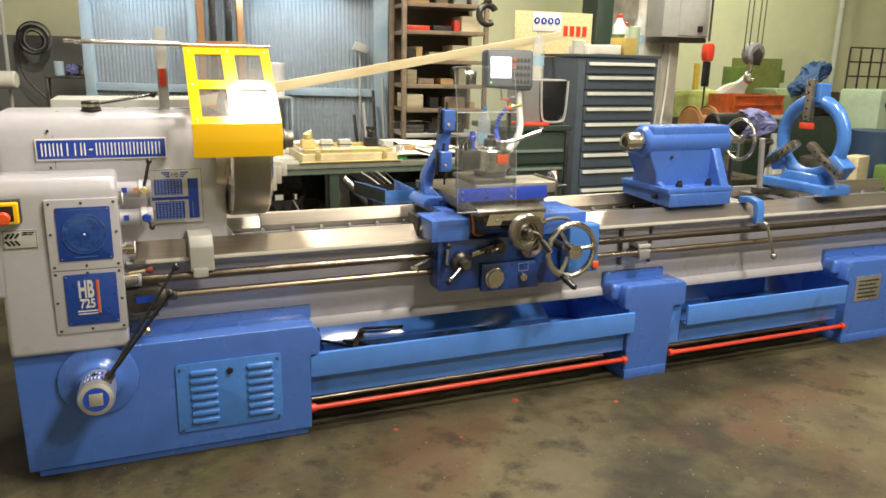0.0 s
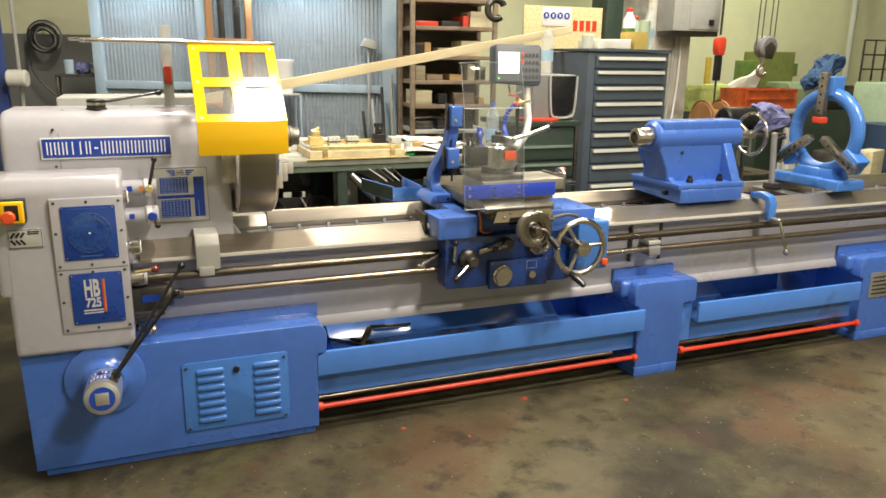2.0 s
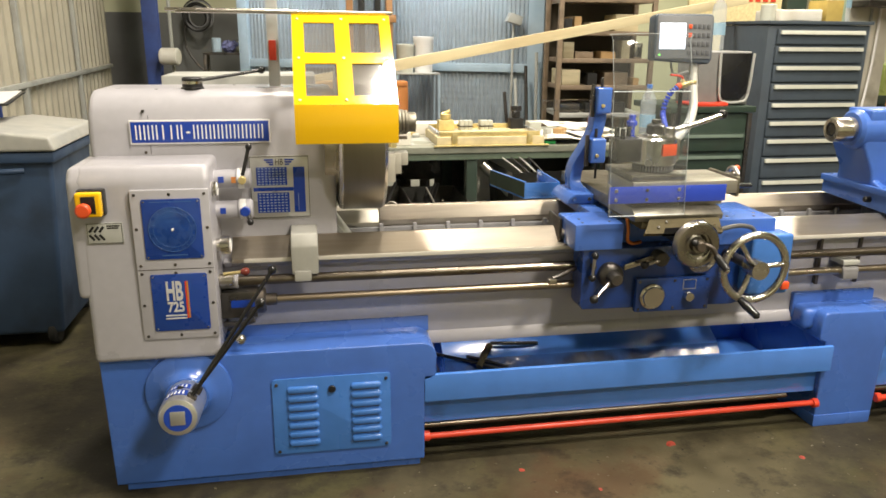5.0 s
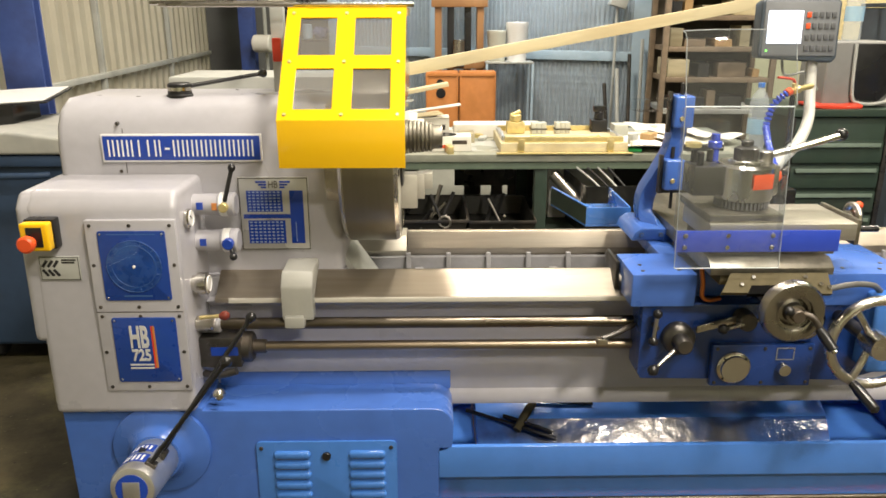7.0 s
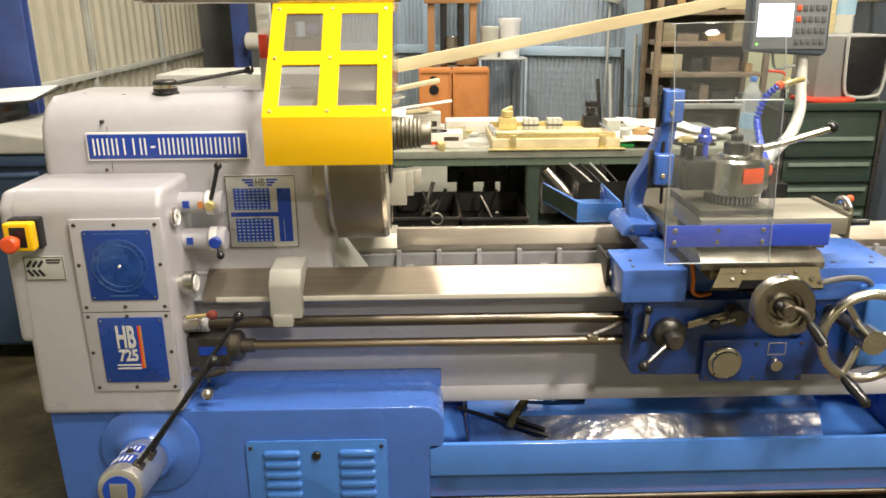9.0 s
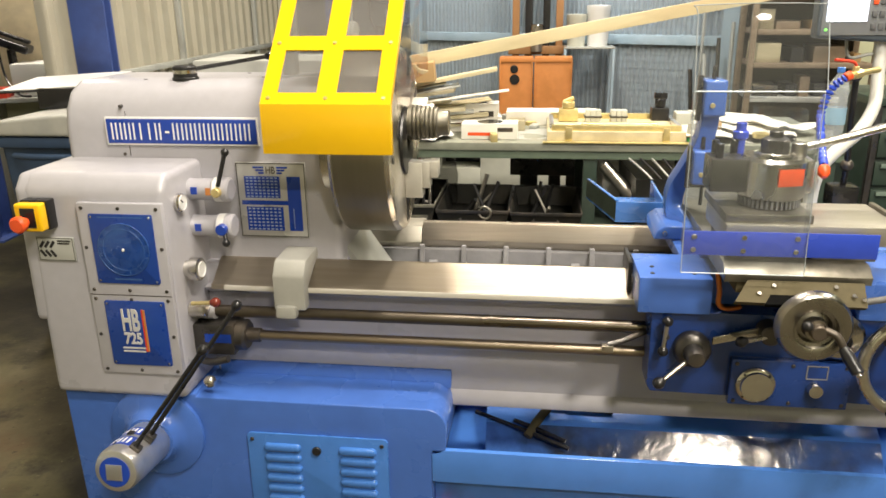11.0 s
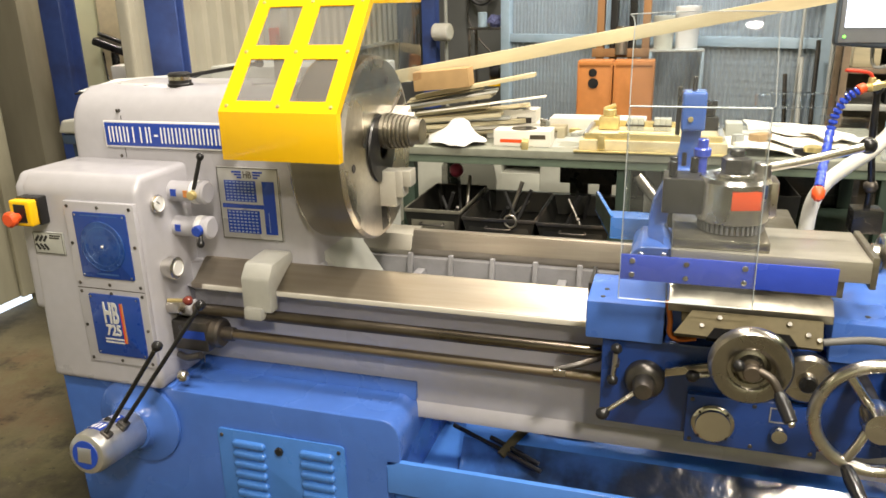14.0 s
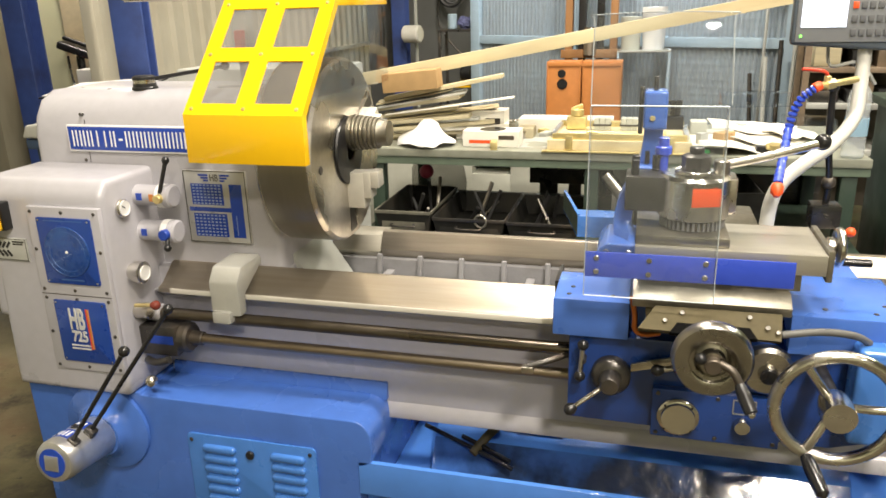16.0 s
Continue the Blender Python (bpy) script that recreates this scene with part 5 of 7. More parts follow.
part("arm", strap([(0.066, 0.18, 0.3), (0.058, 0.19, 0.22), (0.03, 0.215, 0.14), (0.002, 0.235, 0.07), (0.0, 0.225, 0.005), (0.03, 0.17, -0.03), (0.06, 0.11, -0.035)], 0.024, 0.034), BLUE, rest)
part("foot", prism([(-0.07, -0.05), (0.06, -0.05), (0.05, -0.02), (0.03, -0.01), (-0.04, -0.01), (-0.06, -0.025)], "y", 0.1, 0.3, 0.006, 3), BLUE, rest)
for z0, z1, dx in ((0.295, 0.392, 0.0), (0.105, 0.2, -0.012)):
    b = part("finger_block", block(0.037 + dx, 0.096 + dx, 0.12, 0.2, z0, z1, 0.008, 3), BLUE, rest)
    part("finger", block(0.025 + dx, 0.0365 + dx, 0.145, 0.165, z0 - 0.015, z1 + 0.01, 0.002), DARK_STEEL, b)
    part("finger_screw", rod((0.065 + dx, 0.155, z1), (0.065 + dx, 0.155, z1 + 0.035), 0.006), DARK_STEEL, b)
    part("screw", rod((0.06 + dx, 0.1205, z0 + 0.03), (0.06 + dx, 0.114, z0 + 0.03), 0.007, seg=10), BRASS, b)
part("finger_point", rod((0.06, 0.155, 0.107), (0.06, 0.155, 0.04), 0.005), BLACK, rest)
for z in (-0.08, 0.07):
    part("bolt", rod((-0.02 + 0.4 * (z + 0.03), 0.101, -0.03), (-0.02 + 0.4 * (z + 0.03), 0.092, -0.03), 0.008, seg=6), BRIGHT, rest)

# clear splash shield
shield = thing("splash_shield", "clear folded plastic splash shield over the tool post", "shield", pose(1.78, -0.03, 1.0))
part("lower_pane", moved(block(-0.14, 0.13, -0.002, 0.002, 0.0, 0.407, 0.0008), pose(0, -0.043, -0.055, -4.2)), SHIELD, shield).visible_shadow = False
part("upper_pane", moved(block(-0.14, 0.128, -0.002, 0.002, 0.0, 0.182, 0.0008), pose(0, -0.0125, 0.353, -12)), SHIELD, shield).visible_shadow = False
part("side_pane", moved(block(-0.0015, 0.0015, 0.0, 0.022, 0.0, 0.35, 0.0006), pose(-0.1385, -0.034, 0.0, -3.4)), SHIELD, shield).visible_shadow = False
part("side_pane", moved(block(-0.0015, 0.0015, 0.0, 0.022, 0.0, 0.35, 0.0006), pose(0.1285, -0.034, 0.0, -3.4)), SHIELD, shield).visible_shadow = False
# paler than the other rims: the edge's bright reflection is put into the colour
GLINT_EDGE = material("plastic_edge", (0.62, 0.68, 0.7), 0.2)
part("fold_edge", rod((-0.14, -0.0125, 0.3525), (0.13, -0.0125, 0.3525), 0.0016, seg=10), GLINT_EDGE, shield)
DIM_EDGE = material("plastic_cut_edge", (0.36, 0.39, 0.4), 0.25)
part("rim", pipe([(-0.14, -0.0125, 0.356), (-0.14, 0.022, 0.51), (-0.13, 0.026, 0.531), (0.118, 0.026, 0.531), (0.128, 0.022, 0.51), (0.134, -0.0125, 0.356)], 0.0012, 8), DIM_EDGE, shield)
part("lower_rim", rod((-0.14, -0.043, -0.055), (0.13, -0.043, -0.055), 0.0013, seg=8), GLINT_EDGE, shield)
for x in (-0.14, 0.13):
    part("rim", rod((x, -0.043, -0.055), (x, -0.0125, 0.351), 0.0011, seg=8), DIM_EDGE, shield)

# digital readout on its arm
DM = pose(2.268, 0.74, 1.517, -4, 0, -6)
dro = thing("digital_readout", "grey digital readout with lit screen on a bent tube arm", "display", DM)
part("case", prism([(-0.13, -0.092), (0.112, -0.108), (0.124, -0.09), (0.124, 0.088), (0.112, 0.1), (-0.122, 0.1), (-0.134, 0.088), (-0.134, -0.08)], "y", -0.02, 0.06, 0.008, 3), CABINET_GREY, dro)
part("front_panel", block(-0.124, 0.116, -0.024, -0.019, -0.086, 0.09, 0.002), material("panel_grey", (0.16, 0.17, 0.18), 0.4), dro)
part("screen", block(-0.112, 0.0, -0.027, -0.0235, -0.046, 0.06, 0.001), SCREEN, dro, "lit white screen")
KEY = material("key_grey", (0.09, 0.095, 0.1), 0.5)
for r in range(4):
    for c in range(5):
        part("key", block(0.012 + c * 0.0202, 0.026 + c * 0.0202, -0.0275, -0.0235, -0.07 + r * 0.036, -0.052 + r * 0.036, 0.001), ORANGE if c == 0 and r > 1 else KEY, dro)
part("power_light", ball((-0.11, -0.025, -0.07), 0.004, 8), glow("green_lamp", (0.2, 1, 0.1), 2.0), dro)
part("arm", pipe([(0.06, 0.02, -0.09), (0.058, 0.0, -0.2), (0.045, -0.05, -0.29), (-0.015, -0.16, -0.355), (-0.08, -0.24, -0.395), (-0.13, -0.28, -0.44), (-0.155, -0.3, -0.5), (-0.16, -0.3, -0.61)], 0.0185, 16, 6), material("arm_grey_paint", (0.52, 0.52, 0.48), 0.38, grain=0.05), dro, "bent grey tube")
part("cable", pipe([(-0.03, 0.05, -0.09), (-0.02, 0.03, -0.15), (0.05, 0.02, -0.14), (0.1, 0.05, -0.2)], 0.005, 8), PALE_GREY, dro)

# coolant line and magnetic stand
cool = thing("coolant_line", "blue segmented coolant hose with orange nozzle and red tap", "coolant hose", pose(2.18, 0.6, 1.02))
pts = [(0.004, -0.013, 0.302), (-0.025, -0.01, 0.278), (-0.042, -0.005, 0.238), (-0.05, -0.008, 0.192), (-0.064, -0.07, 0.148), (-0.083, -0.155, 0.108), (-0.096, -0.22, 0.085)]
for i in range(len(pts) - 1):
    a, b = Vector(pts[i]), Vector(pts[i + 1])
    for k in range(3):
        p, q = a.lerp(b, k / 3), a.lerp(b, (k + 0.85) / 3)
        part("segment", turned([(0.005, 0), (0.0115, 0.002), (0.0125, (q - p).length * 0.6), (0.008, (q - p).length)], p, q - p, 14), COVER_BLUE, cool)
part("nozzle", turned([(0.011, 0), (0.016, 0.008), (0.015, 0.026), (0.007, 0.036), (0, 0.036)], (-0.096, -0.22, 0.085), (-0.1, -0.6, -0.8), 14), ORANGE, cool)
part("collar", rod((0.0, -0.014, 0.3), (0.018, -0.006, 0.308), 0.0135), ORANGE, cool)
part("tap", joined(rod((0.015, -0.008, 0.306), (0.12, 0.06, 0.318), 0.009), rod((0.035, 0.006, 0.31), (0.035, 0.006, 0.332), 0.009), rod((0.03, 0.002, 0.308), (0.055, 0.018, 0.311), 0.015, seg=6)), BRASS, cool)
part("tap_handle", pipe([(0.035, 0.006, 0.332), (0.02, 0.0, 0.345), (-0.035, -0.02, 0.352)], 0.0045), RED, cool)
part("stand", pipe([(0.068, 0.08, 0.3), (0.075, 0.09, 0.16), (0.1, 0.13, 0.02), (0.1, 0.14, -0.06)], 0.0095), BLACK, cool)
part("clamp", ball((0.068, 0.08, 0.295), 0.016), BLACK, cool)
part("clamp", ball((0.1, 0.13, 0.015), 0.02), DARK_STEEL, cool)
part("magnet_base", block(0.06, 0.14, 0.1, 0.18, -0.12, -0.05, 0.006), BLACK, cool)
# ---- tailstock ----
tail = thing("tailstock", "blue cast tailstock on the bed with bright quill and handwheel", "tailstock", pose(2.72, 0.0, 0.0))
part("foot", prism([(0.19, 0.846), (0.19, 0.912), (0.2, 0.922), (0.6, 0.922), (0.6, 0.858), (0.25, 0.846)], "x", 0.215, 0.61, 0.006), BLUE, tail)
part("upright", joined(
    prism([(0.215, 0.92), (0.6, 0.92), (0.61, 0.96), (0.57, 1.19), (0.18, 1.19), (0.15, 1.1), (0.2, 1.0)], "y", 0.3, 0.5, 0.014, 3),
    prism([(0.195, 0.92), (0.2, 0.95), (0.29, 1.13), (0.5, 1.16), (0.52, 0.92)], "x", 0.545, 0.6, 0.008, 3),
    prism([(0.21, 0.92), (0.3, 0.96), (0.305, 1.06), (0.5, 1.06), (0.52, 0.92)], "x", 0.215, 0.25, 0.008, 3),
    block(0.2, 0.62, 0.19, 0.6, 0.915, 0.942, 0.006)), BLUE, tail)
part("barrel", turned([(0, 0), (0.068, 0), (0.08, 0.012), (0.082, 0.05), (0.082, 0.52), (0.076, 0.54), (0, 0.54)], (0.13, YC, ZC), (1, 0, 0), 48), BLUE, tail)
part("barrel_flat", block(0.16, 0.66, 0.3, 0.44, 1.19, 1.25, 0.012, 3), BLUE, tail)
q = part("quill", turned([(0, 0.05), (0.026, 0.05), (0.03, 0), (0.046, 0.002), (0.05, 0.01), (0.05, 0.09), (0, 0.09)], (0.04, YC, ZC), (1, 0, 0), 36), TURNED, tail, "bright steel quill with dark bore")
part("bore", rod((0.045, YC, ZC), (0.12, YC, ZC), 0.027), BLACK, q)
part("handwheel", joined(ring((0.8, YC, ZC), (1, 0, 0), 0.11, 0.01, 48, 10), *[rod((0.79, YC, ZC), (0.8, YC + 0.11 * math.cos(radians(a)), ZC + 0.11 * math.sin(radians(a))), 0.008) for a in (30, 150, 270)]), BRIGHT, tail, "bright spoked handwheel")
part("screw_shaft", rod((0.66, YC, ZC), (0.82, YC, ZC), 0.022), BRIGHT, tail)
for x in (0.31, 0.5):
    part("bolt", joined(rod((x, 0.245, 0.941), (x, 0.245, 0.962), 0.02, seg=6), rod((x, 0.245, 0.958), (x, 0.245, 0.978), 0.012)), BLACK, tail)
part("oil_cup", rod((0.29, 0.301, 1.09), (0.29, 0.294, 1.09), 0.009), DARK_STEEL, tail)
part("offset_screw", rod((0.218, 0.3, 0.885), (0.19, 0.3, 0.885), 0.012), BLACK, tail)

# clamp with crank on the front way
clampx = thing("way_clamp", "light blue curved clamp with a steel crank on the slideway", "clamp", pose(3.42, 0.0, 0.0))
part("clamp_arm", prism([(0.09, 0.745), (0.088, 0.83), (0.105, 0.872), (0.17, 0.885), (0.235, 0.876), (0.24, 0.843), (0.2, 0.843), (0.16, 0.852), (0.128, 0.84), (0.122, 0.79), (0.12, 0.745)], "x", 0.01, 0.06, 0.008, 3), PALE_BLUE, clampx)
part("clamp_screw", rod((0.035, 0.1, 0.75), (0.035, 0.03, 0.75), 0.016), TURNED, clampx)
ck = part("crank", pipe([(0.035, 0.035, 0.75), (0.05, 0.02, 0.68), (0.075, 0.015, 0.6)], 0.008), BRIGHT, clampx)
part("knob", ball((0.078, 0.012, 0.59), 0.017), BRIGHT, ck)

# bracket on the bed's front
bracket = thing("shaft_bracket", "grey shaft bracket bolted to the bed", "bracket", pose(2.74, 0.0, 0.0))
part("plate", block(-0.085, 0.085, 0.188, 0.199, 0.575, 0.755, 0.003), GREY, bracket)
part("bearing", joined(rod((-0.035, 0.125, 0.644), (0.035, 0.125, 0.644), 0.024, seg=24), block(-0.033, 0.033, 0.1, 0.187, 0.612, 0.645, 0.006)), CASTING, bracket)
part("bearing_cap", block(-0.036, 0.036, 0.105, 0.187, 0.668, 0.688, 0.005), PALE_GREY, bracket)
for x in (-0.088, 0.088):
    part("rib", block(x - 0.006, x + 0.006, 0.176, 0.199, 0.57, 0.76, 0.002), DARK_STEEL, bracket)

# ---- steady rest ----
steady = thing("steady_rest", "light blue steady rest ring with three steel jaws", "steady rest", pose(4.06, YC, ZC))
part("ring_frame", ring((0, 0, 0), (1, 0, 0), 0.212, 0.038, 56, 14, 0.9), PALE_BLUE, steady)
part("base", joined(block(-0.1, 0.1, -0.22, 0.25, -0.307, -0.25, 0.01, 3), prism([(-0.16, -0.262), (0.16, -0.262), (0.12, -0.2), (-0.12, -0.2)], "x", -0.06, 0.06, 0.01)), PALE_BLUE, steady)
for a in (90, 215, 325):
    m = Matrix.Rotation(radians(a - 90), 4, "X")
    j = part("jaw", moved(block(-0.075, -0.04, -0.025, 0.025, 0.07, 0.33, 0.004), m), TURNED, steady, "drilled steel jaw")
    for k in range(5):
        part("hole", moved(rod((-0.0755, 0, 0.12 + 0.045 * k), (-0.0765, 0, 0.12 + 0.045 * k), 0.007, seg=10), m), BLACK, j)
    part("jaw_tip", moved(block(-0.08, -0.035, -0.034 if a == 90 else -0.018, 0.034 if a == 90 else 0.018, 0.052, 0.085, 0.004), m), RED if a == 90 else BRIGHT, j)
    part("jaw_block", moved(block(-0.045, 0.045, -0.05, 0.05, 0.2, 0.31, 0.01, 3), m), PALE_BLUE, steady)
part("hinge_bolt", rod((-0.06, 0.23, -0.05), (-0.06, 0.3, -0.08), 0.012), DARK_STEEL, steady)

# clamping levers standing between tailstock and steady rest
lev = thing("clamp_lever", "black upright clamping lever with a flat cap on the bed", "lever", pose(3.56, 0.45, 0.772))
part("post", rod((0, 0, 0), (-0.012, 0, 0.3), 0.011, seg=14), DARK_STEEL, lev)
part("cap", block(-0.045, 0.025, -0.018, 0.018, 0.3, 0.316, 0.006), BLACK, lev)
part("foot", block(-0.05, 0.05, -0.17, 0.13, 0.0, 0.045, 0.006), CASTING, lev)
pst = thing("clamp_post", "dull grey steel post on a clamped foot plate", "post", pose(3.79, 0.45, 0.772))
part("post", rod((0, 0, 0.06), (-0.025, 0, 0.385), 0.016, seg=16), CASTING, pst)
part("foot", joined(block(-0.045, 0.055, -0.19, 0.12, 0.0, 0.065, 0.008), block(-0.03, 0.04, -0.04, 0.04, 0.066, 0.1, 0.006)), DARK_STEEL, pst)

# two loose bars with a clamp in the tray
bars = thing("loose_bars", "black steel bars with a clamp lying in the chip tray", "bars", pose(1.315, 0.315, 0.246))
part("bar", pipe([(-0.185, 0.055, 0.042), (-0.02, 0.003, 0.012), (0.11, -0.04, -0.015)], 0.007), BLACK, bars)
part("bar", pipe([(-0.06, 0.035, 0.03), (0.0, 0.012, 0.022), (0.1, -0.025, 0.0)], 0.007), BLACK, bars)
part("bar", pipe([(0.05, 0.085, 0.06), (0.14, 0.08, 0.056), (0.25, 0.08, 0.05)], 0.0075), BLACK, bars)
part("clamp", pipe([(-0.018, -0.01, 0.002), (0.015, 0.035, 0.035), (0.045, 0.075, 0.055)], 0.014), NOSE, bars)

# ---- workbench behind the lathe ----
BZ = 0.94
bench = thing("workbench", "long green steel workbench covered with papers and parts", "workbench", pose(0.5, 1.58, 0))
part("worktop", block(0.0, 2.12, 0.0, 0.85, BZ - 0.035, BZ, 0.004), material("worn_bench_top", (0.24, 0.25, 0.2), 0.5, grain=0.15, dirt=(0.36, 0.34, 0.27), dirt_scale=5), bench)
part("front_rail", block(0.0, 2.12, 0.01, 0.05, BZ - 0.072, BZ - 0.036, 0.003), material("bench_rail_green", (0.13, 0.17, 0.125), 0.45, grain=0.12, dirt=(0.07, 0.09, 0.07), dirt_scale=5), bench)
for x in (0.06, 1.04, 2.05):
    for y in (0.05, 0.78):
        part("leg", block(x - 0.03, x + 0.03, y - 0.03, y + 0.03, 0, BZ - 0.036, 0.004), BENCH_GREEN, bench)
part("shelf", block(0.0, 2.12, -0.13, 0.8, 0.54, 0.56, 0.003), BENCH_GREEN, bench)
for x0, x1, z0, z1 in ((0.655, 2.12, 0.1, 0.538), (0.655, 2.12, 0.612, BZ - 0.04), (0.71, 0.808, 0.539, 0.611), (0.868, 0.935, 0.539, 0.611), (0.965, 2.12, 0.539, 0.611)):
    part("rear_panel", block(x0, x1, 0.81, 0.83, z0, z1, 0), DARK_STEEL, bench)
DULL_PLUG = material("dull_red_plastic", (0.3, 0.03, 0.06), 0.5, grain=0.1)
BINGREY = material("dark_bin_steel", (0.03, 0.03, 0.026), 0.45, 0.4, grain=0.25, dirt=(0.07, 0.06, 0.045), dirt_scale=6, dirt_at=(0.55, 0.75))


def open_box(w, d, hgt, wall_t=0.004, flare=0.02):
    """A bin with an open top and a rolled rim."""
    bm = bmesh.new()
    loops = []
    for k, (inset, z) in enumerate(((flare, 0), (0, hgt), (wall_t, hgt), (flare + wall_t, wall_t))):
        loops.append([bm.verts.new(p) for p in ((inset, inset, z), (w - inset, inset, z), (w - inset, d - inset, z), (inset, d - inset, z))])
    for a, b in zip(loops, loops[1:]):
        for k in range(4):
            bm.faces.new((a[k], a[(k + 1) % 4], b[(k + 1) % 4], b[k]))
    bm.faces.new(loops[0]), bm.faces.new(loops[-1])
    bmesh.ops.recalc_face_normals(bm, faces=bm.faces)
    return bm


# paler olive grey, blotched, for the first bin's front and rim
PALER_BIN = material("scuffed_bin_front", (0.16, 0.155, 0.12), 0.5, 0.2, grain=0.2, dirt=(0.06, 0.055, 0.045), dirt_scale=7, dirt_at=(0.48, 0.7))
for i, (x, w, dz) in enumerate(((0.59, 0.262, 0.118), (0.86, 0.325, 0.095), (1.192, 0.312, 0.09))):
    b = thing("steel_bin", "dark oily steel bin of scrap tools under the bench", "bin", pose(x, 1.45, 0.561), "bins under the bench")
    part("shell", open_box(w, 0.5, dz), BINGREY, b)
    part("label_plate", block(0.03, w - 0.03, 0.008, 0.0125, 0.02, dz - 0.03, 0.001), PALER_BIN if i == 0 else BINGREY, b)
    part("rim", joined(block(0, w, -0.006, 0.002, dz - 0.01, dz + 0.005, 0.002), block(0, w, 0.498, 0.504, dz - 0.01, dz + 0.005, 0.002), block(-0.003, 0.003, 0.004, 0.496, dz - 0.01, dz + 0.005, 0.002), block(w - 0.003, w + 0.003, 0.004, 0.496, dz - 0.01, dz + 0.005, 0.002)), PALER_BIN if i == 0 else DARK_STEEL, b)
    part("handle", pipe([(w / 2 - 0.05, 0.004, 0.06), (w / 2 - 0.05, -0.016, 0.055), (w / 2 + 0.05, -0.016, 0.055), (w / 2 + 0.05, 0.004, 0.06)], 0.004, 8), DARK_STEEL, b)
    for k in range(5):
        a = random.uniform(0, 6.28)
        p = Vector((w * random.uniform(0.25, 0.75), random.uniform(0.1, 0.4), 0.015))
        part("tool", pipe([p, p + Vector((0.07 * math.cos(a), 0.07 * math.sin(a), random.uniform(0.04, 0.19)))], random.uniform(0.005, 0.01), 8, 1), RUBBER if k % 3 else TURNED, b)
single("pipe_ring", ring((1.08, 1.446, 0.652), (0.2, 1, 0), 0.027, 0.005, 28, 8), BRIGHT, "bright steel ring hung on the bin rim", "ring")
single("plastic_bag", lumpy(block(0.63, 0.91, 1.87, 1.95, 0.562, 0.82, 0.03, 2), 0.018, 9, 2), clear("bag_plastic", (0.92, 0.92, 0.9), 0.15, 0.6), "clear plastic bag with a red part under the bench", "bag")
single("red_plug", ball((0.72, 1.862, 0.775), 0.035, 14), DULL_PLUG, "dull red plug showing through the plastic bag", "plug")
lc = thing("low_cabinet", "low cream cabinet with a dark open compartment behind the bench", "cabinet", pose(0, 3.0, 0))
part("carcass", joined(block(-0.35, 0.69, 0, 0.4, 0, 0.8, 0.004), block(0.94, 1.7, 0, 0.4, 0, 0.8, 0.004), block(0.6901, 0.9399, 0, 0.4, 0, 0.515, 0.002), block(0.6901, 0.9399, 0, 0.4, 0.62, 0.8, 0.002)), CREAM, lc)
part("compartment", block(0.691, 0.939, 0.2, 0.39, 0.5155, 0.6195, 0), BLACK, lc)
single("white_carton", block(1.62, 1.95, 1.85, 2.2, 0.562, 0.88, 0.004), PAPER, "pale carton full of cables under the bench", "box")
single("dark_crate", open_box(0.5, 0.45, 0.26), BINGREY, "dark open steel crate with pipes", "crate", pose(1.72, 1.42, 0.561, 0, 0, 4))
single("conduit", rod((1.6, 1.62, 0.84), (1.8, 1.5, 0.63), 0.028, seg=24), TURNED, "grey steel tube leaning in the crate", "tube")
for k in range(4):
    single("cable", pipe([(1.7 + 0.05 * k, 1.6, 0.88), (1.8 + 0.04 * k, 1.5, 0.8), (1.86 + 0.05 * k, 1.48, 0.7), (1.9 + 0.03 * k, 1.55, 0.58)], 0.005, 8), RUBBER if k % 2 else PALE_GREY, "loose cable hanging in the crate", "cable", group="loose cables")

# things on the bench
OLD_PLANK = material("old_plank", (0.46, 0.41, 0.27), 0.65, grain=0.22, stretch=(0.15, 1, 1), dirt=(0.24, 0.2, 0.12), dirt_scale=7, piece=0.25)
for k in range(13):  # boards fanned out, lifted at one end
    w, thick, lift = random.uniform(0.36, 0.62), random.uniform(0.006, 0.019), 1.0 + 0.8 * k
    single("plank", moved(block(0, w, 0, random.uniform(0.06, 0.17), 0, thick, 0.002), pose(0.5 + random.uniform(0, 0.06), 1.73 + random.uniform(0, 0.07), BZ + 0.002 + 0.0152 * k, 0, -lift, random.uniform(2, 17))), (PINE, OLD_PLANK, PAPER, OLD_PLANK, PALE_GREY, OLD_PLANK)[k % 6], "weathered board in an untidy pile on the bench", "board", group="pile of boards")
single("wood_block", block(1.16, 1.24, 1.9, 2.02, BZ + 0.001, BZ + 0.05, 0.003), OLD_PLANK, "offcut under the pile of boards", "wood block")
single("carton", moved(block(0, 0.26, 0, 0.13, 0, 0.085, 0.003), pose(0.57, 1.7, BZ + 0.232, 0, -5, 4)), CARD, "small brown carton on the pile of boards", "box")
P0, P1 = Vector((0.42, 1.8, 1.225)), Vector((3.72, 2.67, 1.775))
m = Matrix.Translation(P0) @ (P1 - P0).to_track_quat("X", "Z").to_matrix().to_4x4()
single("long_plank", block(0, (P1 - P0).length, -0.014, 0.014, -0.03, 0.03, 0.002), PINE, "long pale pine plank leaning from bench to cabinet", "plank", m)
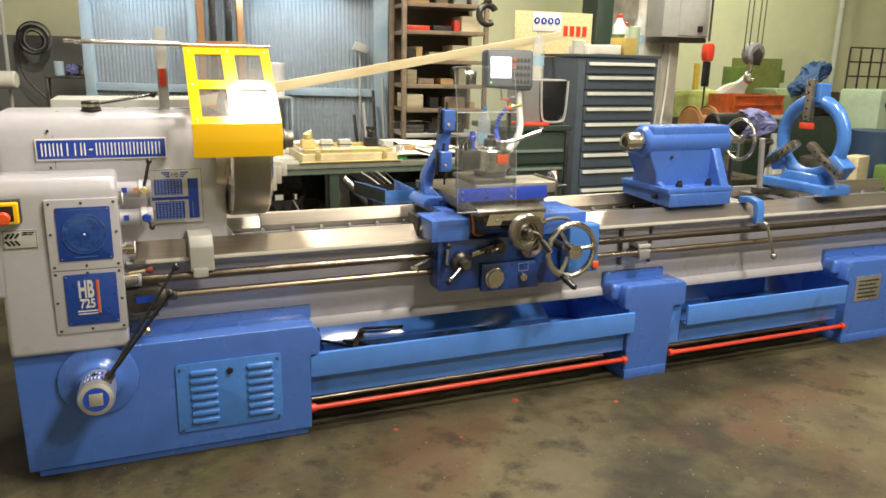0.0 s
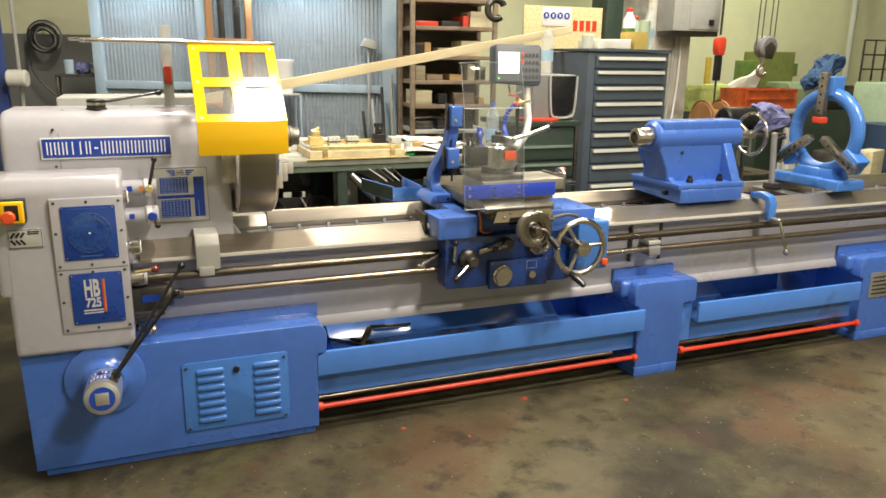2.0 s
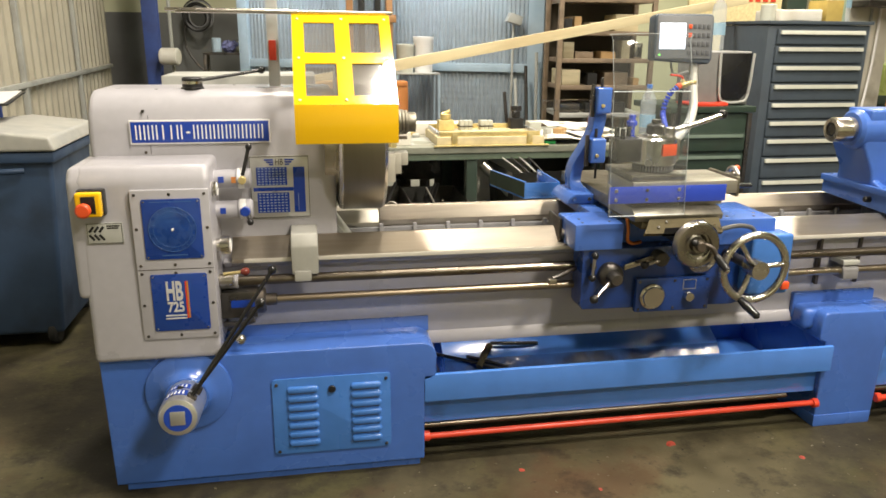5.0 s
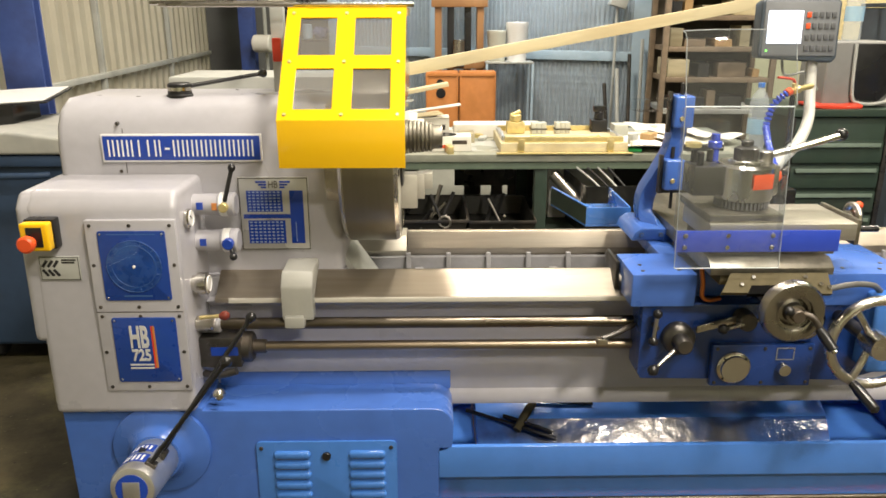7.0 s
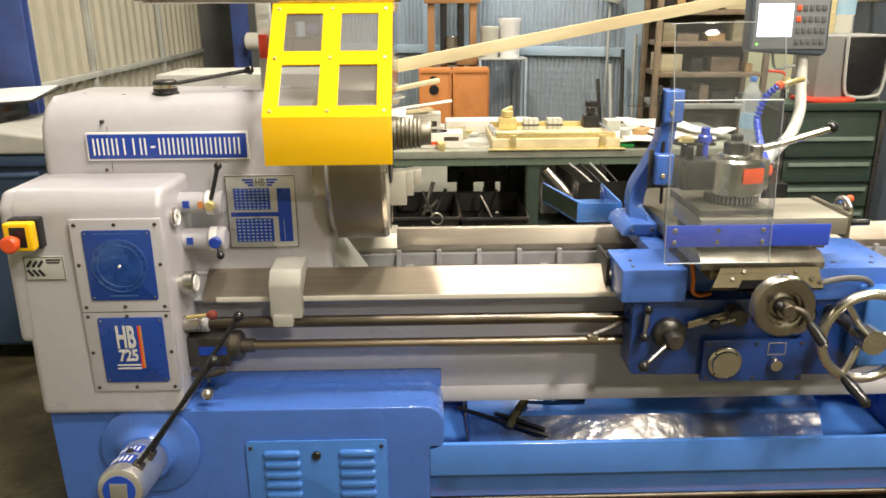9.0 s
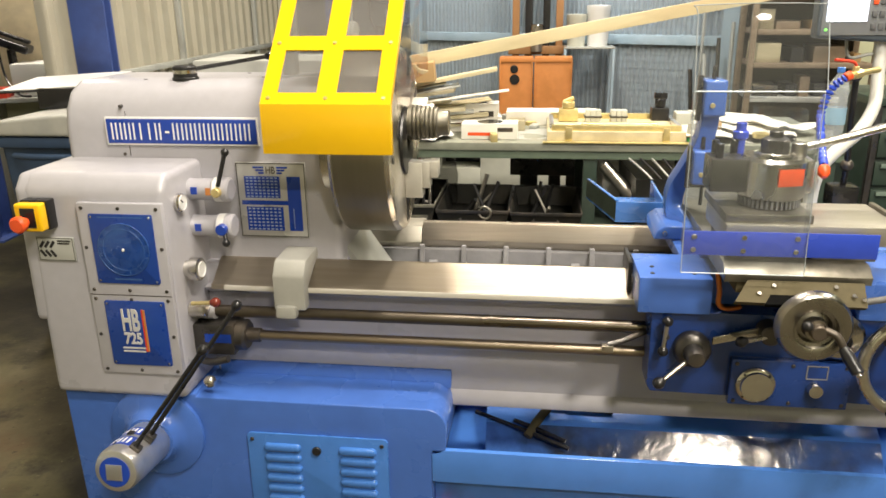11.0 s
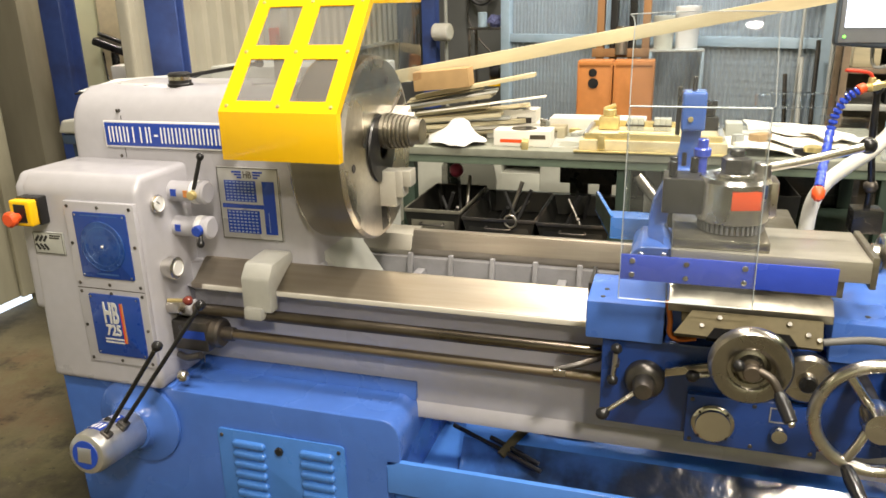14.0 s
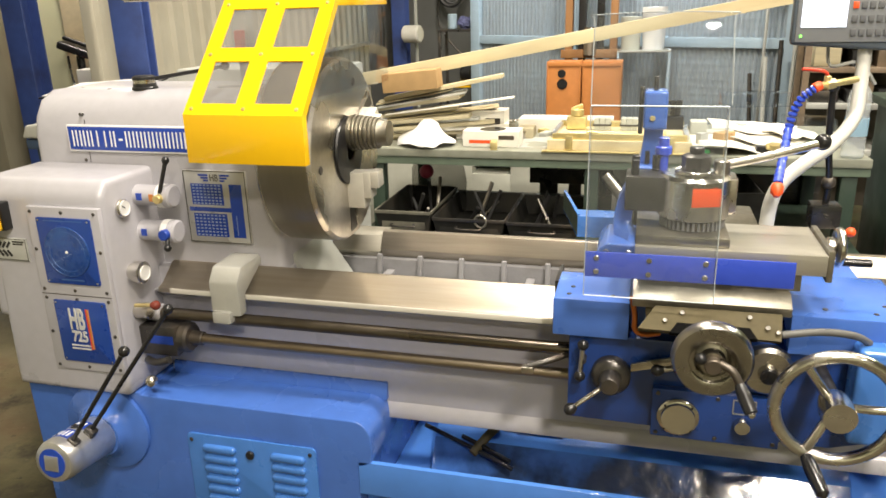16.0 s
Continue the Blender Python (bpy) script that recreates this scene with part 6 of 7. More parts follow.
for x, y, w, hh, lab in ((0.875, 1.86, 0.235, 0.135, "white tissue box with printed sides"), (0.955, 1.66, 0.255, 0.072, "white glove box with an oval opening")):
    b = thing("tissue_box", lab, "box", pose(x, y, BZ), "paper boxes")
    part("carton", block(0, w, 0, 0.13, 0.001, hh, 0.002), PAPER, b)
    part("opening", turned([(0, 0), (0.06, 0), (0.06, 0.001), (0, 0.001)], (w / 2, 0.065, hh), (0, 0, 1), 28), BLACK, b)
    part("print_bar", block(0.03, w - 0.1, -0.0012, 0.0, hh * 0.25, hh * 0.45, 0), ORANGE, b)
    part("print_bar", block(w - 0.09, w - 0.02, -0.0012, 0.0, hh * 0.5, hh * 0.75, 0), DARK_STEEL, b)
single("white_cloth", lumpy(turned([(0.13, 0), (0.12, 0.02), (0.07, 0.06), (0.03, 0.1), (0, 0.105)], (0.78, 1.69, BZ + 0.012), (0, 0, 1), 28), 0.022, 14, 1), WHITE, "crumpled white cloth on the bench", "cloth")
box_tray = thing("gauge_tray", "pale wooden tray with brass rails and gauge blocks", "tray", pose(1.345, 1.6, BZ, 0, 0, 0))
part("board", block(0, 0.6, 0, 0.42, 0.001, 0.05, 0.003), material("tray_wood", (0.62, 0.54, 0.34), 0.5, grain=0.15, dirt=(0.5, 0.42, 0.25), dirt_scale=6), box_tray)
for y in (0.02, 0.39):
    part("rail", block(0.02, 0.58, y, y + 0.02, 0.05, 0.075, 0.002), BRASS, box_tray)
for x in (0.01, 0.57):
    part("side_rail", block(x, x + 0.02, 0.045, 0.385, 0.05, 0.07, 0.002), ALU, box_tray)
part("cover_strip", block(0.08, 0.45, 0.05, 0.12, 0.05, 0.062, 0.002), BRASS, box_tray)
part("rule", block(0.08, 0.2, 0.135, 0.17, 0.05, 0.056, 0.001), WHITE, box_tray)
part("edge_lip", block(-0.02, 0.62, -0.03, -0.002, 0.001, 0.008, 0.002), BRASS, box_tray)
for x in (0.08, 0.5):
    part("stop", block(x, x + 0.03, -0.012, -0.001, 0.01, 0.07, 0.002), BRASS, box_tray)
single("lathe_dog", joined(block(1.4, 1.49, 1.87, 1.94, 0.992, 1.05, 0.006), rod((1.445, 1.905, 1.05), (1.445, 1.905, 1.085), 0.03), rod((1.42, 1.905, 1.08), (1.47, 1.905, 1.1), 0.01)), BRASS, "brass clamp block on the tray", "clamp block")
for x in (1.56, 1.68):
    b = thing("gauge_block", "stack of pale gauge blocks on the tray", "gauge block", pose(x, 1.87, 0.991), "gauge blocks")
    for k in range(3):
        part("block", block(-0.035 + k * 0.025, -0.012 + k * 0.025, 0, 0.06, 0, 0.055, 0.002), CREAM, b)
    part("strap", block(-0.04, 0.042, -0.004, 0.064, 0.02, 0.028, 0.001), DARK_STEEL, b)
single("dark_fixture", joined(block(1.84, 1.92, 1.93, 2.0, BZ + 0.001, 1.05, 0.006), rod((1.88, 1.965, 1.05), (1.88, 1.965, 1.09), 0.025), block(1.85, 1.91, 1.95, 1.98, 1.09, 1.12, 0.004)), BLACK, "small dark tooling fixture on the bench", "fixture")
single("tool_box", block(1.95, 2.02, 1.9, 2.0, BZ + 0.001, 1.03, 0.004), CREAM, "small cream box on the bench", "box")
single("white_case", block(1.14, 1.6, 2.08, 2.22, BZ + 0.001, BZ + 0.07, 0.006), PAPER, "long white carton on the bench", "box")
for k in range(5):
    single("paper_sheet", lumpy(moved(block(0, 0.3, 0, 0.21, 0, 0.002, 0), pose(2.0 + 0.05 * (k % 3), 1.72 + 0.06 * k, BZ + 0.003 + 0.004 * k, 0, 0, random.uniform(-25, 25))), 0.012, 5, 3), PAPER, "loose paper sheet lying on the bench", "paper", group="papers on the bench")
single("black_file", block(2.2, 2.42, 1.65, 1.7, BZ + 0.001, BZ + 0.03, 0.006), BLACK, "black tool handle on the bench", "tool")
single("green_sponge", lumpy(block(1.96, 2.02, 1.62, 1.66, BZ + 0.001, BZ + 0.02, 0.006), 0.004, 20), material("bright_green", (0.03, 0.4, 0.1), 0.6), "bright green scrap on the bench", "scrap")
single("clear_case", block(2.36, 2.56, 1.95, 2.15, BZ + 0.001, BZ + 0.1, 0.006), CLEAR, "clear plastic case on the bench", "case")


single("tool_sheet", lumpy(moved(block(0, 0.34, 0, 0.25, 0, 0.003, 0), pose(1.12, 1.66, BZ + 0.002, 0, 0, 9)), 0.01, 6, 3), PALE_GREY, "crumpled grey plastic sheet on the bench", "sheet")
single("clear_case", moved(block(0, 0.3, 0, 0.12, 0, 0.06, 0.008), pose(2.1, 2.0, BZ + 0.14, 0, 0, 12)), CLEAR, "clear plastic lid on the bench", "case")
for k, (x, y, w) in enumerate(((1.42, 1.66, 0.2), (1.55, 1.69, 0.26), (1.5, 1.74, 0.34))):
    single("gauge_rod", rod((x, y, BZ + 0.062), (x + w, y + 0.01, BZ + 0.062), 0.008, seg=12), BRASS if k else TURNED, "brass gauge rod on the wooden tray", "rod", group="rods on the tray")

for k, (x, y, w, turn) in enumerate(((1.98, 1.62, 0.3, 8), (2.16, 1.7, 0.34, -14), (2.3, 1.78, 0.28, 30), (2.08, 1.86, 0.36, 4))):
    single("crumpled_paper", lumpy(moved(block(-w / 2, w / 2, -0.11, 0.11, 0, 0.004, 0), pose(x + 0.12, y + 0.1, BZ + 0.028 + 0.012 * k, 3, 4, turn)), 0.035, 7, 4), PAPER, "large crumpled white paper on the bench", "paper", group="papers on the bench")

# small parts scattered on the bench
for k in range(34):
    x, y = random.uniform(1.1, 2.5), random.uniform(1.62, 2.36)
    if 1.3 < x < 1.98 and y < 2.06:
        continue
    mat = random.choice((PAPER, CARD, TURNED, DARK_STEEL, CREAM, PALE_GREY, BRASS))
    w, d, hh = random.uniform(0.03, 0.12), random.uniform(0.03, 0.09), random.uniform(0.01, 0.06)
    bm = block(-w / 2, w / 2, -d / 2, d / 2, 0.0005, hh, 0.003) if k % 3 else turned([(0, 0.0005), (d / 2, 0.0005), (d / 2, hh), (d / 3, hh + 0.004), (0, hh + 0.004)], (0, 0, 0), (0, 0, 1), 18)
    single("small_part", bm, mat, "small tool, box or turned part on the bench", "small part", pose(x, y, BZ + 0.021 if 1.9 < x < 2.35 and y < 2.2 else BZ, 0, 0, random.uniform(0, 90)), "small parts on the bench")
for k in range(6):
    a = random.uniform(0, 3)
    x, y = random.uniform(0.6, 1.2), random.uniform(2.0, 2.35)
    single("steel_bar", rod((x, y, BZ + 0.013), (x + 0.3 * math.cos(a), min(2.4, y + 0.06 * math.sin(a)), BZ + 0.013), 0.012, seg=12), TURNED, "short steel bar on the bench", "bar", group="bars on the bench")


def bottle(x, y, z, label):
    b = thing("water_bottle", label, "bottle", pose(x, y, z), "water bottles")
    prof = [(0, 0), (0.036, 0.0), (0.042, 0.008)]
    for k in range(8):
        prof += [(0.043, 0.02 + k * 0.024), (0.0395, 0.032 + k * 0.024)]
    prof += [(0.043, 0.22), (0.036, 0.26), (0.014, 0.295), (0.014, 0.315)]
    part("shell", turned(prof, (0, 0, 0), (0, 0, 1), 28), BOTTLE, b)
    part("cap", rod((0, 0, 0.302), (0, 0, 0.325), 0.016), CLEAR if z > 1.2 else PALE_BLUE, b)
    part("band", turned([(0.0435, 0), (0.0435, 0.07)], (0, 0, 0.09), (0, 0, 1), 28), BAND, b)


bottle(2.55, 1.62, BZ, "clear plastic water bottle standing on the bench")

# green drawer unit with a black box on it
PULL_GREEN = material("worn_green_edge", (0.15, 0.2, 0.16), 0.45, grain=0.1)
unit = thing("drawer_unit", "dark green steel drawer unit beside the bench", "drawer unit", pose(2.75, 1.7, 0))
part("body", block(0.02, 0.48, 0.02, 0.5, 0, 1.09, 0.004), BENCH_GREEN, unit)
part("top", block(-0.02, 0.52, 0, 0.52, 1.095, 1.13, 0.004), BENCH_GREEN, unit)
for x in (0.0, 0.475):
    part("post", block(x, x + 0.025, 0.0, 0.03, 0, 1.09, 0.002), DARK_STEEL, unit)
for k in range(7):
    d = part("drawer", block(0.03, 0.47, 0.002, 0.02, 0.12 + k * 0.125, 0.225 + k * 0.125, 0.004), BENCH_GREEN, unit)
    part("pull", prism([(-0.012, 0.2 + k * 0.125), (0.001, 0.2 + k * 0.125), (0.001, 0.215 + k * 0.125), (-0.01, 0.22 + k * 0.125)], "x", 0.05, 0.45, 0.001), PULL_GREEN, d)
single("red_rag", lumpy(block(2.86, 3.1, 1.72, 1.9, 1.132, 1.15, 0.006), 0.01, 14, 3), RED, "red rag on the drawer unit", "rag")
blk = thing("machine_cover", "black and grey moulded machine cover on the drawer unit", "cover", pose(2.93, 1.76, 1.131))
part("shell", block(0, 0.33, 0.03, 0.3, 0, 0.31, 0.012, 3), material("cover_grey", (0.2, 0.2, 0.19), 0.5), blk)
part("dark_face", prism([(0.14, 0.06), (0.18, 0.03), (0.27, 0.03), (0.31, 0.07), (0.325, 0.3), (0.125, 0.3)], "y", 0.018, 0.032, 0.004), BLACK, blk)
part("rim", pipe([(0.12, 0.015, 0.3), (0.135, 0.015, 0.06), (0.18, 0.015, 0.02), (0.27, 0.015, 0.02), (0.318, 0.015, 0.06), (0.333, 0.015, 0.3)], 0.008, 8), PALE_GREY, blk)
bottle(3.1, 1.93, 1.442, "empty clear bottle on the machine cover")

# slate drawer cabinet
cab = thing("tool_cabinet", "tall slate-grey tool cabinet with ten drawers", "cabinet", pose(3.62, 2.2, 0))
part("carcass", block(0, 0.74, 0.022, 0.6, 0, 1.6, 0.005), CABINET_GREY, cab)
part("top", block(-0.01, 0.75, 0.0, 0.61, 1.603, 1.625, 0.004), CABINET_GREY, cab)
zs = [0.06, 0.26, 0.44, 0.6, 0.75, 0.88, 1.0, 1.12, 1.24, 1.36, 1.48, 1.585]
for z0, z1 in zip(zs, zs[1:]):
    d = part("drawer", block(0.06, 0.7, 0.0, 0.02, z0, z1 - 0.012, 0.004), CABINET_GREY, cab)
    part("pull", prism([(-0.022, z1 - 0.045), (-0.001, z1 - 0.045), (-0.001, z1 - 0.02), (-0.014, z1 - 0.02)], "x", 0.075, 0.685, 0.002), CREAM, d, "cream grip strip")
for x, hgt, r, mat, lab in ((0.1, 0.1, 0.05, CREAM, "cream tin on the tool cabinet"), (0.62, 0.22, 0.045, PALE_GREEN, "green tin on the tool cabinet")):
    single("tin", turned([(0, 0), (r, 0), (r, hgt), (r * 0.9, hgt + 0.005), (0, hgt + 0.005)], (3.62 + x, 2.4, 1.626), (0, 0, 1), 24), mat, lab, "tin", group="tins on the cabinet")
single("folded_film", lumpy(block(3.75, 4.05, 2.3, 2.6, 1.626, 1.7, 0.01), 0.015, 9, 2), PAPER, "folded pale packaging on the tool cabinet", "packaging")
single("yellow_box", block(4.08, 4.2, 2.3, 2.5, 1.626, 1.76, 0.004), material("mustard_carton", (0.5, 0.37, 0.1), 0.6, grain=0.1), "yellow box on the tool cabinet", "box")
for x, hgt, mat, lab in ((4.24, 0.3, WHITE, "white canister with a red cap on the cabinet"), (4.3, 0.24, PALE_GREEN, "pale green canister on the cabinet")):
    c = thing("canister", lab, "canister", pose(x, 2.62, 1.626), "canisters on the cabinet")
    part("body", turned([(0, 0), (0.05, 0), (0.052, 0.01), (0.052, hgt * 0.8), (0.03, hgt * 0.92), (0.022, hgt), (0, hgt)], (0, 0, 0), (0, 0, 1), 24), mat, c)
    part("cap", rod((0, 0, hgt), (0, 0, hgt + 0.03), 0.026), RED, c)
    part("band", turned([(0.0525, 0), (0.0525, 0.08)], (0, 0, hgt * 0.3), (0, 0, 1), 24), GREEN if mat is WHITE else WHITE, c)
bottle(4.28, 2.4, 1.626, "clear bottle on the tool cabinet")

# shelving with boxes
rack = thing("storage_shelf", "brown steel storage shelf filled with tools and boxes", "shelf", pose(2.72, 3.75, 0, 0, 0, -4))
for x in (0.0, 0.79):
    for y in (0.0, 0.45):
        part("upright", block(x, x + 0.04, y, y + 0.04, 0, 2.7, 0.002), RUST, rack)
for z in (0.55, 0.85, 1.08, 1.3, 1.52, 1.78, 2.02, 2.18, 2.35):
    part("shelf", block(0.042, 0.788, 0.0, 0.49, z, z + 0.035, 0.003), PALE_GREY if int(z * 100) % 2 else RUST, rack)
part("back", block(0.0, 0.83, 0.492, 0.5, 0.1, 2.7, 0), material("brown_back_board", (0.09, 0.075, 0.055), 0.7, grain=0.2, scale=6, dirt=(0.12, 0.1, 0.07)), rack)
mats = [RUST, CARD, TURNED, RED, DARK_STEEL, PALE_GREY, OLD_PLANK, RUBBER, PINE, DARK_STEEL]
for z in (0.885, 1.115, 1.335, 1.555, 1.815, 2.055):
    x = 0.06
    while x < 0.7:
        w = random.uniform(0.06, 0.22)
        hgt = random.uniform(0.04, 0.15)
        if random.random() < 0.92 and x + w < 0.79:
            single("stored_part", lumpy(moved(block(0, w - 0.01, 0.05, random.uniform(0.2, 0.4), 0.0005, hgt, 0.006), pose(2.72, 3.75, z, 0, 0, -4) @ pose(x, 0, 0)), 0.004, 15), random.choice(mats), "metal part or box stored on the shelf", "stored part", group="parts on the shelf")
        x += w + random.uniform(0.0, 0.06)

# ---- behind: press, orange crate, lamp ----
press = thing("shop_press", "brown steel shop press frame beside the booth", "press", pose(1.06, 4.95, 0))
for x in (0.0, 0.11, 0.26, 0.37):
    part("column", block(x, x + 0.06, 0, 0.12, 0, 2.6, 0.004), BLACK if x in (0.11, 0.26) else WOOD, press)
for z in (1.62, 2.15, 1.1):
    part("crosshead", block(-0.03, 0.46, -0.03, -0.002, z, z + 0.07, 0.006), WOOD, press)
part("ram", rod((0.21, -0.05, 1.35), (0.21, -0.05, 1.12), 0.05), TURNED, press)
part("foot", block(-0.06, 0.42, -0.02, 0.4, 0, 0.06, 0.006), RUST, press)
single("orange_crate", joined(block(0.98, 1.25, 4.4, 4.62, 0, 1.11, 0.008), block(1.258, 1.56, 4.4, 4.62, 0, 1.11, 0.008), *[block(x, x + 0.012, 4.39, 4.4, 0.75, 1.1, 0.002) for x in (0.982, 1.236, 1.26, 1.546)], block(0.995, 1.545, 4.39, 4.3995, 1.075, 1.1, 0.002)), ORANGE_BOX, "orange painted crate with dark marks", "crate")
single("crate_mark", joined(rod((1.1, 4.399, 1.02), (1.1, 4.394, 1.02), 0.032), rod((1.105, 4.399, 0.94), (1.105, 4.394, 0.94), 0.04)), BLACK, "dark round mark on the orange crate", "mark")
tubs = thing("bucket_stand", "thin steel stand carrying white buckets", "stand", pose(1.5, 4.78, 0))
part("top", block(0.0, 0.42, 0.0, 0.3, 1.15, 1.165, 0.003), PALE_GREY, tubs)
for x in (0.0, 0.4):
    for y in (0.0, 0.28):
        part("leg", block(x, x + 0.02, y, y + 0.02, 0, 1.1495, 0.002), BOOTH_BLUE, tubs)
for x, y, r, hh, mat in ((1.78, 4.93, 0.1, 0.33, WHITE), (1.6, 4.9, 0.085, 0.26, CREAM)):
    single("white_bucket", turned([(0, 0), (r * 0.85, 0), (r * 0.97, hh * 0.88), (r, hh * 0.9), (r, hh), (0, hh + 0.005)], (x, y, 1.1655), (0, 0, 1), 28), mat, "white plastic bucket with lid", "bucket", group="buckets")
lampst = thing("stand_lamp", "small grey work lamp on a thin stand", "lamp", pose(2.6, 4.72, 0))
part("pole", rod((0, 0, 0.02), (0, 0, 1.66), 0.012), PALE_GREY, lampst)
part("base", rod((0, 0, 0), (0, 0, 0.02), 0.15), DARK_STEEL, lampst)
part("head", prism([(-0.08, 1.64), (0.06, 1.6), (0.08, 1.68), (-0.04, 1.72)], "y", -0.06, 0.04, 0.008), PALE_GREY, lampst)
for k in range(5):
    single("leaning_bar", pipe([(2.55 + 0.07 * k, 4.35, 0.0), (2.5 + 0.1 * k, 4.6, 1.0 + 0.12 * k)], 0.016, 8, 1), PALE_GREY if k % 2 else DARK_STEEL, "steel bar leaning by the booth", "bar", group="leaning bars")

# ---- left: bin, paper stand, office nook ----
wb = thing("wheeled_bin", "dark blue plastic wheeled bin with a dusty pale lid", "bin", pose(-1.16, 1.4, 0))
part("body", prism([(0.05, 0.07), (0.58, 0.07), (0.63, 0.96), (0.0, 0.96)], "y", 0.0, 0.66, 0.02, 3), BIN, wb)
part("rim", block(-0.02, 0.65, -0.03, 0.69, 0.93, 0.98, 0.012), BIN, wb)
part("lid", prism([(-0.03, 0.985), (0.66, 0.985), (0.64, 1.05), (0.35, 1.085), (0.0, 1.05)], "y", -0.04, 0.7, 0.015, 3), BIN_LID, wb)
part("handle", pipe([(0.1, -0.05, 0.9), (0.2, -0.075, 0.9), (0.42, -0.075, 0.9), (0.52, -0.05, 0.9)], 0.014), BIN, wb)
for x in (0.08, 0.5):
    for y in (0.06, 0.58):
        w = part("wheel", turned([(0, 0), (0.06, 0), (0.07, 0.01), (0.07, 0.035), (0.06, 0.045), (0, 0.045)], (x, y, 0.07), (1, 0, 0), 24), RUBBER, wb)
single("parts_box", block(-1.16, -0.96, 1.72, 1.98, 1.06, 1.16, 0.004), BLACK, "black box standing on the bin lid", "box")
stand = thing("clipboard", "black clipboard with white papers on the bin", "clipboard", pose(-1.1, 1.9, 1.175))
part("board", moved(block(-0.28, 0.28, -0.18, 0.18, -0.008, 0.0, 0.002), pose(0, 0, 0, 6, -3, 4)), BLACK, stand)
part("paper", lumpy(moved(block(-0.27, 0.26, -0.16, 0.18, 0.001, 0.004, 0), pose(0, 0, 0, 6, -3, 4)), 0.003, 6, 4), WHITE, stand, "white papers")
NOOK = pose(-2.52, 3.1, 0, 0, 0, 20)
desk = thing("desk", "pale office desk by the hall columns", "desk", NOOK)
part("top", block(-0.1, 0.75, 0, 0.5, 0.9, 0.93, 0.004), PALE_GREY, desk)
for x in (-0.08, 0.7):
    part("leg", block(x, x + 0.04, 0.02, 0.48, 0, 0.9, 0.003), PALE_GREY, desk)
single("printer", joined(block(0.15, 0.6, 0.08, 0.42, 0.931, 1.16, 0.015), block(0.2, 0.55, 0.06, 0.1, 0.96, 1.0, 0.006)), WHITE, "white printer on the desk", "printer", NOOK)
single("red_box", block(0.0, 0.12, 0.02, 0.2, 0.931, 1.0, 0.004), RED, "red box on the desk", "box", NOOK)
pb = thing("socket_board", "tan board with rows of white sockets", "socket board", NOOK)
part("board", block(-0.05, 0.75, 0.52, 0.55, 0.95, 2.6, 0.004), material("tan_board", (0.6, 0.52, 0.36), 0.6, grain=0.1), pb)
for r in range(4):
    for c in range(4):
        part("socket", block(0.28 + c * 0.075, 0.33 + c * 0.075, 0.5, 0.519, 1.2 + r * 0.13, 1.27 + r * 0.13, 0.004), WHITE, pb)
single("telephone", joined(moved(block(-0.14, 0.14, -0.09, 0.09, -0.03, 0.03, 0.02, 3), pose(0.12, 0.3, 1.29, 0, 22, 0)), moved(block(-0.13, 0.13, -0.025, 0.025, 0.03, 0.06, 0.012, 3), pose(0.12, 0.3, 1.3, 0, 22, 0)), rod((0.12, 0.3, 0.931), (0.12, 0.3, 1.25), 0.03)), BLACK, "black telephone on a stand", "telephone", NOOK)
single("phone_cord", pipe([(0.05, 0.25, 1.25), (0.1, 0.15, 1.05), (0.2, 0.05, 0.95), (0.28, 0.02, 0.94)], 0.008, 8), BLACK, "coiled black telephone cord on the desk", "cord", NOOK)

# ---- far left wall: cable coil, hose roll, yellow trolley ----
coil = thing("cable_coil", "coil of dark cable hung on the wall", "cable", pose(-0.62, 7.75, 1.72))
for k in range(9):
    part("turn", ring((0.012 * math.sin(2.1 * k), -0.022 * (k % 4), -0.012 * (k % 5)), (0.05 * k, 1, 0.06 * math.cos(k)), 0.185 - 0.009 * k, 0.0095, 32, 8), CASTING if k % 3 == 1 else RUBBER, coil)
part("hook", rod((0, 0.25, 0.14), (0, -0.08, 0.14), 0.012), DARK_STEEL, coil)
part("tail", pipe([(-0.15, 0, 0), (-0.17, 0, -0.4), (0.1, 0, -0.75), (0.4, 0, -0.9)], 0.013, 8), DARK_STEEL, coil)
single("hose_roll", joined(rod((-0.93, 6.75, 1.25), (-0.73, 6.71, 1.25), 0.095, seg=28)), PAPER, "pale paper roll on a wall holder", "roll")
single("roll_post", rod((-0.82, 6.85, 0), (-0.82, 6.85, 2.6), 0.02), PALE_GREY, "thin grey pipe post", "post")
yt = thing("yellow_trolley", "small dark trolley with a yellow shelf, cans and cloths", "trolley", pose(-0.42, 6.3, 0))
for x in (0, 0.4):
    for y in (0, 0.3):
        part("leg", block(x, x + 0.03, y, y + 0.03, 0, 1.28, 0.003), DARK_STEEL, yt)
part("deck", block(0.0, 0.43, 0, 0.33, 1.281, 1.305, 0.003), DARK_STEEL, yt)
part("deck", block(0.035, 0.395, 0.035, 0.295, 0.7, 0.72, 0.003), YELLOW, yt)
single("can", rod((-0.28, 6.4, 1.306), (-0.28, 6.4, 1.46), 0.05), BOOTH_BLUE, "pale blue can on the trolley", "can")
single("dark_motor", rod((-0.2, 6.45, 0.85), (-0.08, 6.45, 0.85), 0.11), BLACK, "dark motor on the trolley shelf", "motor")

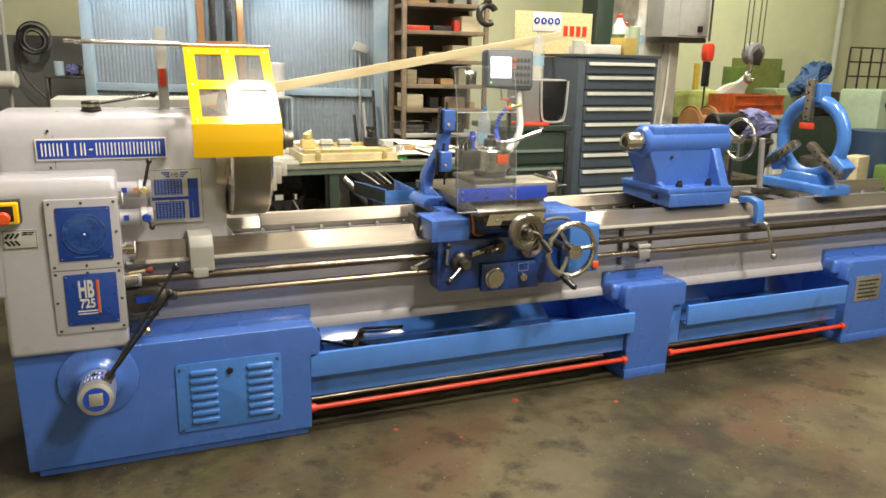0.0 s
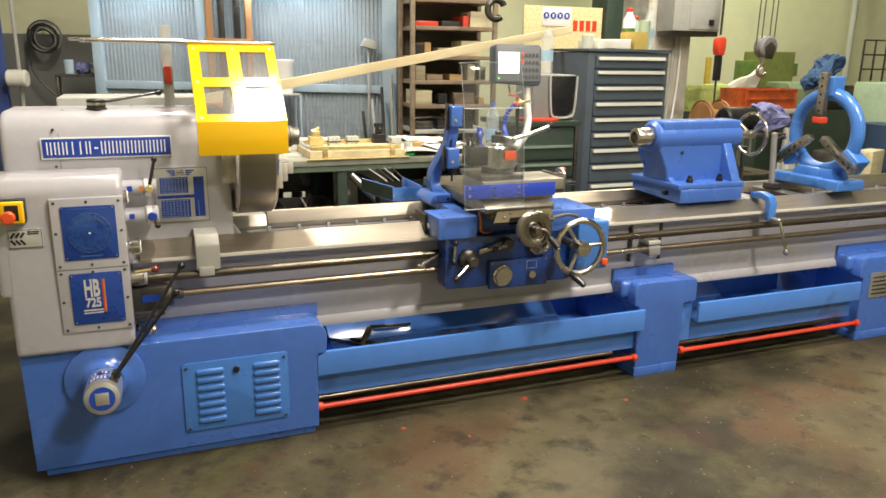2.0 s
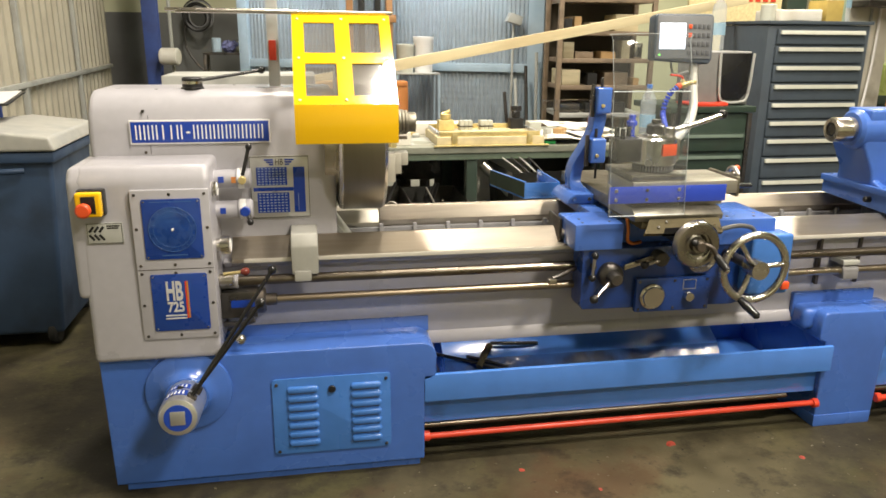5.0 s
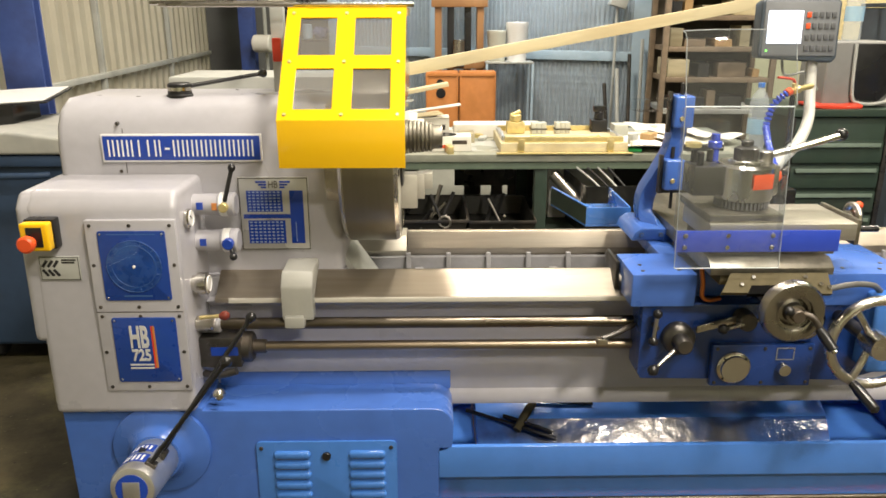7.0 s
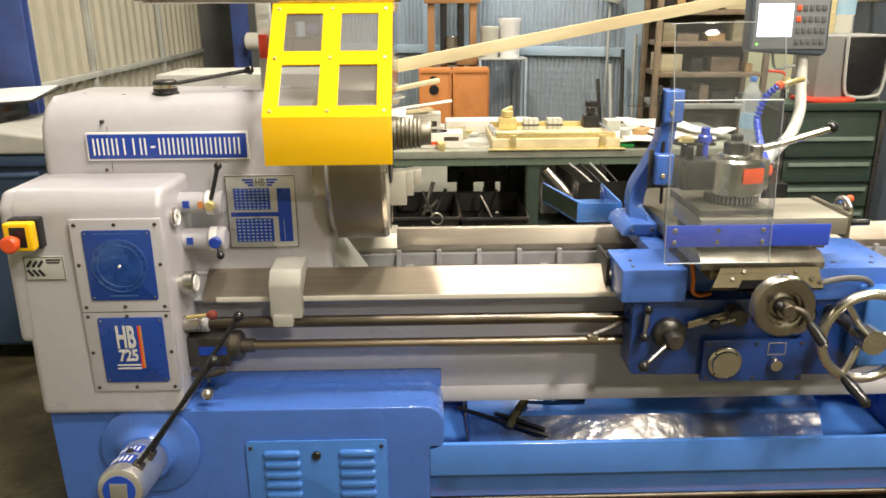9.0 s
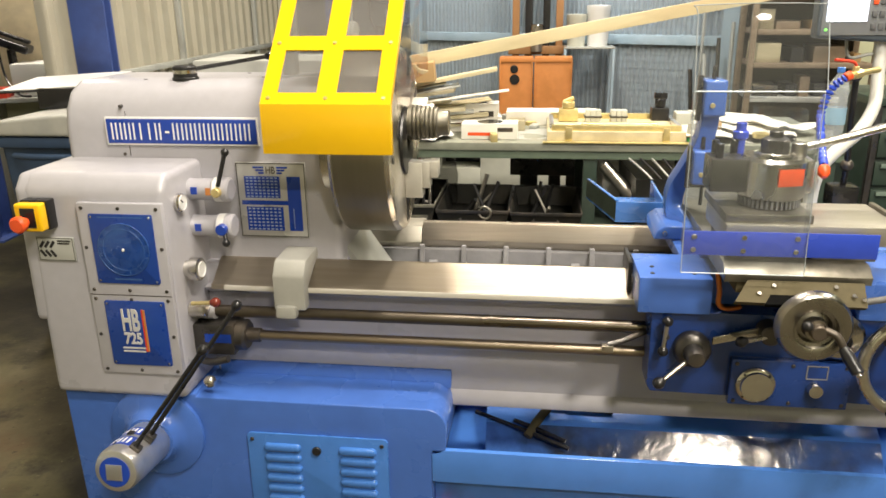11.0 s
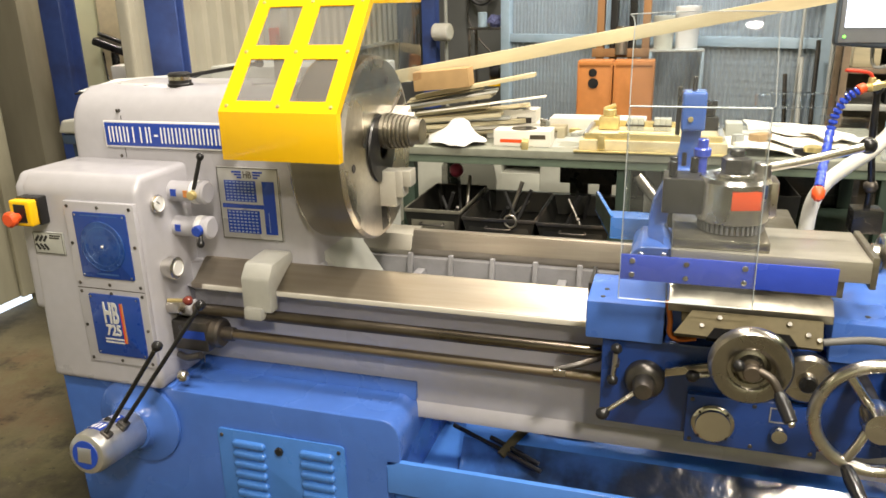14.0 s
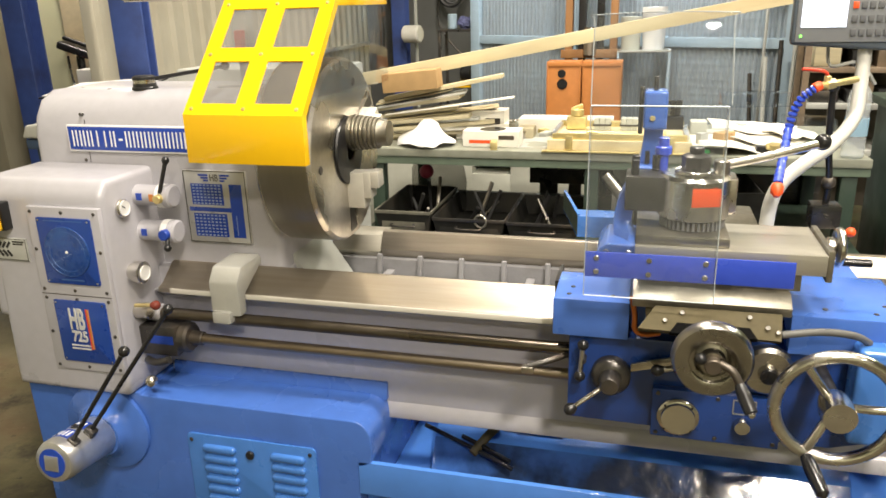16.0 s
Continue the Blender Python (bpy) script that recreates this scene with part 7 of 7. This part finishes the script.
# ---- right: board, pillar, panel, hoists ----
cb = thing("notice_board", "chipboard panel with safety signs and red print", "board", pose(4.0, 4.05, 0))
part("panel", block(0, 0.9, 0, 0.02, 0.9, 2.05, 0.002), material("chipboard", (0.66, 0.56, 0.3), 0.7, grain=0.2, scale=40), cb)
part("sign", block(0.2, 0.53, -0.006, -0.001, 1.86, 2.04, 0.001), WHITE, cb)
for k in range(4):
    part("symbol", rod((0.245 + 0.078 * k, -0.007, 1.96), (0.245 + 0.078 * k, -0.009, 1.96), 0.032, seg=20), LABEL_BLUE, cb)
    part("symbol_mark", block(0.235 + 0.078 * k, 0.255 + 0.078 * k, -0.0105, -0.009, 1.945, 1.975, 0), WHITE, cb)
for k in range(4):
    part("print_bar", block(0.56 + 0.075 * k, 0.61 + 0.075 * k, -0.004, -0.001, 1.82, 1.92, 0), RED, cb)
single("green_column", joined(block(4.92, 5.12, 4.0, 4.3, 0, 2.3, 0.015), block(4.86, 5.18, 3.94, 4.36, 0, 0.5, 0.02)), BENCH_GREEN, "dark green machine column", "machine column")
pillar = wall("pillar", block(5.5, 6.08, 4.1, 4.6, 0, 6.2, 0.01), material("scraped_plaster", (0.6, 0.58, 0.5), 0.8, grain=0.08, scale=8, dirt=(0.28, 0.26, 0.2), dirt_scale=3.5, dirt_at=(0.5, 0.7), bump=0.05), "scraped grey plaster pillar")
el = thing("switch_panel", "grey electrical switch panel with a lit red lamp", "switch panel", pose(5.6, 3.8, 1.84))
part("case", block(0, 0.6, 0.0, 0.28, 0, 0.75, 0.01), PALE_GREY, el)
part("door", block(0.2, 0.585, -0.012, -0.001, 0.02, 0.73, 0.004), PALE_GREY, el)
part("red_lamp", rod((0.42, -0.013, 0.45), (0.42, -0.03, 0.45), 0.02), RED_GLOW, el)
part("switch", block(0.44, 0.5, -0.03, -0.013, 0.06, 0.12, 0.004), BLACK, el)
part("gland_plate", block(0.0, 0.6, 0.02, 0.26, -0.05, -0.001, 0.004), DARK_STEEL, el)
for k in range(2):
    single("wall_cable", pipe([(5.85 + 0.09 * k, 4.08, 1.78), (5.83 + 0.09 * k, 4.06, 1.3), (5.8 + 0.08 * k, 4.07, 0.8)], 0.012, 8), WHITE if k % 2 else PALE_GREY, "cable running down the pillar", "cable", group="pillar cables")
pend = thing("pendant_control", "red pendant control hanging on its cable", "pendant", pose(6.05, 3.6, 1.6))
part("head", prism([(-0.035, 0.0), (0.035, 0.0), (0.05, 0.06), (0.05, 0.15), (0.03, 0.18), (-0.03, 0.18), (-0.05, 0.15), (-0.05, 0.06)], "y", -0.045, 0.045, 0.01), RED, pend)
part("grip", block(-0.032, 0.032, -0.03, 0.03, -0.26, -0.001, 0.012), BLACK, pend)
part("cable", rod((0, 0, 0.2), (0, 0, 4.55), 0.012), RUBBER, pend)
part("lower_cable", rod((0, 0, -0.26), (0, 0, -0.9), 0.01), RUBBER, pend)
hoist = thing("hoist_block", "grey crane hook block hanging on steel ropes", "hoist", pose(7.03, 4.0, 1.7))
part("sheave", turned([(0, 0), (0.1, 0), (0.125, 0.02), (0.115, 0.07), (0.125, 0.12), (0.1, 0.14), (0, 0.14)], (0.02, -0.07, 0.0), (0, 1, 0), 32), CASTING, hoist)
part("side_plate", prism([(-0.03, -0.13), (0.06, -0.13), (0.09, 0.0), (0.02, 0.06), (-0.06, 0.0)], "y", -0.09, -0.072, 0.01), DARK_STEEL, hoist)
for x in (-0.12, -0.05, 0.06, 0.13):
    part("rope", rod((x, 0, 0.02), (x + 0.03, 0, 4.5), 0.006, seg=8), DARK_STEEL, hoist)
part("hook", ring((0.0, 0.0, -0.26), (0, 1, 0), 0.06, 0.02, 28, 10, 1.0, 60, 330), TURNED, hoist)
part("swivel", rod((0, 0, -0.2), (0, 0, -0.1), 0.03), TURNED, hoist)
hk = thing("crane_hook", "black crane hook hanging above the cabinets", "hook", pose(3.2, 3.0, 1.93))
part("hook", ring((0, 0, 0), (0, 1, 0), 0.075, 0.028, 32, 12, 1.0, 100, 380), DARK_STEEL, hk)
part("shank", rod((0, 0, 0.09), (0, 0, 0.25), 0.035), DARK_STEEL, hk)
part("rope", rod((0, 0, 0.25), (0, 0, 4.27), 0.01), DARK_STEEL, hk)

# trolley with cloths behind the tailstock
tr = thing("parts_trolley", "dark steel trolley with machine parts", "trolley", pose(4.75, 1.9, 0))
for x in (0, 0.6):
    for y in (0, 0.5):
        part("post", block(x, x + 0.035, y, y + 0.035, 0, 1.02, 0.003), PALE_GREY, tr)
for z in (0.25, 0.62, 0.95):
    part("shelf", block(0.036, 0.599, 0.0, 0.535, z, z + 0.025, 0.003), DARK_STEEL, tr)
single("dark_motor", joined(rod((4.85, 2.1, 1.08), (5.2, 2.1, 1.08), 0.1), block(4.9, 5.15, 2.02, 2.2, 0.976, 1.0, 0.004)), BLACK, "dark motor lying on the trolley", "motor")


def cloth(c, r, mat, label):
    bm = bmesh.new()
    bmesh.ops.create_icosphere(bm, subdivisions=4, radius=r, matrix=Matrix.Translation(c) @ Matrix.Diagonal((1.2, 0.9, 0.75, 1)))
    return single("cloth", lumpy(lumpy(bm, r * 0.55, 3.2 / r * 0.5), r * 0.18, 9 / r * 0.5), mat, label, "cloth")


cloth((5.28, 2.05, 1.1), 0.14, CLOTH_GREY, "crumpled grey-blue cloth on the trolley")
SAGE = material("sage_machine_paint", (0.2, 0.26, 0.15), 0.45, grain=0.12, dirt=(0.1, 0.12, 0.07), dirt_scale=4)
gm = thing("green_machine", "green painted machine tool at the back of the hall", "machine", pose(6.7, 4.1, 0))
part("bed", block(0, 2.1, 0, 0.7, 0, 0.98, 0.02), BENCH_GREEN, gm)
part("slide", prism([(0.1, 0.985), (0.62, 0.985), (0.62, 1.2), (0.5, 1.3), (0.16, 1.3), (0.1, 1.22)], "x", 1.02, 1.5, 0.02, 3), SAGE, gm, "sage green machine slide")
part("head", joined(block(1.52, 2.0, 0.05, 0.65, 0.985, 1.27, 0.03), block(1.6, 1.9, 0.0, 0.05, 1.05, 1.2, 0.01)), DARK_STEEL, gm, "dark machine head")
part("guard", joined(block(0.66, 1.0, 0.55, 0.7, 0.985, 1.55, 0.01), block(1.0, 1.6, 0.6, 0.7, 1.36, 1.52, 0.01)), GREEN, gm)
part("lever", rod((1.25, 0.08, 1.15), (1.32, -0.08, 1.3), 0.014), BRIGHT, gm)
part("hand_wheel", joined(ring((1.75, -0.04, 1.1), (0, 1, 0), 0.09, 0.012, 28, 8), rod((1.75, -0.05, 1.1), (1.75, 0.0, 1.1), 0.02)), TURNED, gm)
single("red_crate", joined(open_box(0.73, 0.4, 0.22, 0.006, 0.008), block(0.0, 0.73, -0.012, 0.004, 0.2, 0.224, 0.004), block(0.02, 0.71, -0.006, 0.006, 0.1, 0.125, 0.003), *[block(x, x + 0.03, -0.008, 0.006, 0.005, 0.2, 0.003) for x in (0.0, 0.7)]), material("rusty_red", (0.42, 0.075, 0.018), 0.3, grain=0.2, dirt=(0.2, 0.05, 0.02), dirt_scale=5), "red metal crate on the green machine", "crate", pose(6.54, 3.68, 1.029))
single("crate_table", joined(block(6.46, 7.34, 3.66, 4.09, 0.98, 1.028, 0.004), *[block(x, x + 0.04, 3.68, 3.72, 0, 0.98, 0.003) for x in (6.48, 7.28)]), PALE_GREY, "steel side table under the red crate", "table")
single("cloth", lumpy(lumpy(moved(block(-0.24, 0.24, -0.13, 0.13, -0.085, 0.085, 0.07, 4), pose(8.14, 4.16, 1.42, 0, -38, 8)), 0.07, 7, 5), 0.04, 18), CLOTH_BLUE, "blue cloth thrown over the green machine", "cloth")
single("olive_box", block(7.58, 8.15, 4.62, 4.9, 0.99, 1.66, 0.012), material("olive_green_paint", (0.16, 0.19, 0.05), 0.5, grain=0.15, dirt=(0.09, 0.1, 0.04), dirt_scale=4), "olive green box behind the machine", "box")
single("pale_sheet", lumpy(moved(prism([(0, 0.06), (0.25, 0.14), (0.62, 0.28), (0.8, 0.38), (0.82, 0.32), (0.76, 0.1), (0.5, -0.1), (0.1, -0.1)], "y", 0, 0.05, 0.006), pose(6.66, 4.45, 1.1)), 0.03, 5, 3), PAPER, "pale plastic sheet draped over stored parts", "sheet")
single("green_sacking", lumpy(lumpy(block(6.16, 6.72, 4.15, 4.45, 0.985, 1.26, 0.08, 3), 0.06, 3.5, 4), 0.02, 14), material("lime_sacking", (0.34, 0.4, 0.12), 0.8, grain=0.15, scale=20), "yellow-green plastic sacking heaped on stored parts", "sacking")
single("sack_bench", joined(block(6.1, 6.68, 4.12, 4.5, 0.9, 0.984, 0.006), block(6.14, 6.2, 4.16, 4.46, 0, 0.9, 0.004), block(6.58, 6.64, 4.16, 4.46, 0, 0.9, 0.004)), BENCH_GREEN, "dark green bench below the sacking", "bench")
single("yellow_post", block(6.69, 6.745, 4.5, 4.55, 0, 1.58, 0.004), material("ochre_post", (0.5, 0.36, 0.05), 0.5, grain=0.12), "thin yellow post among stored parts", "post")
single("hanging_tarp", lumpy(moved(prism([(0, 0.6), (0.05, 0.68), (0.9, 0.62), (1.2, 0.5), (1.22, 0.1), (1.08, 0.02), (0.85, 0.2), (0.5, 0.42)], "y", 0, 0.05, 0.003), pose(8.32, 6.86, 1.35)), 0.03, 4, 3), material("tan_tarp", (0.17, 0.15, 0.08), 0.8, grain=0.15, scale=14), "brown tarpaulin hung on ropes by the wall", "tarp")
for x in (8.4, 9.15):
    single("tarp_rope", rod((x, 6.885, 1.98), (x, 6.885, 6.1), 0.008, seg=8), PALE_GREY, "thin rope holding the tarpaulin", "rope", group="tarpaulin ropes")
single("cable_drum", joined(rod((5.78, 3.46, 0.965), (5.81, 3.46, 0.965), 0.185, seg=32), rod((5.81, 3.46, 0.965), (6.0, 3.46, 0.965), 0.09), rod((6.0, 3.46, 0.965), (6.03, 3.46, 0.965), 0.185, seg=32)), WOOD, "wooden cable drum on a low stand", "drum")
single("low_stand", block(5.85, 6.4, 3.3, 3.7, 0, 0.779, 0.01), BENCH_GREEN, "green stand with parts on it", "stand")
pc = thing("control_cabinet", "pale green machine control cabinet with yellow knob", "cabinet", pose(9.1, 3.9, 0))
part("body", block(0, 0.9, 0, 0.6, 0.05, 1.3, 0.02), PALE_GREEN, pc)
part("frame", joined(block(0.25, 0.29, 0.1, 0.14, 1.3, 1.62, 0.004), block(0.8, 0.84, 0.1, 0.14, 1.3, 1.62, 0.004), block(0.25, 0.84, 0.1, 0.14, 1.62, 1.66, 0.004)), BOOTH_BLUE, pc)
part("knob", rod((0.6, -0.001, 1.1), (0.6, -0.03, 1.1), 0.04), YELLOW, pc)
part("gauge", rod((0.12, -0.001, 1.12), (0.12, -0.02, 1.12), 0.04), BLACK, pc)
part("plinth", block(0.03, 0.87, 0.03, 0.57, 0, 0.049, 0.004), DARK_STEEL, pc)
wr = thing("wire_rack", "dark wire rack against the wall", "rack", pose(10.0, 5.2, 0))
for k in range(8):
    part("upright", rod((0.22 * k, 0, 0), (0.22 * k, 0, 1.85), 0.014, seg=8), DARK_STEEL, wr)
for k in range(9):
    part("wire", rod((0, 0, 0.25 + 0.2 * k), (1.54, 0, 0.25 + 0.2 * k), 0.011, seg=8), DARK_STEEL, wr)
single("blue_drum", turned([(0, 0), (0.28, 0), (0.29, 0.3), (0.28, 0.6), (0.29, 0.85), (0, 0.86)], (8.6, 3.5, 0), (0, 0, 1), 32), BIN, "dark blue drum standing by the cabinet", "drum")
single("downpipe", rod((10.75, 6.1, 0), (10.75, 6.1, 6.2), 0.045), PALE_GREY, "pale downpipe on the wall", "pipe")
single("green_stack", joined(block(6.3, 6.62, 4.9, 5.3, 0, 1.35, 0.02)), GREEN, "green machine part standing at the back", "machine part")

# stored parts piled before the green machine
random.seed(31)
for k in range(17):
    x, y = random.uniform(5.9, 8.6), random.uniform(2.7, 3.2)
    w, d, hh = random.uniform(0.12, 0.4), random.uniform(0.12, 0.35), random.uniform(0.2, 0.72)
    bm = block(-w / 2, w / 2, -d / 2, d / 2, 0, hh, 0.012) if k % 3 else turned([(0, 0), (w / 2, 0), (w / 2, hh * 0.8), (w / 3, hh * 0.85), (w / 3, hh), (0, hh)], (0, 0, 0), (0, 0, 1), 20)
    single("stored_part", lumpy(bm, 0.006, 8), random.choice((DARK_STEEL, RUST, BENCH_GREEN, CREAM, PALE_GREY, OLD_PLANK, GREEN, RUBBER)), "used machine part or box standing on the floor", "stored part", pose(x, y, 0, 0, 0, random.uniform(0, 90)), "parts on the floor")

# red paint drips on the floor
DULL_RED = material("dried_red_paint", (0.3, 0.045, 0.025), 0.6, grain=0.3, scale=60)
for x, y, r in ((1.38, -0.06, 0.011), (2.0, 0.02, 0.02), (1.62, -0.22, 0.008), (2.45, -0.15, 0.012)):
    bm = turned([(0, 0.0005), (r, 0.0005), (r * 0.8, 0.0015), (0, 0.002)], (x, y, 0), (0, 0, 1), 14)
    single("paint_spot", lumpy(bm, r * 0.25, 40), DULL_RED, "dried red paint drip on the floor", "paint spot", group="paint spots")

cloth((-0.15, 6.42, 1.37), 0.075, CLOTH_GREY, "crumpled violet rag on the yellow trolley")
cloth((-0.08, 6.5, 1.36), 0.07, PAPER, "crumpled pale rag on the yellow trolley")
# swarf and grit on the floor
random.seed(77)
verts, faces = [], []
for k in range(900):
    x, y, r = random.uniform(-0.4, 5.2), random.uniform(-2.6, 0.02), random.uniform(0.002, 0.0075)
    a, n = random.uniform(0, 3.1), len(verts)
    ca, sa = math.cos(a) * r, math.sin(a) * r
    hh = r * random.uniform(0.3, 0.7)
    verts += [(x + ca, y + sa, 0.0004), (x - sa * 0.6, y + ca * 0.6, 0.0004), (x - ca, y - sa, 0.0004), (x + sa * 0.6, y - ca * 0.6, 0.0004), (x, y, hh)]
    faces += [(n, n + 1, n + 4), (n + 1, n + 2, n + 4), (n + 2, n + 3, n + 4), (n + 3, n, n + 4)]
grit = bpy.data.meshes.new("floor_grit")
grit.from_pydata(verts, [], faces)
grit.materials.append(material("swarf", (0.11, 0.095, 0.06), 0.5, grain=0.5, scale=3))
tagged(new("floor_grit", grit), "scattered swarf, chips and grit on the floor", "grit", kind="stuff")
